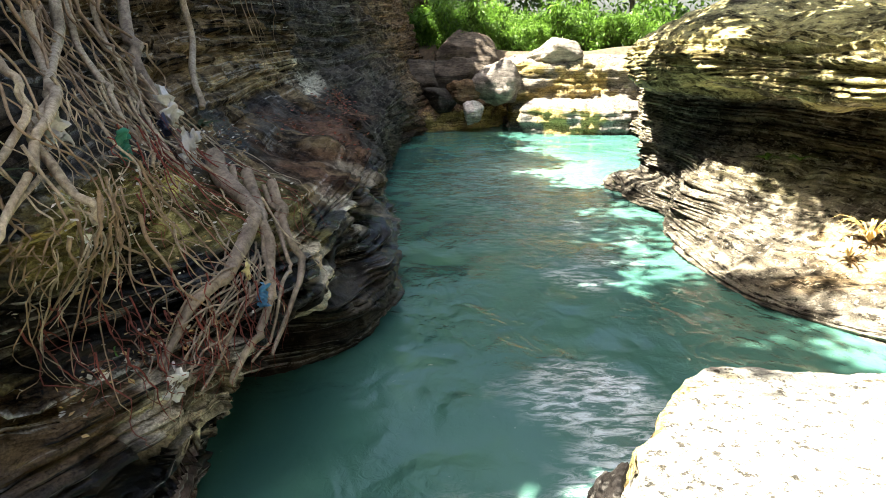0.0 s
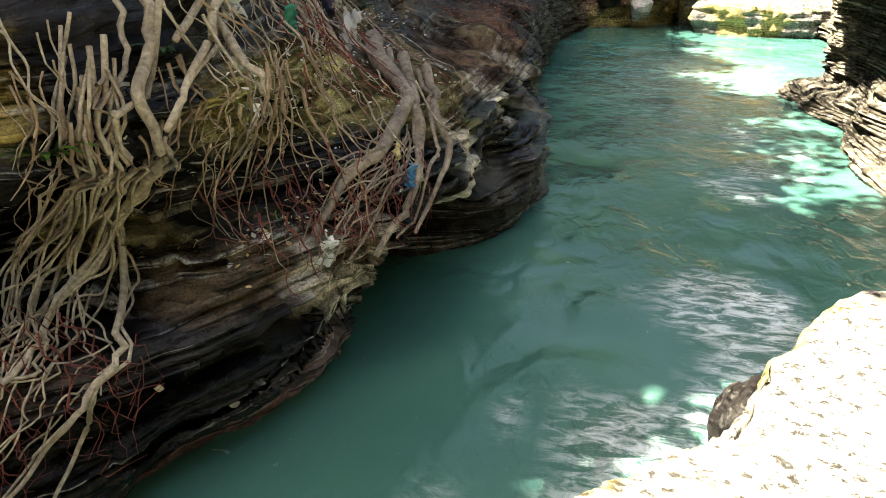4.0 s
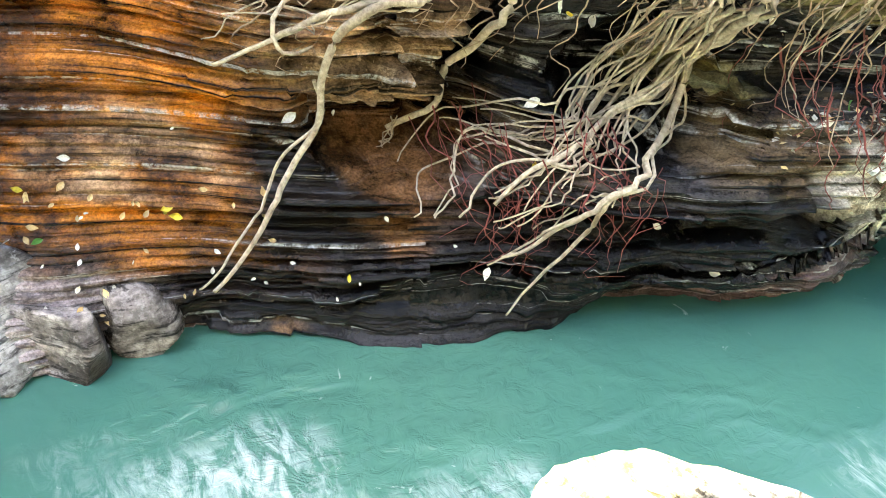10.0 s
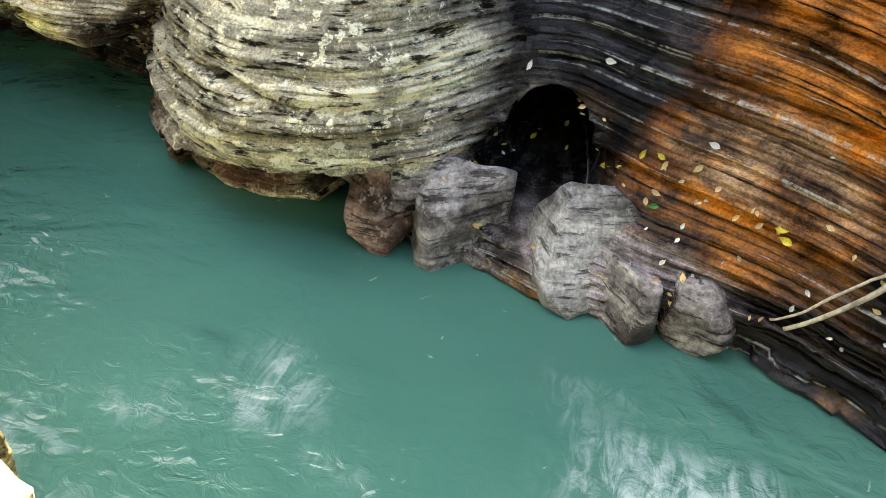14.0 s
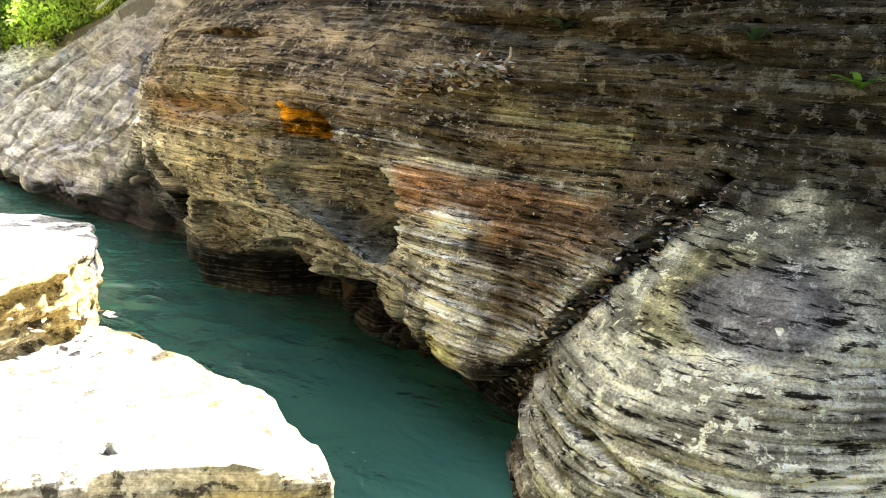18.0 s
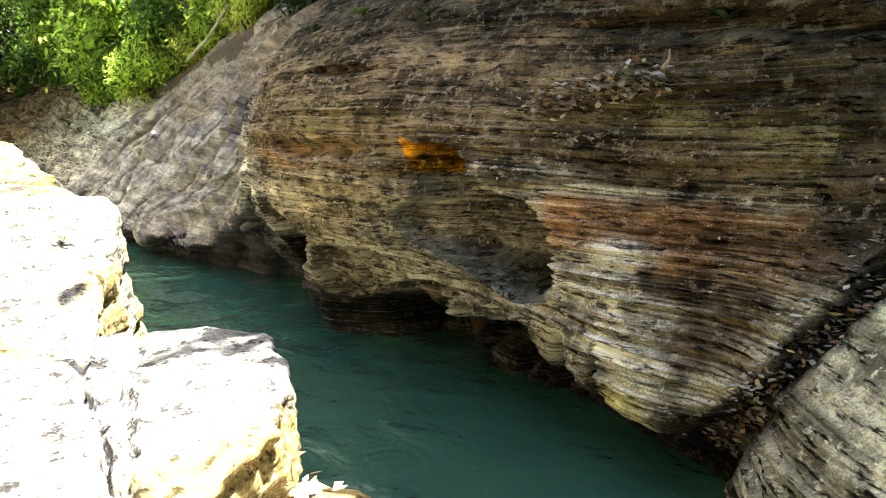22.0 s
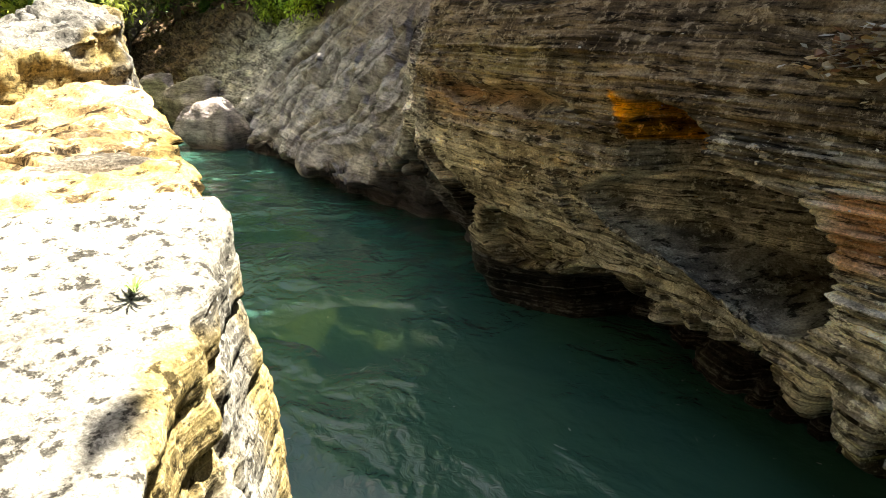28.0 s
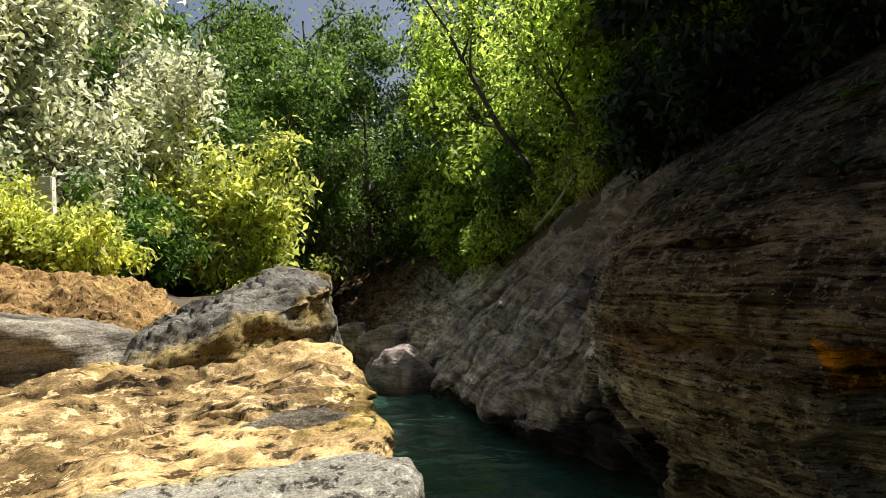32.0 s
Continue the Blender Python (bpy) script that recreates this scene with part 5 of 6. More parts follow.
def ground_height(x, y):
    we, ee = west_edge(y), east_edge(y)
    hill = 0.6 * fbm(x * 0.12, y * 0.12, 0 * x, 3, 70)
    top_w = np.interp(y, [-110, -75, -50, -36, -22, -17, 60], [4.5, 4.0, 4.8, 5.6, 6.9, 7.0, 9.6]) + np.interp(y, [-12, -4, 2], [0, 0.5, 0])
    wst = top_w - 0.5 + 0.62 * np.clip(we - x, 0, 30) + hill * np.clip((we - x) / 4, 0, 1)
    top_e = np.interp(y, [-110, -60, -30, -20, -12, -8, 8, 12, 30], [4.5, 4.3, 4.2, 3.9, 2.6, 1.6, 0.8, 4.4, 4.4])
    est = top_e + np.interp(y, [-40, -25, -14, 8], [0.42, 0.5, 0.3, 0.1]) * np.clip(x - ee - 3, 0, 14) + hill * np.clip((x - ee - 1) / 4, 0, 1)
    z = np.where(x < we, wst, np.where(x > ee, est, -1.6))
    z = np.where((x >= we) & (x < we + 1.2), -1.6 + 0 * x, z)
    end_n, end_s = smooth((y - 40) / 3.0), smooth((-78 - y) / 6.0)
    z = z + (4.0 + hill - z) * end_n * (z < 4)
    z = z + (3.5 + hill - z) * end_s * (z < 3.5)
    return z


gx = np.concatenate([np.linspace(-400, -40, 20)[:-1], np.linspace(-40, 40, 200), np.linspace(40, 400, 20)[1:]])
gy = np.concatenate([np.linspace(-500, -110, 20)[:-1], np.linspace(-110, 75, 420), np.linspace(75, 500, 20)[1:]])
GX, GY = np.meshgrid(gx, gy, indexing="ij")
gz = ground_height(GX, GY)
tagged(grid_object("ground", np.stack([GX, GY, gz], -1), SOIL), "brown leaf-strewn soil of the river banks", "ground", kind="structure")


# ---------------------------------------------------------------- plants
def quads_object(name, v, mat, parent=None):
    """Many separate four-cornered leaves in one mesh: v is (n, 4, 3)."""
    n = len(v)
    me = bpy.data.meshes.new(name)
    me.vertices.add(4 * n)
    me.vertices.foreach_set("co", v.reshape(-1).astype(np.float32))
    me.loops.add(4 * n)
    me.loops.foreach_set("vertex_index", np.arange(4 * n, dtype=np.int32))
    me.polygons.add(n)
    me.polygons.foreach_set("loop_start", np.arange(0, 4 * n, 4, dtype=np.int32))
    me.update(calc_edges=True)
    me.materials.append(mat)
    ob = new(name, me)
    if parent is not None:
        ob.parent = parent
    return ob


def leaves_round(rnd, centres, per, spread, size, slim=0.45, droop=0.3):
    """Leaves scattered round clump centres; each is a folded diamond that hangs a little."""
    c = np.repeat(np.asarray(centres, float), per, 0)
    n = len(c)
    p = c + rnd.normal(size=(n, 3)) * spread
    a = rnd.normal(size=(n, 3))
    a[:, 2] -= droop * 2
    a /= np.linalg.norm(a, axis=1, keepdims=True)
    b = np.cross(a, rnd.normal(size=(n, 3)) * 0.6 + (0, 0, 1))
    b /= np.linalg.norm(b, axis=1, keepdims=True) + 1e-9
    s = size * rnd.uniform(0.55, 1.35, (n, 1))
    up = np.cross(b, a)
    mid = p + a * s * 0.5
    return np.stack([p, mid + b * s * slim * 0.5 + up * s * 0.08, p + a * s, mid - b * s * slim * 0.5 + up * s * 0.08], 1)


def tube(path, radii, sides=7):
    """Vertices and faces of a tube along a path, closed at its end."""
    path = np.asarray(path, float)
    d = np.gradient(path, axis=0)
    d /= np.linalg.norm(d, axis=1, keepdims=True) + 1e-9
    ref = np.where(np.abs(d[:, 2:3]) > 0.9, (1.0, 0, 0), (0, 0, 1.0))
    a = np.cross(d, ref)
    a /= np.linalg.norm(a, axis=1, keepdims=True) + 1e-9
    b = np.cross(d, a)
    th = np.linspace(0, 2 * np.pi, sides, endpoint=False)
    v = path[:, None] + np.asarray(radii)[:, None, None] * (np.cos(th)[:, None] * a[:, None] + np.sin(th)[:, None] * b[:, None])
    n = len(path)
    f = [(i * sides + j, i * sides + (j + 1) % sides, (i + 1) * sides + (j + 1) % sides, (i + 1) * sides + j) for i in range(n - 1) for j in range(sides)]
    f.append(tuple((n - 1) * sides + j for j in range(sides)))
    return v.reshape(-1, 3), f


def tubes_object(name, parts, mat, parent=None):
    vs, fs, k = [], [], 0
    for v, f in parts:
        vs.append(v)
        fs += [tuple(i + k for i in q) for q in f]
        k += len(v)
    return mesh_object(name, np.concatenate(vs), fs, mat, parent)


def bark_material(name, dark, light, scale=14.0):
    m, t, b = material(name)
    pos = node(t, "ShaderNodeNewGeometry").outputs["Position"]
    n = node(t, "ShaderNodeTexNoise", {"Vector": pos, "Scale": scale, "Detail": 8, "Roughness": 0.7}).outputs[0]
    w = node(t, "ShaderNodeTexNoise", {"Vector": pos, "Scale": 2.5, "Detail": 3}).outputs[0]
    c = ramp(t, n, (0.3, dark), (0.68, light)).outputs[0]
    c = mix(t, "MULTIPLY", 0.7, c, ramp(t, w, (0.35, (0.45, 0.42, 0.38)), (0.6, (1.1, 1.1, 1.1))).outputs[0])
    t.links.new(c, b.inputs["Base Color"])
    b.inputs["Roughness"].default_value = 0.75
    bump = node(t, "ShaderNodeBump", {"Height": n, "Strength": 0.6, "Distance": 0.02})
    t.links.new(bump.outputs[0], b.inputs["Normal"])
    return m


BARK = bark_material("dark_bark", (0.05, 0.04, 0.03), (0.16, 0.13, 0.1), 6.0)
GREEN = leaf_material("green_leaves", (0.03, 0.08, 0.012), (0.11, 0.22, 0.03), 0.5)
BRIGHT = leaf_material("bright_leaves", (0.03, 0.07, 0.01), (0.52, 0.68, 0.13), 0.7)
YELLOW = leaf_material("yellow_green_leaves", (0.10, 0.15, 0.03), (0.8, 0.86, 0.2), 0.65)
PALELEAF = leaf_material("pale_green_leaves", (0.08, 0.10, 0.05), (0.92, 0.95, 0.62), 0.65)
DEEP = leaf_material("deep_green_leaves", (0.012, 0.03, 0.012), (0.035, 0.075, 0.028), 0.3)


def tree(label, height, crown, mat, seed, leaf=0.2, leaves=6500, lean=(0.0, 0.0), trunk=0.16, flat=0.8, low=0.35):
    """A tree at the origin: a tapered, bent trunk with limbs, and a crown of clumps with gaps."""
    rnd = np.random.RandomState(seed)
    root = tagged(new("tree"), label, "tree", group="trees on the banks")
    s = np.linspace(0, 1, 12)
    bend = rnd.normal(size=2) * 0.25
    px = lean[0] * s * height + bend[0] * np.sin(s * 3)
    py = lean[1] * s * height + bend[1] * np.sin(s * 2.4)
    path = np.stack([px, py, s * height * 0.85 - 0.3], 1)
    bits = [tube(path, trunk * (1 - 0.8 * s))]
    centres = []
    for _ in range(16):
        k = rnd.uniform(low, 0.98)
        i = int(k * 11)
        start = path[i]
        ang = rnd.uniform(0, 2 * np.pi)
        reach = crown * rnd.uniform(0.45, 1.0) * (1.15 - 0.5 * abs(k - 0.6))
        end = start + (math.cos(ang) * reach, math.sin(ang) * reach, reach * rnd.uniform(0.1, 0.7) * flat)
        u = np.linspace(0, 1, 6)[:, None]
        mid = start + (end - start) * u + np.array((0, 0, 0.25 * reach)) * np.sin(u * 3.1) + rnd.normal(size=(6, 3)) * 0.05 * reach * u
        bits.append(tube(mid, trunk * 0.4 * (1 - k * 0.5) * (1 - 0.85 * u[:, 0]) + 0.008, 5))
        for q in (0.55, 0.8, 1.0):
            for _ in range(2):
                centres.append(start + (mid[-1] - start) * q + rnd.normal(size=3) * crown * 0.13)
    tubes_object("trunk", bits, BARK, root)
    v = leaves_round(rnd, centres, max(1, leaves // len(centres)), crown * 0.105, leaf)
    quads_object("crown", v, mat, root)
    return root


def shrub(label, radius, mat, seed, leaf=0.14, leaves=2600, tall=0.8, slim=0.4):
    rnd = np.random.RandomState(seed)
    root = tagged(new("shrub"), label, "shrub", group="shrubs on the banks")
    bits, centres = [], []
    for _ in range(13):
        ang, reach = rnd.uniform(0, 6.28), radius * rnd.uniform(0.2, 0.95)
        end = np.array((math.cos(ang) * reach, math.sin(ang) * reach, radius * tall * rnd.uniform(0.5, 1.5)))
        u = np.linspace(0, 1, 5)[:, None]
        path = end * u + np.array((0, 0, 0.2 * radius)) * np.sin(u * 3.1)
        path[0, 2] = -0.2
        bits.append(tube(path, 0.03 * (1 - 0.8 * u[:, 0]), 4))
        centres += [end * q + rnd.normal(size=3) * radius * 0.16 for q in (0.5, 0.75, 0.95, 1.05)]
    tubes_object("stem", bits, BARK, root)
    quads_object("foliage", leaves_round(rnd, centres, leaves // len(centres), radius * 0.12, leaf, slim), mat, root)
    return root


def plant_out(proto, spots):
    """Puts the first at the first spot and copies at the others: x, y, turn, size, drop."""
    made = []
    for k, (x, y, turn, size, dz) in enumerate(spots):
        z = float(ground_height(np.array([float(x)]), np.array([float(y)]))[0]) + dz
        m = Matrix.LocRotScale((x, y, z), Euler((0, 0, turn)), (size,) * 3)
        if k == 0:
            proto.matrix_basis = m
        else:
            made.append(copy_thing(proto, m))
            made[-1].matrix_basis = m
    return made


rs = np.random.RandomState(5)


def along_bank(n, x0, x1, y0, y1, s0, s1, dz=-0.2):
    return [(rs.uniform(x0, x1), rs.uniform(y0, y1), rs.uniform(0, 6.28), rs.uniform(s0, s1), dz) for _ in range(n)]


# downstream, both banks
plant_out(tree("broad green tree with dark trunk", 11, 4.2, GREEN, 101, 0.36, 9000, low=0.12), along_bank(12, -36, -22, -75, -30, 1.1, 1.7))
plant_out(tree("bright sunlit tree with airy leaves", 10.0, 3.6, BRIGHT, 102, 0.3, 9500, low=0.1), along_bank(15, -28, -18.5, -42, -21, 0.9, 1.4) + along_bank(12, -22, -12, -66, -42, 0.9, 1.5) + [(-14.0, -25.5, 1, 1.2, -0.2), (-14.2, -30.5, 3, 1.25, -0.2), (-14.6, -20.5, 5, 1.15, -0.2), (-13.8, -35.5, 2, 1.1, -0.2)])
plant_out(tree("slender leaning tree with thin crown", 13.0, 3.0, BRIGHT, 103, 0.24, 5000, lean=(-0.45, 0.1), trunk=0.2, low=0.5), [(-14.5, -36, 0.2, 1.0, -0.2), (-17.5, -33, 0.1, 1.0, -0.2), (-14, -46, -0.2, 1.1, -0.2)])
plant_out(tree("pale-leaved tree above the bank", 11, 4.6, PALELEAF, 104, 0.3, 17000, low=0.1), [(8.5, -38, 0, 1.25, -0.2), (12.5, -36, 2, 1.3, -0.2), (7, -46, 1, 1.4, -0.2), (16, -44, 4, 1.5, -0.2), (11, -30, 1, 0.9, -0.2), (16, -33, 5, 1.2, -0.2)])
plant_out(tree("tall dark-green tree behind the bend", 14.0, 5.0, DEEP, 105, 0.4, 9000, low=0.05), [(3, -58, 0, 1.2, -0.2), (-3, -84, 2, 1.5, -0.2), (6, -74, 3, 1.5, -0.2), (-9, -84, 5, 1.6, -0.2), (12, -62, 1, 1.4, -0.2), (-16, -80, 2, 1.5, -0.2), (18, -56, 1, 1.4, -0.2), (-24, -72, 4, 1.6, -0.2), (8, -52, 2.5, 1.0, -0.2), (0, -95, 1, 1.9, 0), (-12, -98, 3, 1.9, 0), (12, -92, 5, 1.9, 0), (25, -70, 2, 1.7, 0), (-28, -55, 2, 1.5, 0)])
plant_out(tree("brown-tinged tree with bare twigs", 13.0, 4.0, leaf_material("olive_leaves", (0.08, 0.09, 0.03), (0.2, 0.19, 0.08), 0.4), 106, 0.26, 5500, low=0.2), [(-0.5, -62, 0, 1.3, 0), (-5, -68, 2, 1.3, 0), (1, -70, 4, 1.5, 0)])
plant_out(shrub("large sunlit yellow-green bush at the bend", 2.6, YELLOW, 111, 0.28, 8000, 1.1), [(1.6, -41, 0, 1.6, 0), (3.8, -43, 2, 1.5, 0), (-0.4, -46, 4, 1.3, 0)])
plant_out(shrub("bright yellow-green bush on the bank", 1.2, YELLOW, 112, 0.17, 3400), along_bank(16, 3.8, 10, -28, -23, 0.8, 1.4, 0.6) + [(-10.5, -24.5, 0, 1.0, 0), (-11.4, -26.5, 1, 1.1, 0), (-12, -22, 1, 1.0, 0), (-10.6, -34, 2, 0.9, 0), (-10.9, -30, 3, 0.8, 0), (-11.0, -38, 4, 1.0, 0)])
plant_out(shrub("green bush on the slope above the river", 1.3, BRIGHT, 113, 0.2, 3800), along_bank(34, -14.5, -10.5, -50, -18, 0.8, 1.6, -0.1))
plant_out(shrub("dark green undergrowth on the bank", 1.5, GREEN, 114, 0.22, 3800), along_bank(30, -16, -10.5, -66, -14, 0.8, 1.7, -0.1) + along_bank(18, 2, 13, -60, -30, 0.9, 1.8, -0.1))
# on top of the near cliff
plant_out(shrub("dark leafy growth along the cliff top", 1.4, DEEP, 115, 0.24, 3400), [(-10.0 - 0.5 * math.sin(y * 2), y, y * 1.7, 1.0 + 0.25 * math.sin(y), -0.2) for y in np.arange(-19, 20, 1.6)])
# added mostly out of view, so that the crowns shade water and cliff
plant_out(tree("tree added on the cliff top for shade", 7.5, 3.6, DEEP, 107, 0.42, 14000, trunk=0.3, low=0.15), [(-9.8, 2, 2, 1.2, 0), (-9.6, 6.2, 5, 1.5, 0)] + [(-11.2, y, y, 1.75, 0) for y in (9.5, 14, 19, 24, 30, 36)] + [(-10.1, -1, 1, 1.0, 0), (-10.1, -4, 2, 1.0, 0), (-10.9, -7, 3, 0.95, 0), (-9.0, -8.3, 1, 0.9, -0.5), (-13.4, -10.5, 4, 1.0, 0), (-12.0, -5.4, 4, 0.95, 0), (-12.0, -2.4, 4, 0.95, 0), (-11.2, -8.8, 2, 0.9, 0), (-10.8, -5.6, 5, 0.85, 0), (-12.2, -14, 5, 1.15, 0), (-12.6, -18, 6, 1.1, 0), (-13.2, -22, 7, 1.0, 0)] + [(-15.5, y, y, 1.0, 0) for y in (-17, -11, -5, 2, 10, 19)])
# unseen row on the east bank, added to block the low sky
plant_out(tree("tall unseen tree added on the east bank to block sky", 12.0, 4.6, DEEP, 110, 0.4, 11000, trunk=0.3, low=0.08), [(11.5 + 1.5 * math.sin(y * 5), y, y * 2, 1.4, -0.3) for y in (-13, -9.5, -6, -2.5, 1, 4.5)] + [(17, y, y, 1.35, -0.3) for y in (-14, -8, -2, 4, 10)])
plant_out(tree("tall thin-leaved tree closing the valley", 24.0, 6.0, leaf_material("valley_leaves", (0.02, 0.045, 0.012), (0.2, 0.32, 0.07), 0.5), 120, 0.42, 15000, trunk=0.35, low=0.15), [(-2, -60, 0, 1.0, -0.3), (5, -64, 2, 1.1, -0.3), (11, -55, 3, 1.0, -0.3), (-9, -66, 4, 1.1, -0.3), (18, -62, 5, 1.1, -0.3), (1, -74, 1, 1.3, -0.3), (-16, -60, 2, 1.1, -0.3), (8, -78, 2, 1.4, -0.3), (-4, -84, 2, 1.5, -0.3), (3, -52, 3, 0.8, -0.3)])
# unseen tall crowns, added to shade the upstream water
plant_out(tree("tall unseen tree added on the cliff top for shade", 17.0, 4.6, DEEP, 121, 0.4, 14000, trunk=0.25, low=0.55), [(-9.6, 4.2, 0, 1.15, 0), (-9.6, 8.5, 2, 1.15, 0), (-9.8, 13.5, 4, 1.15, 0)])
# crowns above the view, added to dapple the upstream rock with shade
plant_out(tree("unseen leaning tree added to shade the east ledges", 13.0, 3.6, DEEP, 109, 0.3, 4200, lean=(-0.7, -0.1), trunk=0.2, low=0.75), [(10.6, 15.5, 0, 1.0, 0), (10.8, 20.5, 0.2, 1.0, 0), (11.5, 11.5, -0.1, 0.95, 0)])
# unseen leaning crowns, added to cut the skylight on the west wall
plant_out(tree("tall unseen leaning tree added to dim the sky", 17.0, 5.2, DEEP, 122, 0.42, 12000, lean=(-0.42, 0.0), trunk=0.3, low=0.5), [(11.5, y, 0.1 * math.sin(y), 1.0, -0.3) for y in (-18, -13, -8.5)])


def bare_tree(label, line, thick, seed):
    """A dark leaning trunk with a few limbs, leafy at its upper end; line: places from the foot upwards."""
    rnd = np.random.RandomState(seed)
    root = tagged(new("tree"), label, "tree", group="trees on the banks")
    root.location = line[0]
    path = catmull(np.array(line, float) - np.array(line[0]), 16)
    tubes_object("trunk", [tube(path, thick * np.linspace(1, 0.45, 16), 8)], BARK, root)
    centres = []
    for k in (6, 8, 10, 12, 13, 15):
        end = path[k] + np.array((rnd.uniform(-1.8, 1.8), rnd.uniform(-1, 1), rnd.uniform(0.8, 2.2)))
        limb = catmull(np.array([path[k], 0.5 * (path[k] + end) + rnd.normal(size=3) * 0.15, end]), 7)
        tubes_object("limb", [tube(limb, thick * 0.4 * np.linspace(1, 0.3, 7), 6)], BARK, root)
        centres += [end + rnd.normal(size=3) * 0.4 for _ in range(4)]
    quads_object("crown", leaves_round(rnd, centres, 60, 0.4, 0.26), BRIGHT, root)
    return root


bare_tree("dark bare trunk leaning out over the slope", [(-11.6, -30, 6.0), (-10.45, -30, 8.54), (-9.5, -30, 9.8), (-8.56, -30, 11.6), (-7.6, -30, 13.6)], 0.17, 1)
bare_tree("thin dark trunk leaning above the bank", [(-12.6, -27, 6.4), (-11.62, -27, 8.46), (-10.85, -27, 10.2), (-10.2, -27, 11.5)], 0.11, 2)
bare_tree("slender dark trunk among green leaves", [(-13.2, -33, 6.2), (-12.6, -33, 9.0), (-12.3, -33, 12.0), (-11.8, -33, 14.0)], 0.12, 3)
# upstream
plant_out(shrub("fresh green bush with long leaves", 1.7, leaf_material("fresh_leaves", (0.04, 0.10, 0.01), (0.12, 0.24, 0.03), 0.5), 116, 0.3, 4600, 1.0, 0.25), [(x, y, x * 2.1, 1.0 + 0.2 * math.sin(x * 3), -0.3) for x, y in ((0.6, 43.2), (2.2, 44), (3.8, 45.5), (5.4, 46), (7, 46.2), (8.6, 46), (10.2, 45.5), (12, 45), (-1, 44.5), (4, 49), (8, 49), (12, 49), (0, 48))])
plant_out(tree("green tree behind the upstream bushes", 11, 4.4, GREEN, 108, 0.36, 9000, low=0.05), [(-2, 52, 0, 1.3, 0), (3, 54, 2, 1.4, 0), (8, 55, 3, 1.3, 0), (13, 52, 1, 1.3, 0), (18, 46, 2, 1.2, 0), (20, 38, 4, 1.2, 0), (18, 28, 1, 1.1, 0), (-8, 56, 2, 1.3, 0)])


# ---------------------------------------------------------------- roots over the dark bank
def face_x(y, z):
    """How far the rock face stands out at a place along the bank and a height."""
    best = -99.0
    for pts in FACES:
        yy = pts[:, 0, 1]
        if min(yy[0], yy[-1]) <= y <= max(yy[0], yy[-1]):
            row = pts[int(np.argmin(np.abs(yy - y)))]
            near = np.abs(row[:, 2] - z) < 0.07
            if near.any():
                best = max(best, float(row[near, 0].max()))
    return best if best > -90 else float(np.interp(y, [-5, 20], [-6, -3]))


ROOTBARK = bark_material("pale_root_bark", (0.2, 0.15, 0.1), (0.72, 0.62, 0.46), 22.0)
BROWNROOT = bark_material("brown_root_bark", (0.2, 0.13, 0.08), (0.5, 0.37, 0.24), 18.0)
DARKROOT = bark_material("grey_brown_root_bark", (0.12, 0.09, 0.07), (0.48, 0.4, 0.31), 16.0)
REDROOT = bark_material("red_root_fibre", (0.1, 0.02, 0.015), (0.34, 0.08, 0.06), 30.0)
rr = np.random.RandomState(77)


def snake(nodes, out, wiggle=0.02, step=0.06):
    """A path over the rock through places (y, z), standing out from the face."""
    a = np.array(nodes, float)
    n = max(8, int(np.linalg.norm(np.diff(a, axis=0), axis=1).sum() / step))
    yz = catmull(a, n)
    x = raw = np.array([face_x(y, z) for y, z in yz])
    for _ in range(3):
        x = np.maximum(x, np.convolve(np.pad(x, 4, "edge"), np.ones(9) / 9, "valid"))
    for _ in range(2):
        x = np.convolve(np.pad(x, 4, "edge"), np.ones(9) / 9, "valid")
    x = np.maximum(x, raw - 0.03)
    s = np.linspace(0, 60 * wiggle + 6, n)
    w = np.stack([vnoise(s, k, 0.0, 5) for k in rr.uniform(0, 99, 3)], 1) * wiggle
    return np.stack([x + out, yz[:, 0], yz[:, 1]], 1) + w


def root_tube(nodes, r0, r1, out=0.04, wiggle=0.02, sides=8):
    p = snake(nodes, out, wiggle)
    k = np.linspace(0, 1, len(p))
    r = (r0 + (r1 - r0) * k) * (1 + 0.1 * vnoise(k * 9, r0 * 1000, 0.0, 8))
    return tube(p, r, sides)


def beside(nodes, dy, dz):
    return [(y + dy * (0.4 + i / len(nodes)) + rr.normal() * 0.05, z + dz + rr.normal() * 0.06) for i, (y, z) in enumerate(nodes)]


def root_cluster(label, strands, mat, thin=(), slim=1.0):
    """A clump of roots: every main strand is a part, the fibres are one."""
    top = tagged(new("tree_root"), label, "tree roots", group="roots over the bank")
    for nodes, r0, r1, out in strands:
        r0, r1 = r0 * slim, r1 * slim
        tubes_object("root_strand", [root_tube(nodes, r0, r1, out)], mat, top)
    if thin:
        tagged(tubes_object("root_fibre", [root_tube(nodes, r0 * 0.8, r1, out, 0.06, 5) for nodes, r0, r1, out in thin], mat, top), "", kind="stuff")
    return top


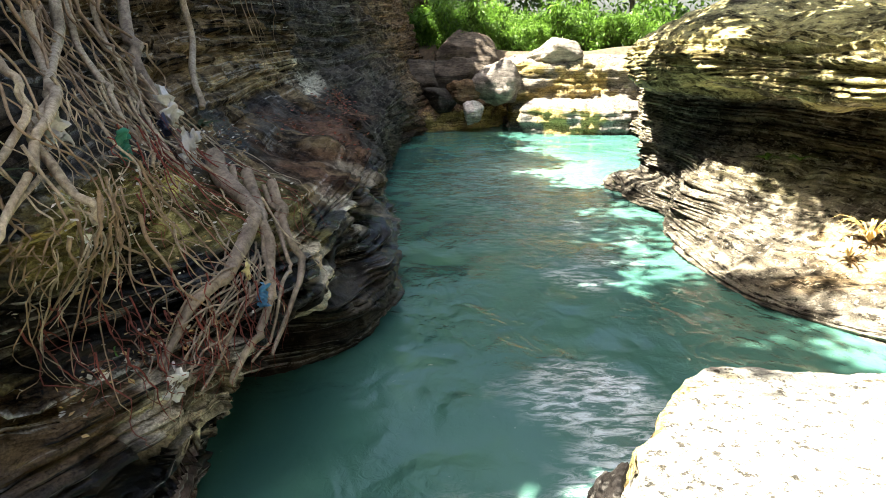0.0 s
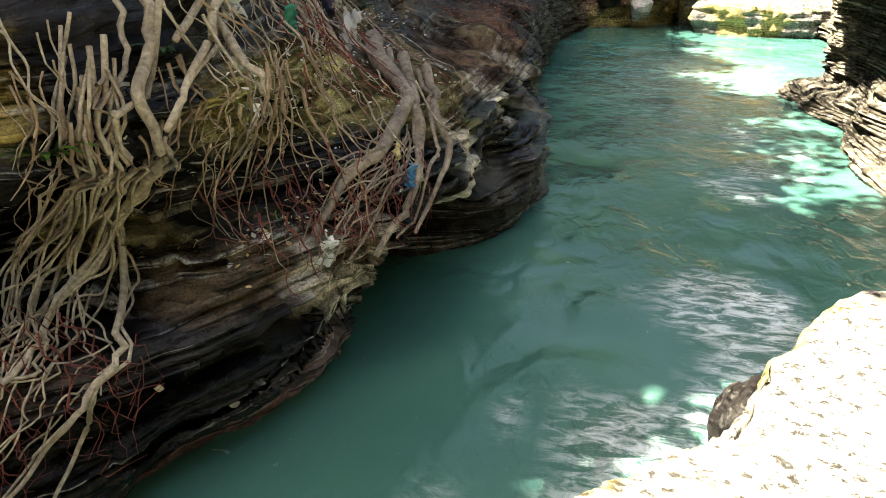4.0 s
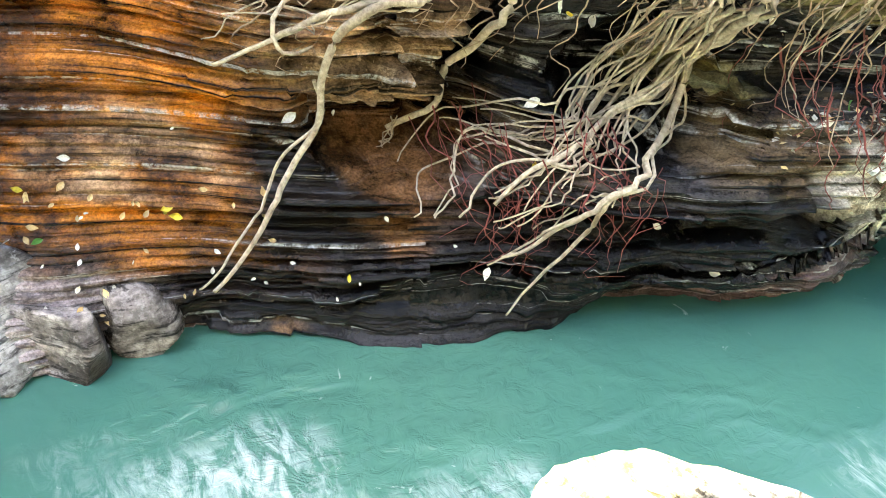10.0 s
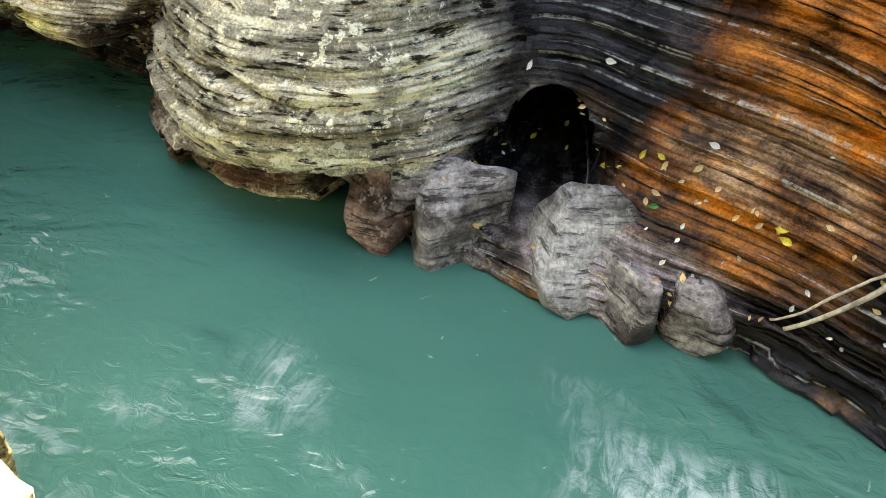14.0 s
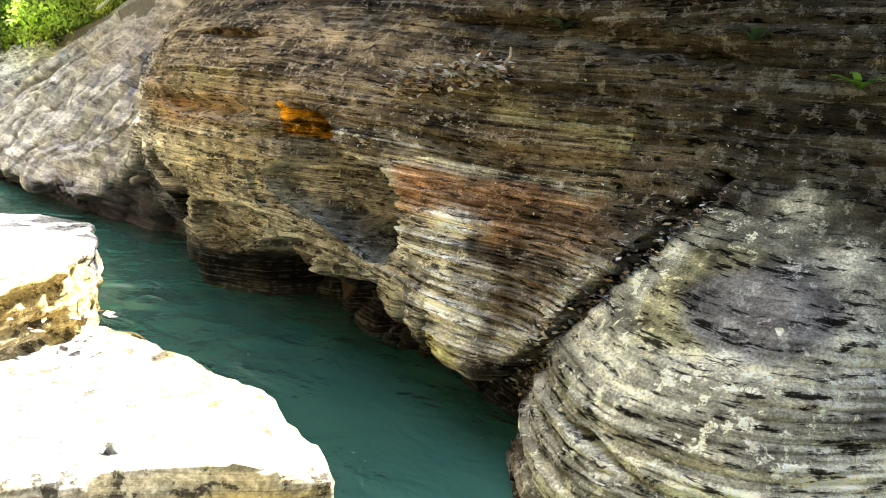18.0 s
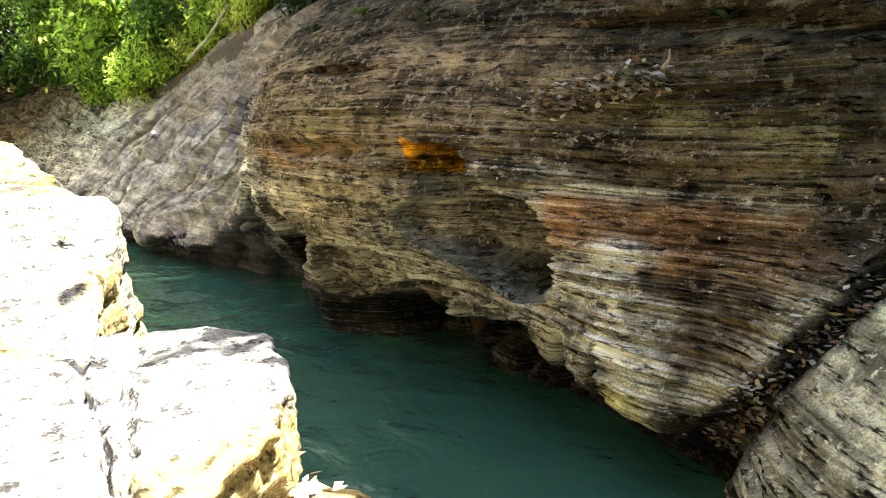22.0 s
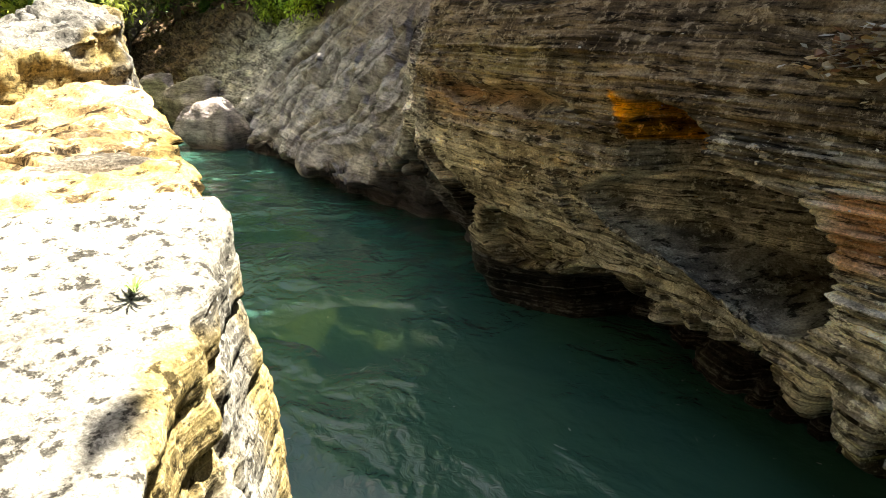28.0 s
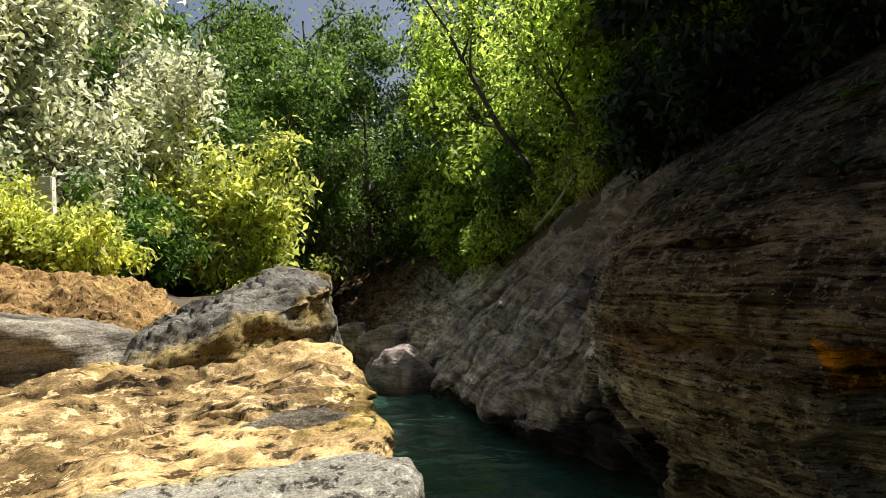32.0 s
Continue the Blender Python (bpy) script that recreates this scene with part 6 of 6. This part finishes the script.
FORK = [(8.43, 3.04), (8.0, 2.87), (7.7, 2.73), (7.3, 2.6), (6.86, 2.47), (6.49, 2.35), (6.01, 2.24), (5.74, 2.13), (5.5, 1.93), (5.3, 1.79)]
FORK_B = [(8.2, 2.9), (7.76, 2.65), (7.3, 2.54), (7.09, 2.35), (6.78, 2.15), (6.41, 1.93), (6.04, 1.68), (5.82, 1.39)]
FORK_C = [(8.1, 2.8), (7.73, 2.5), (7.42, 2.32), (7.32, 2.07), (6.95, 1.91), (6.57, 1.69), (6.19, 1.53)]
root_cluster("thick forked grey-brown roots clasping the rock", [
    ([(10.2, 4.9), (9.4, 4.1), (9.1, 3.68), (8.8, 3.25), (8.4, 3.04)], 0.07, 0.12, 0.10),
    (FORK, 0.11, 0.03, 0.10), (FORK_B, 0.075, 0.028, 0.11), (FORK_C, 0.06, 0.02, 0.1),
    (beside(FORK_B, -0.25, 0.02), 0.035, 0.012, 0.1), (beside(FORK_C, -0.18, 0.0), 0.03, 0.012, 0.1),
], DARKROOT, [(beside(FORK[4:], rr.uniform(-0.3, 0.25), rr.uniform(-0.25, 0.05)), 0.014, 0.005, rr.uniform(0.04, 0.2)) for _ in range(16)])
BUNDLE = [(5.2, 4.8), (4.7, 4.0), (4.38, 3.5), (4.05, 3.26), (4.07, 3.02), (4.12, 2.8), (4.3, 2.41), (4.3, 2.09), (4.08, 1.93), (3.72, 1.87), (3.39, 1.75), (3.12, 1.61), (2.91, 1.49), (2.67, 1.25)]
BUNDLE_B = [(4.4, 2.3), (4.4, 2.12), (4.2, 1.85), (3.88, 1.7), (3.49, 1.56), (3.25, 1.42), (3.08, 1.26), (2.97, 1.13), (2.78, 0.93), (2.65, 0.88)]
BUNDLE_C = [(3.3, 1.45), (3.24, 1.28), (3.21, 1.05), (3.01, 0.81), (2.88, 0.53), (2.73, 0.3)]
BUNDLE_D = [(4.07, 3.6), (3.9, 3.01), (4.1, 2.38), (3.9, 2.03), (3.64, 1.81), (3.29, 1.72)]
BUNDLE_E = [(4.76, 3.5), (4.3, 3.17), (4.12, 2.94), (4.3, 2.41), (4.2, 2.07), (3.79, 1.89)]
root_cluster("bundle of pale roots hanging over the dark rock", [
    (BUNDLE, 0.075, 0.025, 0.22), (BUNDLE_B, 0.055, 0.02, 0.25), (BUNDLE_C, 0.035, 0.012, 0.15), (BUNDLE_D, 0.035, 0.015, 0.16), (BUNDLE_E, 0.045, 0.02, 0.24),
    (beside(BUNDLE[1:], -0.16, -0.03), 0.04, 0.015, 0.2), (beside(BUNDLE, -0.3, -0.08), 0.035, 0.012, 0.18), (beside(BUNDLE_D, -0.12, 0.0), 0.03, 0.012, 0.15),
    (beside(BUNDLE_E, 0.1, 0.0), 0.03, 0.012, 0.2), (beside(BUNDLE_B, -0.12, -0.06), 0.025, 0.01, 0.2),
], ROOTBARK, [(beside(rr.choice([0, 1]) and BUNDLE[5:] or BUNDLE_D, rr.uniform(-0.5, 0.2), rr.uniform(-0.25, 0.12)), 0.018, 0.007, rr.uniform(0.05, 0.25)) for _ in range(26)], slim=0.68)
root_cluster("single crooked root hanging before a hollow", [([(3.3, 5.0), (3.1, 4.2), (2.85, 3.5), (2.78, 2.95), (2.79, 2.64), (2.79, 2.24), (2.66, 2.02), (2.63, 1.74), (2.46, 1.6), (2.32, 1.5)], 0.045, 0.022, 0.22)], ROOTBARK,
    [([(2.4, 1.58), (2.3, 1.45), (2.22, 1.4)], 0.01, 0.004, 0.2) for _ in range(4)])
LONG = [(2.6, 2.95), (2.3, 2.79), (2.21, 2.74), (1.97, 2.71), (1.77, 2.6), (1.67, 2.48), (1.62, 2.18), (1.62, 1.81), (1.42, 1.53), (1.25, 1.3), (1.07, 1.01), (0.86, 0.75), (0.7, 0.6)]
root_cluster("long pale root trailing down the wet rock", [
    (LONG, 0.055, 0.02, 0.16), (beside(LONG[6:], -0.08, -0.02), 0.02, 0.012, 0.14),
    ([(2.21, 2.75), (1.85, 2.69), (1.66, 2.62), (1.46, 2.49), (1.31, 2.36), (1.0, 2.25)], 0.04, 0.02, 0.1),
    ([(1.5, 2.72), (1.36, 2.6), (1.34, 2.43), (1.4, 2.36), (1.5, 2.34), (1.6, 2.38)], 0.022, 0.016, 0.1),
    ([(2.4, 2.9), (2.1, 2.85), (1.8, 2.84), (1.5, 2.82), (1.2, 2.75)], 0.03, 0.018, 0.12),
], ROOTBARK, [(beside([(2.3, 2.8), (2.0, 2.74), (1.7, 2.6), (1.5, 2.5)], rr.uniform(-0.4, 0.2), rr.uniform(-0.1, 0.2)), 0.012, 0.005, 0.1) for _ in range(8)], slim=0.75)
root_cluster("upright grey roots beside the mossy face", [
    ([(8.28, 4.75), (7.67, 4.3), (5.83, 3.92), (5.27, 3.76), (4.9, 3.5)], 0.06, 0.035, 0.2), ([(7.06, 4.6), (6.65, 4.06), (5.34, 3.75), (5.08, 3.5), (4.95, 3.1)], 0.055, 0.03, 0.15),
    ([(12.8, 5.2), (12.65, 4.4), (11.4, 3.77), (10.78, 3.39)], 0.06, 0.05, 0.1), ([(6.0, 5.2), (5.6, 4.5), (5.2, 3.9), (4.6, 3.5)], 0.05, 0.025, 0.2),
    ([(9.6, 5.2), (9.2, 4.4), (8.6, 3.8), (8.0, 3.3), (7.4, 3.0)], 0.04, 0.02, 0.15), ([(9.0, 5.0), (8.2, 4.2), (7.4, 3.6), (6.8, 3.2)], 0.05, 0.02, 0.15),
], ROOTBARK)


def curtain(label, n, y0, y1, top, hang, mat, thick, out, sway=0.12):
    """Thin roots that hang in front of the face."""
    strands = []
    for _ in range(n):
        y, z = rr.uniform(y0, y1), top + rr.uniform(-0.25, 0.3)
        down = hang * rr.uniform(0.4, 1.2)
        m = 6
        strands.append(([(y + sway * rr.normal() * (i / m) ** 0.7, z - down * i / m) for i in range(m + 1)], thick * rr.uniform(0.6, 1.5), thick * 0.3, out * rr.uniform(0.4, 1.3)))
    owner = tagged(new("hanging_roots"), label, "tree roots", group="roots over the bank")
    big = [s for s in strands if s[1] > thick * 1.1]
    for nodes, r0, r1, o in big:
        tubes_object("root_strand", [root_tube(nodes, r0, r1, o, 0.022, 6)], mat, owner)
    tagged(tubes_object("root_fibre", [root_tube(nodes, r0 * 0.8, r1, o, 0.028, 5) for nodes, r0, r1, o in strands if r0 <= thick * 1.1], mat, owner), "", kind="stuff")


curtain("thin brown roots hanging over the mossy ledge", 30, 4.3, 6.6, 3.1, 1.15, BROWNROOT, 0.013, 0.22)
curtain("thin brown roots hanging over the mossy ledge", 26, 3.0, 4.6, 3.2, 1.0, BROWNROOT, 0.011, 0.2)
curtain("dark red root fibres on the leafy shelf", 30, 4.5, 6.1, 2.3, 0.75, REDROOT, 0.008, 0.16)
curtain("dark red root fibres below the pale roots", 24, 2.4, 3.5, 1.7, 0.8, REDROOT, 0.007, 0.12)
curtain("tangle of roots below the cliff-top tree", 30, 5.0, 9.5, 4.9, 1.7, BROWNROOT, 0.020, 0.2, 0.2)
curtain("tangle of roots below the cliff-top tree", 22, 5.5, 9.0, 4.0, 1.3, ROOTBARK, 0.014, 0.2, 0.2)
curtain("long thin vines hanging down the dark cliff", 8, 9.5, 19, 5.6, 2.6, BROWNROOT, 0.012, 0.2, 0.05)
curtain("pale thin roots forking over the moss", 14, 4.4, 7.6, 3.0, 0.9, ROOTBARK, 0.009, 0.2, 0.1)
curtain("pale thin roots forking before the cliff", 14, 3.2, 6.2, 3.9, 1.1, ROOTBARK, 0.010, 0.22, 0.12)
curtain("reddish roots matted round the thick roots", 24, 6.0, 8.6, 3.3, 1.0, REDROOT, 0.007, 0.2, 0.14)
curtain("red root fibres among the fork", 40, 5.2, 6.6, 2.1, 0.6, REDROOT, 0.006, 0.2, 0.12)
curtain("red root fibres behind the bundle", 30, 2.6, 3.6, 1.45, 0.7, REDROOT, 0.006, 0.16, 0.1)
curtain("thin roots over the brown block", 14, 1.2, 3.0, 3.0, 0.6, BROWNROOT, 0.01, 0.1, 0.15)


# ---------------------------------------------------------------- fallen leaves, scraps and small plants
def leaf_sheet(size, slim, curl, seed):
    """A small curled leaf with a midrib fold, lying in the xy plane."""
    rnd = np.random.RandomState(seed)
    u = np.linspace(0, 1, 7)
    w = slim * np.sin(np.pi * u ** 0.8) * 0.5
    rows = []
    for k in (-1, -0.5, 0, 0.5, 1):
        rows.append(np.stack([(u - 0.5), k * w, curl * (np.abs(k) * 0.25 + (u - 0.5) ** 2) + 0.03 * rnd.normal(size=7)], 1))
    return np.array(rows) * size


def leaf_colors(name, color, vary=0.25):
    m, t, b = material(name)
    inf = node(t, "ShaderNodeObjectInfo").outputs["Random"]
    c = ramp(t, inf, (0.0, [v * (1 - vary) for v in color]), (1.0, [min(1, v * (1 + vary)) for v in color])).outputs[0]
    pos = node(t, "ShaderNodeNewGeometry").outputs["Position"]
    n = node(t, "ShaderNodeTexNoise", {"Vector": pos, "Scale": 60, "Detail": 4}).outputs[0]
    c = mix(t, "MULTIPLY", 0.5, c, ramp(t, n, (0.35, (0.6, 0.55, 0.5)), (0.6, (1.1, 1.1, 1.1))).outputs[0])
    t.links.new(c, b.inputs["Base Color"])
    b.inputs["Roughness"].default_value = 0.55
    return m


WHITELEAF, YLEAF, OLEAF, BLEAF, GLEAF = (leaf_colors(n, c) for n, c in (("bleached_leaf", (0.72, 0.7, 0.62)), ("yellow_leaf", (0.75, 0.6, 0.04)), ("tan_leaf", (0.62, 0.45, 0.2)), ("brown_leaf", (0.2, 0.1, 0.05)), ("fresh_leaf", (0.1, 0.32, 0.05))))
SHEETS = {}


def fallen_leaf(label, mat, y, z, size, x=None, flat=False):
    key = (mat.name, len(SHEETS) % 3)
    g = leaf_sheet(1.0, 0.55, 0.5, 3 + len(SHEETS) % 5)
    ob = grid_object("fallen_leaf", g, mat)
    SHEETS[ob.name] = key
    xx = face_x(y, z) + 0.02 if x is None else x
    tilt = Euler((rr.uniform(-0.4, 0.4), 0 if flat else 1.1 + rr.uniform(-0.4, 0.4), rr.uniform(0, 6.28) if flat else rr.uniform(-0.6, 0.6)))
    spin = Euler((0, 0, rr.uniform(0, 6.28)))
    ob.matrix_basis = Matrix.Translation((xx, y, z)) @ tilt.to_matrix().to_4x4() @ spin.to_matrix().to_4x4() @ Matrix.Scale(size, 4)
    return tagged(ob, label, "leaf", group="fallen leaves")


for y, z in ((4.34, 0.59), (5.0, 1.86), (5.19, 1.92), (3.48, 2.48), (3.21, 2.61), (4.19, 3.25), (2.22, 2.63), (1.47, 1.77), (2.67, 0.58), (-1.58, 1.47), (-0.9, 1.63), (0.01, 1.42), (-2.9, 2.5), (4.9, 3.0), (5.05, 2.95), (5.6, 2.75), (4.6, 2.6), (3.9, 1.0), (3.1, 1.9)):
    fallen_leaf("bleached pale leaf stuck to the rock", WHITELEAF, y, z, rr.uniform(0.08, 0.15))
for y, z in ((1.6, 0.7), (0.62, 1.03), (0.58, 1.1), (-1.61, 0.75), (-0.77, 0.91), (-0.35, 1.21), (0.55, 1.07), (0.06, 0.26), (0.24, 0.35), (-0.6, 0.8), (-1.07, 0.75), (-0.49, 1.2), (-1.87, 0.86), (-1.5, 0.5), (3.0, 1.5), (3.3, 2.55)):
    fallen_leaf("yellow leaf stuck to the wet rock", YLEAF, y, z, rr.uniform(0.06, 0.11))
for _ in range(44):
    fallen_leaf("tan leaf on the orange rock", OLEAF, rr.uniform(-1.9, 1.2), rr.uniform(0.25, 1.3), rr.uniform(0.04, 0.09))
for _ in range(24):
    fallen_leaf("pale scrap of leaf on the wet rock", WHITELEAF, rr.uniform(-1.8, 2.6), rr.uniform(0.3, 1.7), rr.uniform(0.03, 0.07))
for y, z in ((-0.33, 0.91), (5.2, 1.98), (-1.0, 0.95)):
    fallen_leaf("fresh green leaf on the rock", GLEAF, y, z, 0.09)


def litter(name, label, mats, spots, size, seed):
    """Leaf litter: many small leaves in a drift."""
    rnd = np.random.RandomState(seed)
    per = {m: [] for m in mats}
    for p in spots:
        per[mats[rnd.randint(len(mats))]].append(p)
    for m, c in per.items():
        if c:
            v = leaves_round(rnd, c, 1, 0.01, size, 0.5, 0.0)
            v[..., 2] = v[..., 2].mean(1, keepdims=True) + (v[..., 2] - v[..., 2].mean(1, keepdims=True)) * 0.45
            tagged(quads_object(name, v, m), label, "leaf litter", kind="stuff")


def on_face(n, y0, z0, y1, z1, wide, out=0.03):
    k = rr.uniform(0, 1, n)
    y, z = y0 + (y1 - y0) * k + rr.normal(size=n) * wide, z0 + (z1 - z0) * k + rr.normal(size=n) * wide * 0.5
    return [(face_x(a, b) + out, a, b) for a, b in zip(y, z)]


litter("leaf_litter", "dry tan leaves lodged in the crack", [OLEAF, WHITELEAF, BLEAF, WHITELEAF], on_face(600, -5.9, 0.7, -4.1, 3.3, 0.09, 0.06), 0.1, 1)
litter("leaf_litter", "dry pale leaves on a narrow ledge", [WHITELEAF, OLEAF, WHITELEAF, BLEAF], on_face(560, -8.1, 4.12, -6.75, 4.38, 0.13, 0.12), 0.15, 2)
litter("leaf_litter", "fallen leaves on the shelf under the roots", [BLEAF, OLEAF, WHITELEAF], on_face(260, 4.5, 1.8, 6.0, 2.0, 0.14), 0.08, 3)
litter("leaf_litter", "dead leaves over the mossy ledge", [BLEAF, BLEAF, OLEAF, WHITELEAF], on_face(420, 4.5, 3.2, 12.0, 2.9, 0.28), 0.09, 4)
litter("leaf_litter", "red-brown leaves on the far ledge", [leaf_colors("red_leaf", (0.32, 0.08, 0.04)), BLEAF], on_face(500, 13, 2.6, 22, 2.8, 0.25), 0.11, 5)
litter("leaf_litter", "specks of leaf on the cliff", [WHITELEAF, OLEAF], on_face(700, -13, 3.0, -4, 3.3, 1.0, 0.04), 0.06, 6)
litter("leaf_litter", "pale leaf scraps scattered among the roots", [WHITELEAF, OLEAF, WHITELEAF], on_face(240, 4.0, 2.6, 9.0, 2.9, 0.45, 0.08), 0.07, 9)
litter("leaf_litter", "dead leaves round the hollow", [YLEAF, OLEAF, WHITELEAF], on_face(60, -1.9, 0.6, -0.6, 1.0, 0.2), 0.07, 7)
litter("leaf_litter", "dry leaves and twigs on the broken slab", [BLEAF, OLEAF], [(rr.uniform(-1.6, -0.5), rr.uniform(-5.0, -4.5), 2.72 + rr.uniform(0, 0.05)) for _ in range(90)], 0.08, 8)


def crumple(name, label, x, y, z, size, color, seed, category, rough=0.4):
    """A crumpled, torn sheet of thin plastic."""
    m = plain(name + "_film", color, rough, 0.15, 30.0, 0.1)
    u, v = np.meshgrid(np.linspace(-0.5, 0.5, 18), np.linspace(-0.5, 0.5, 18), indexing="ij")
    n = [fbm(u * 4 + k * 9, v * 4, 0 * u + seed, 4, seed + k) for k in range(3)]
    edge = 1 + 0.5 * vnoise(np.arctan2(u, v) * 3, 0 * u, 0 * u, seed)
    p = np.stack([n[0] * 0.3 + 0.15, u * edge * 0.6 + n[1] * 0.15, v * edge + n[2] * 0.15], -1) * size + (x, y, z)
    ob = grid_object(name, p, m)
    ob.modifiers.new("thickness", "SOLIDIFY").thickness = 0.002
    return tagged(ob, label, category)


crumple("plastic_bag", "torn white plastic bag caught on the rock", face_x(5.3, 1.65) + 0.08, 5.3, 1.65, 0.26, (0.82, 0.82, 0.8), 3, "plastic bag")
crumple("plastic_bag", "shredded white plastic hanging in the roots", face_x(8.6, 3.5) + 0.25, 8.6, 3.55, 0.42, (0.75, 0.75, 0.73), 5, "plastic bag")
crumple("plastic_scrap", "grey plastic shreds among the roots", face_x(8.0, 3.15) + 0.2, 8.0, 3.15, 0.4, (0.55, 0.55, 0.55), 8, "plastic scrap")
crumple("plastic_scrap", "dark blue plastic scrap among the roots", face_x(8.3, 3.35) + 0.2, 8.3, 3.38, 0.22, (0.03, 0.04, 0.09), 9, "plastic scrap")
crumple("plastic_scrap", "blue plastic scrap under the roots", face_x(6.29, 2.05) + 0.12, 6.29, 2.05, 0.2, (0.06, 0.22, 0.42), 11, "plastic scrap")
crumple("plastic_scrap", "yellowed plastic wrapper among the roots", face_x(6.4, 2.25) + 0.14, 6.4, 2.27, 0.16, (0.7, 0.62, 0.3), 12, "plastic scrap")
crumple("plastic_scrap", "green plastic scrap tangled in roots", face_x(6.5, 3.45) + 0.15, 6.5, 3.45, 0.22, (0.02, 0.2, 0.13), 13, "plastic scrap")
crumple("plastic_bag", "grey-white plastic bag lying behind roots", face_x(5.6, 3.65) + 0.1, 5.6, 3.7, 0.28, (0.6, 0.6, 0.57), 14, "plastic bag")


def fronds(label, x, y, z, n, length, width, mat, seed, rise=0.8, name="plant"):
    """A tuft of arching blades from one root."""
    rnd = np.random.RandomState(seed)
    root = tagged(new(name), label, "plant", group="small plants")
    root.location = (x, y, z)
    quads = []
    for _ in range(n):
        ang, ln = rnd.uniform(0, 6.28), length * rnd.uniform(0.5, 1.2)
        d, side = np.array((math.cos(ang), math.sin(ang), 0)), np.array((-math.sin(ang), math.cos(ang), 0))
        prev, pw = np.zeros(3), width * 0.4
        for k in (0.25, 0.5, 0.75, 1.0):
            q = d * ln * k * 0.8 + np.array((0, 0, rise * ln * (k - 0.75 * k * k)))
            w = width * math.sin(math.pi * min(0.97, 0.15 + 0.85 * k))
            quads.append([prev - side * pw, prev + side * pw, q + side * w, q - side * w])
            prev, pw = q, w
    tagged(quads_object("foliage", np.array(quads), mat, root), kind="stuff")
    return root


fronds("small green plant on the rock face", 7.6, 13.2, 3.55, 16, 0.5, 0.06, BRIGHT, 1)
fronds("small green fern in a rock crevice", 6.9, 15.2, 1.95, 22, 0.45, 0.03, GREEN, 2)
fronds("small dark fern on the shaded rock", 7.1, 14.2, 2.1, 18, 0.35, 0.03, GREEN, 3)
fronds("dry golden grass tuft in the sun", 7.6, 12.3, 0.95, 40, 0.75, 0.02, leaf_colors("dry_grass", (0.6, 0.42, 0.14)), 4, 1.6)
fronds("dry golden grass tuft in the sun", 7.1, 12.0, 0.75, 18, 0.5, 0.02, leaf_colors("straw_grass", (0.62, 0.46, 0.2)), 5, 1.6)
GRASS = leaf_colors("slab_grass", (0.22, 0.36, 0.07))
fronds("small grass tuft on the slab", -1.35, -7.6, 3.28, 22, 0.12, 0.005, GRASS, 6, 1.2)
fronds("broad-leaved plant on the dark slope", -9.0, -15.5, 7.2, 9, 1.2, 0.16, DEEP, 8, 1.2)
for k, (y, z) in enumerate(((-4.2, 4.8), (-5.4, 5.2), (-6.4, 4.9), (-3.2, 4.4), (-7.6, 5.6), (-9.2, 5.7), (-10.8, 5.4), (-12.6, 5.6), (-14.2, 5.5), (-5.0, 6.0), (-8.4, 6.4), (-11.4, 6.3), (4.6, 3.4), (3.6, 2.9), (9.6, 3.2))):
    fronds("small fern growing on the cliff", face_x(y, z), y, z, 16, 0.42, 0.035, GREEN if k % 2 else DEEP, 20 + k)

twig_x = face_x(-6.8, 4.4)
twig = tubes_object("twig", [tube(np.array([(twig_x, -6.8, 4.36), (twig_x + 0.07, -6.75, 4.45), (twig_x + 0.1, -6.66, 4.53), (twig_x + 0.16, -6.62, 4.62)]), np.array([0.026, 0.022, 0.017, 0.009]), 6)], ROOTBARK)
tagged(twig, "pale broken twig standing in dry leaves", "twig")
# a bare stick on the grey slope, and a low concrete wall on the bank
stick = tubes_object("stick", [tube(np.array([(-9.3, -26.6, 5.9), (-9.5, -25.2, 6.5), (-9.6, -23.8, 7.3)]), np.array([0.05, 0.045, 0.03]), 7)], bark_material("bleached_wood", (0.35, 0.3, 0.24), (0.6, 0.55, 0.45)))
tagged(stick, "bleached bare stick leaning on the rock slope", "stick")


def block(name, x0, x1, y0, y1, z0, z1, mat, parent=None, bevel=0.03):
    bm = bmesh.new()
    bmesh.ops.create_cube(bm, size=1, matrix=Matrix.Translation(((x0 + x1) / 2, (y0 + y1) / 2, (z0 + z1) / 2)) @ Matrix.Diagonal((x1 - x0, y1 - y0, z1 - z0, 1)))
    bmesh.ops.bevel(bm, geom=bm.edges[:], offset=bevel, segments=2, affect="EDGES")
    me = bpy.data.meshes.new(name)
    bm.to_mesh(me)
    bm.free()
    me.materials.append(mat)
    ob = new(name, me)
    if parent is not None:
        ob.parent = parent
    return ob


CONCRETE = plain("weathered_concrete", (0.75, 0.72, 0.64), 0.9, 0.35, 5.0, 0.4)
hut = tagged(new("concrete_wall"), "weathered pale concrete wall on the bank", "wall")
block("wall_panel", 6.4, 10.5, -30.3, -30.0, 5.2, 8.2, CONCRETE, hut)
block("coping", 6.3, 10.6, -30.36, -29.94, 8.2, 8.36, CONCRETE, hut)
block("corner_post", 6.1, 6.5, -30.4, -29.9, 5.0, 8.5, CONCRETE, hut)
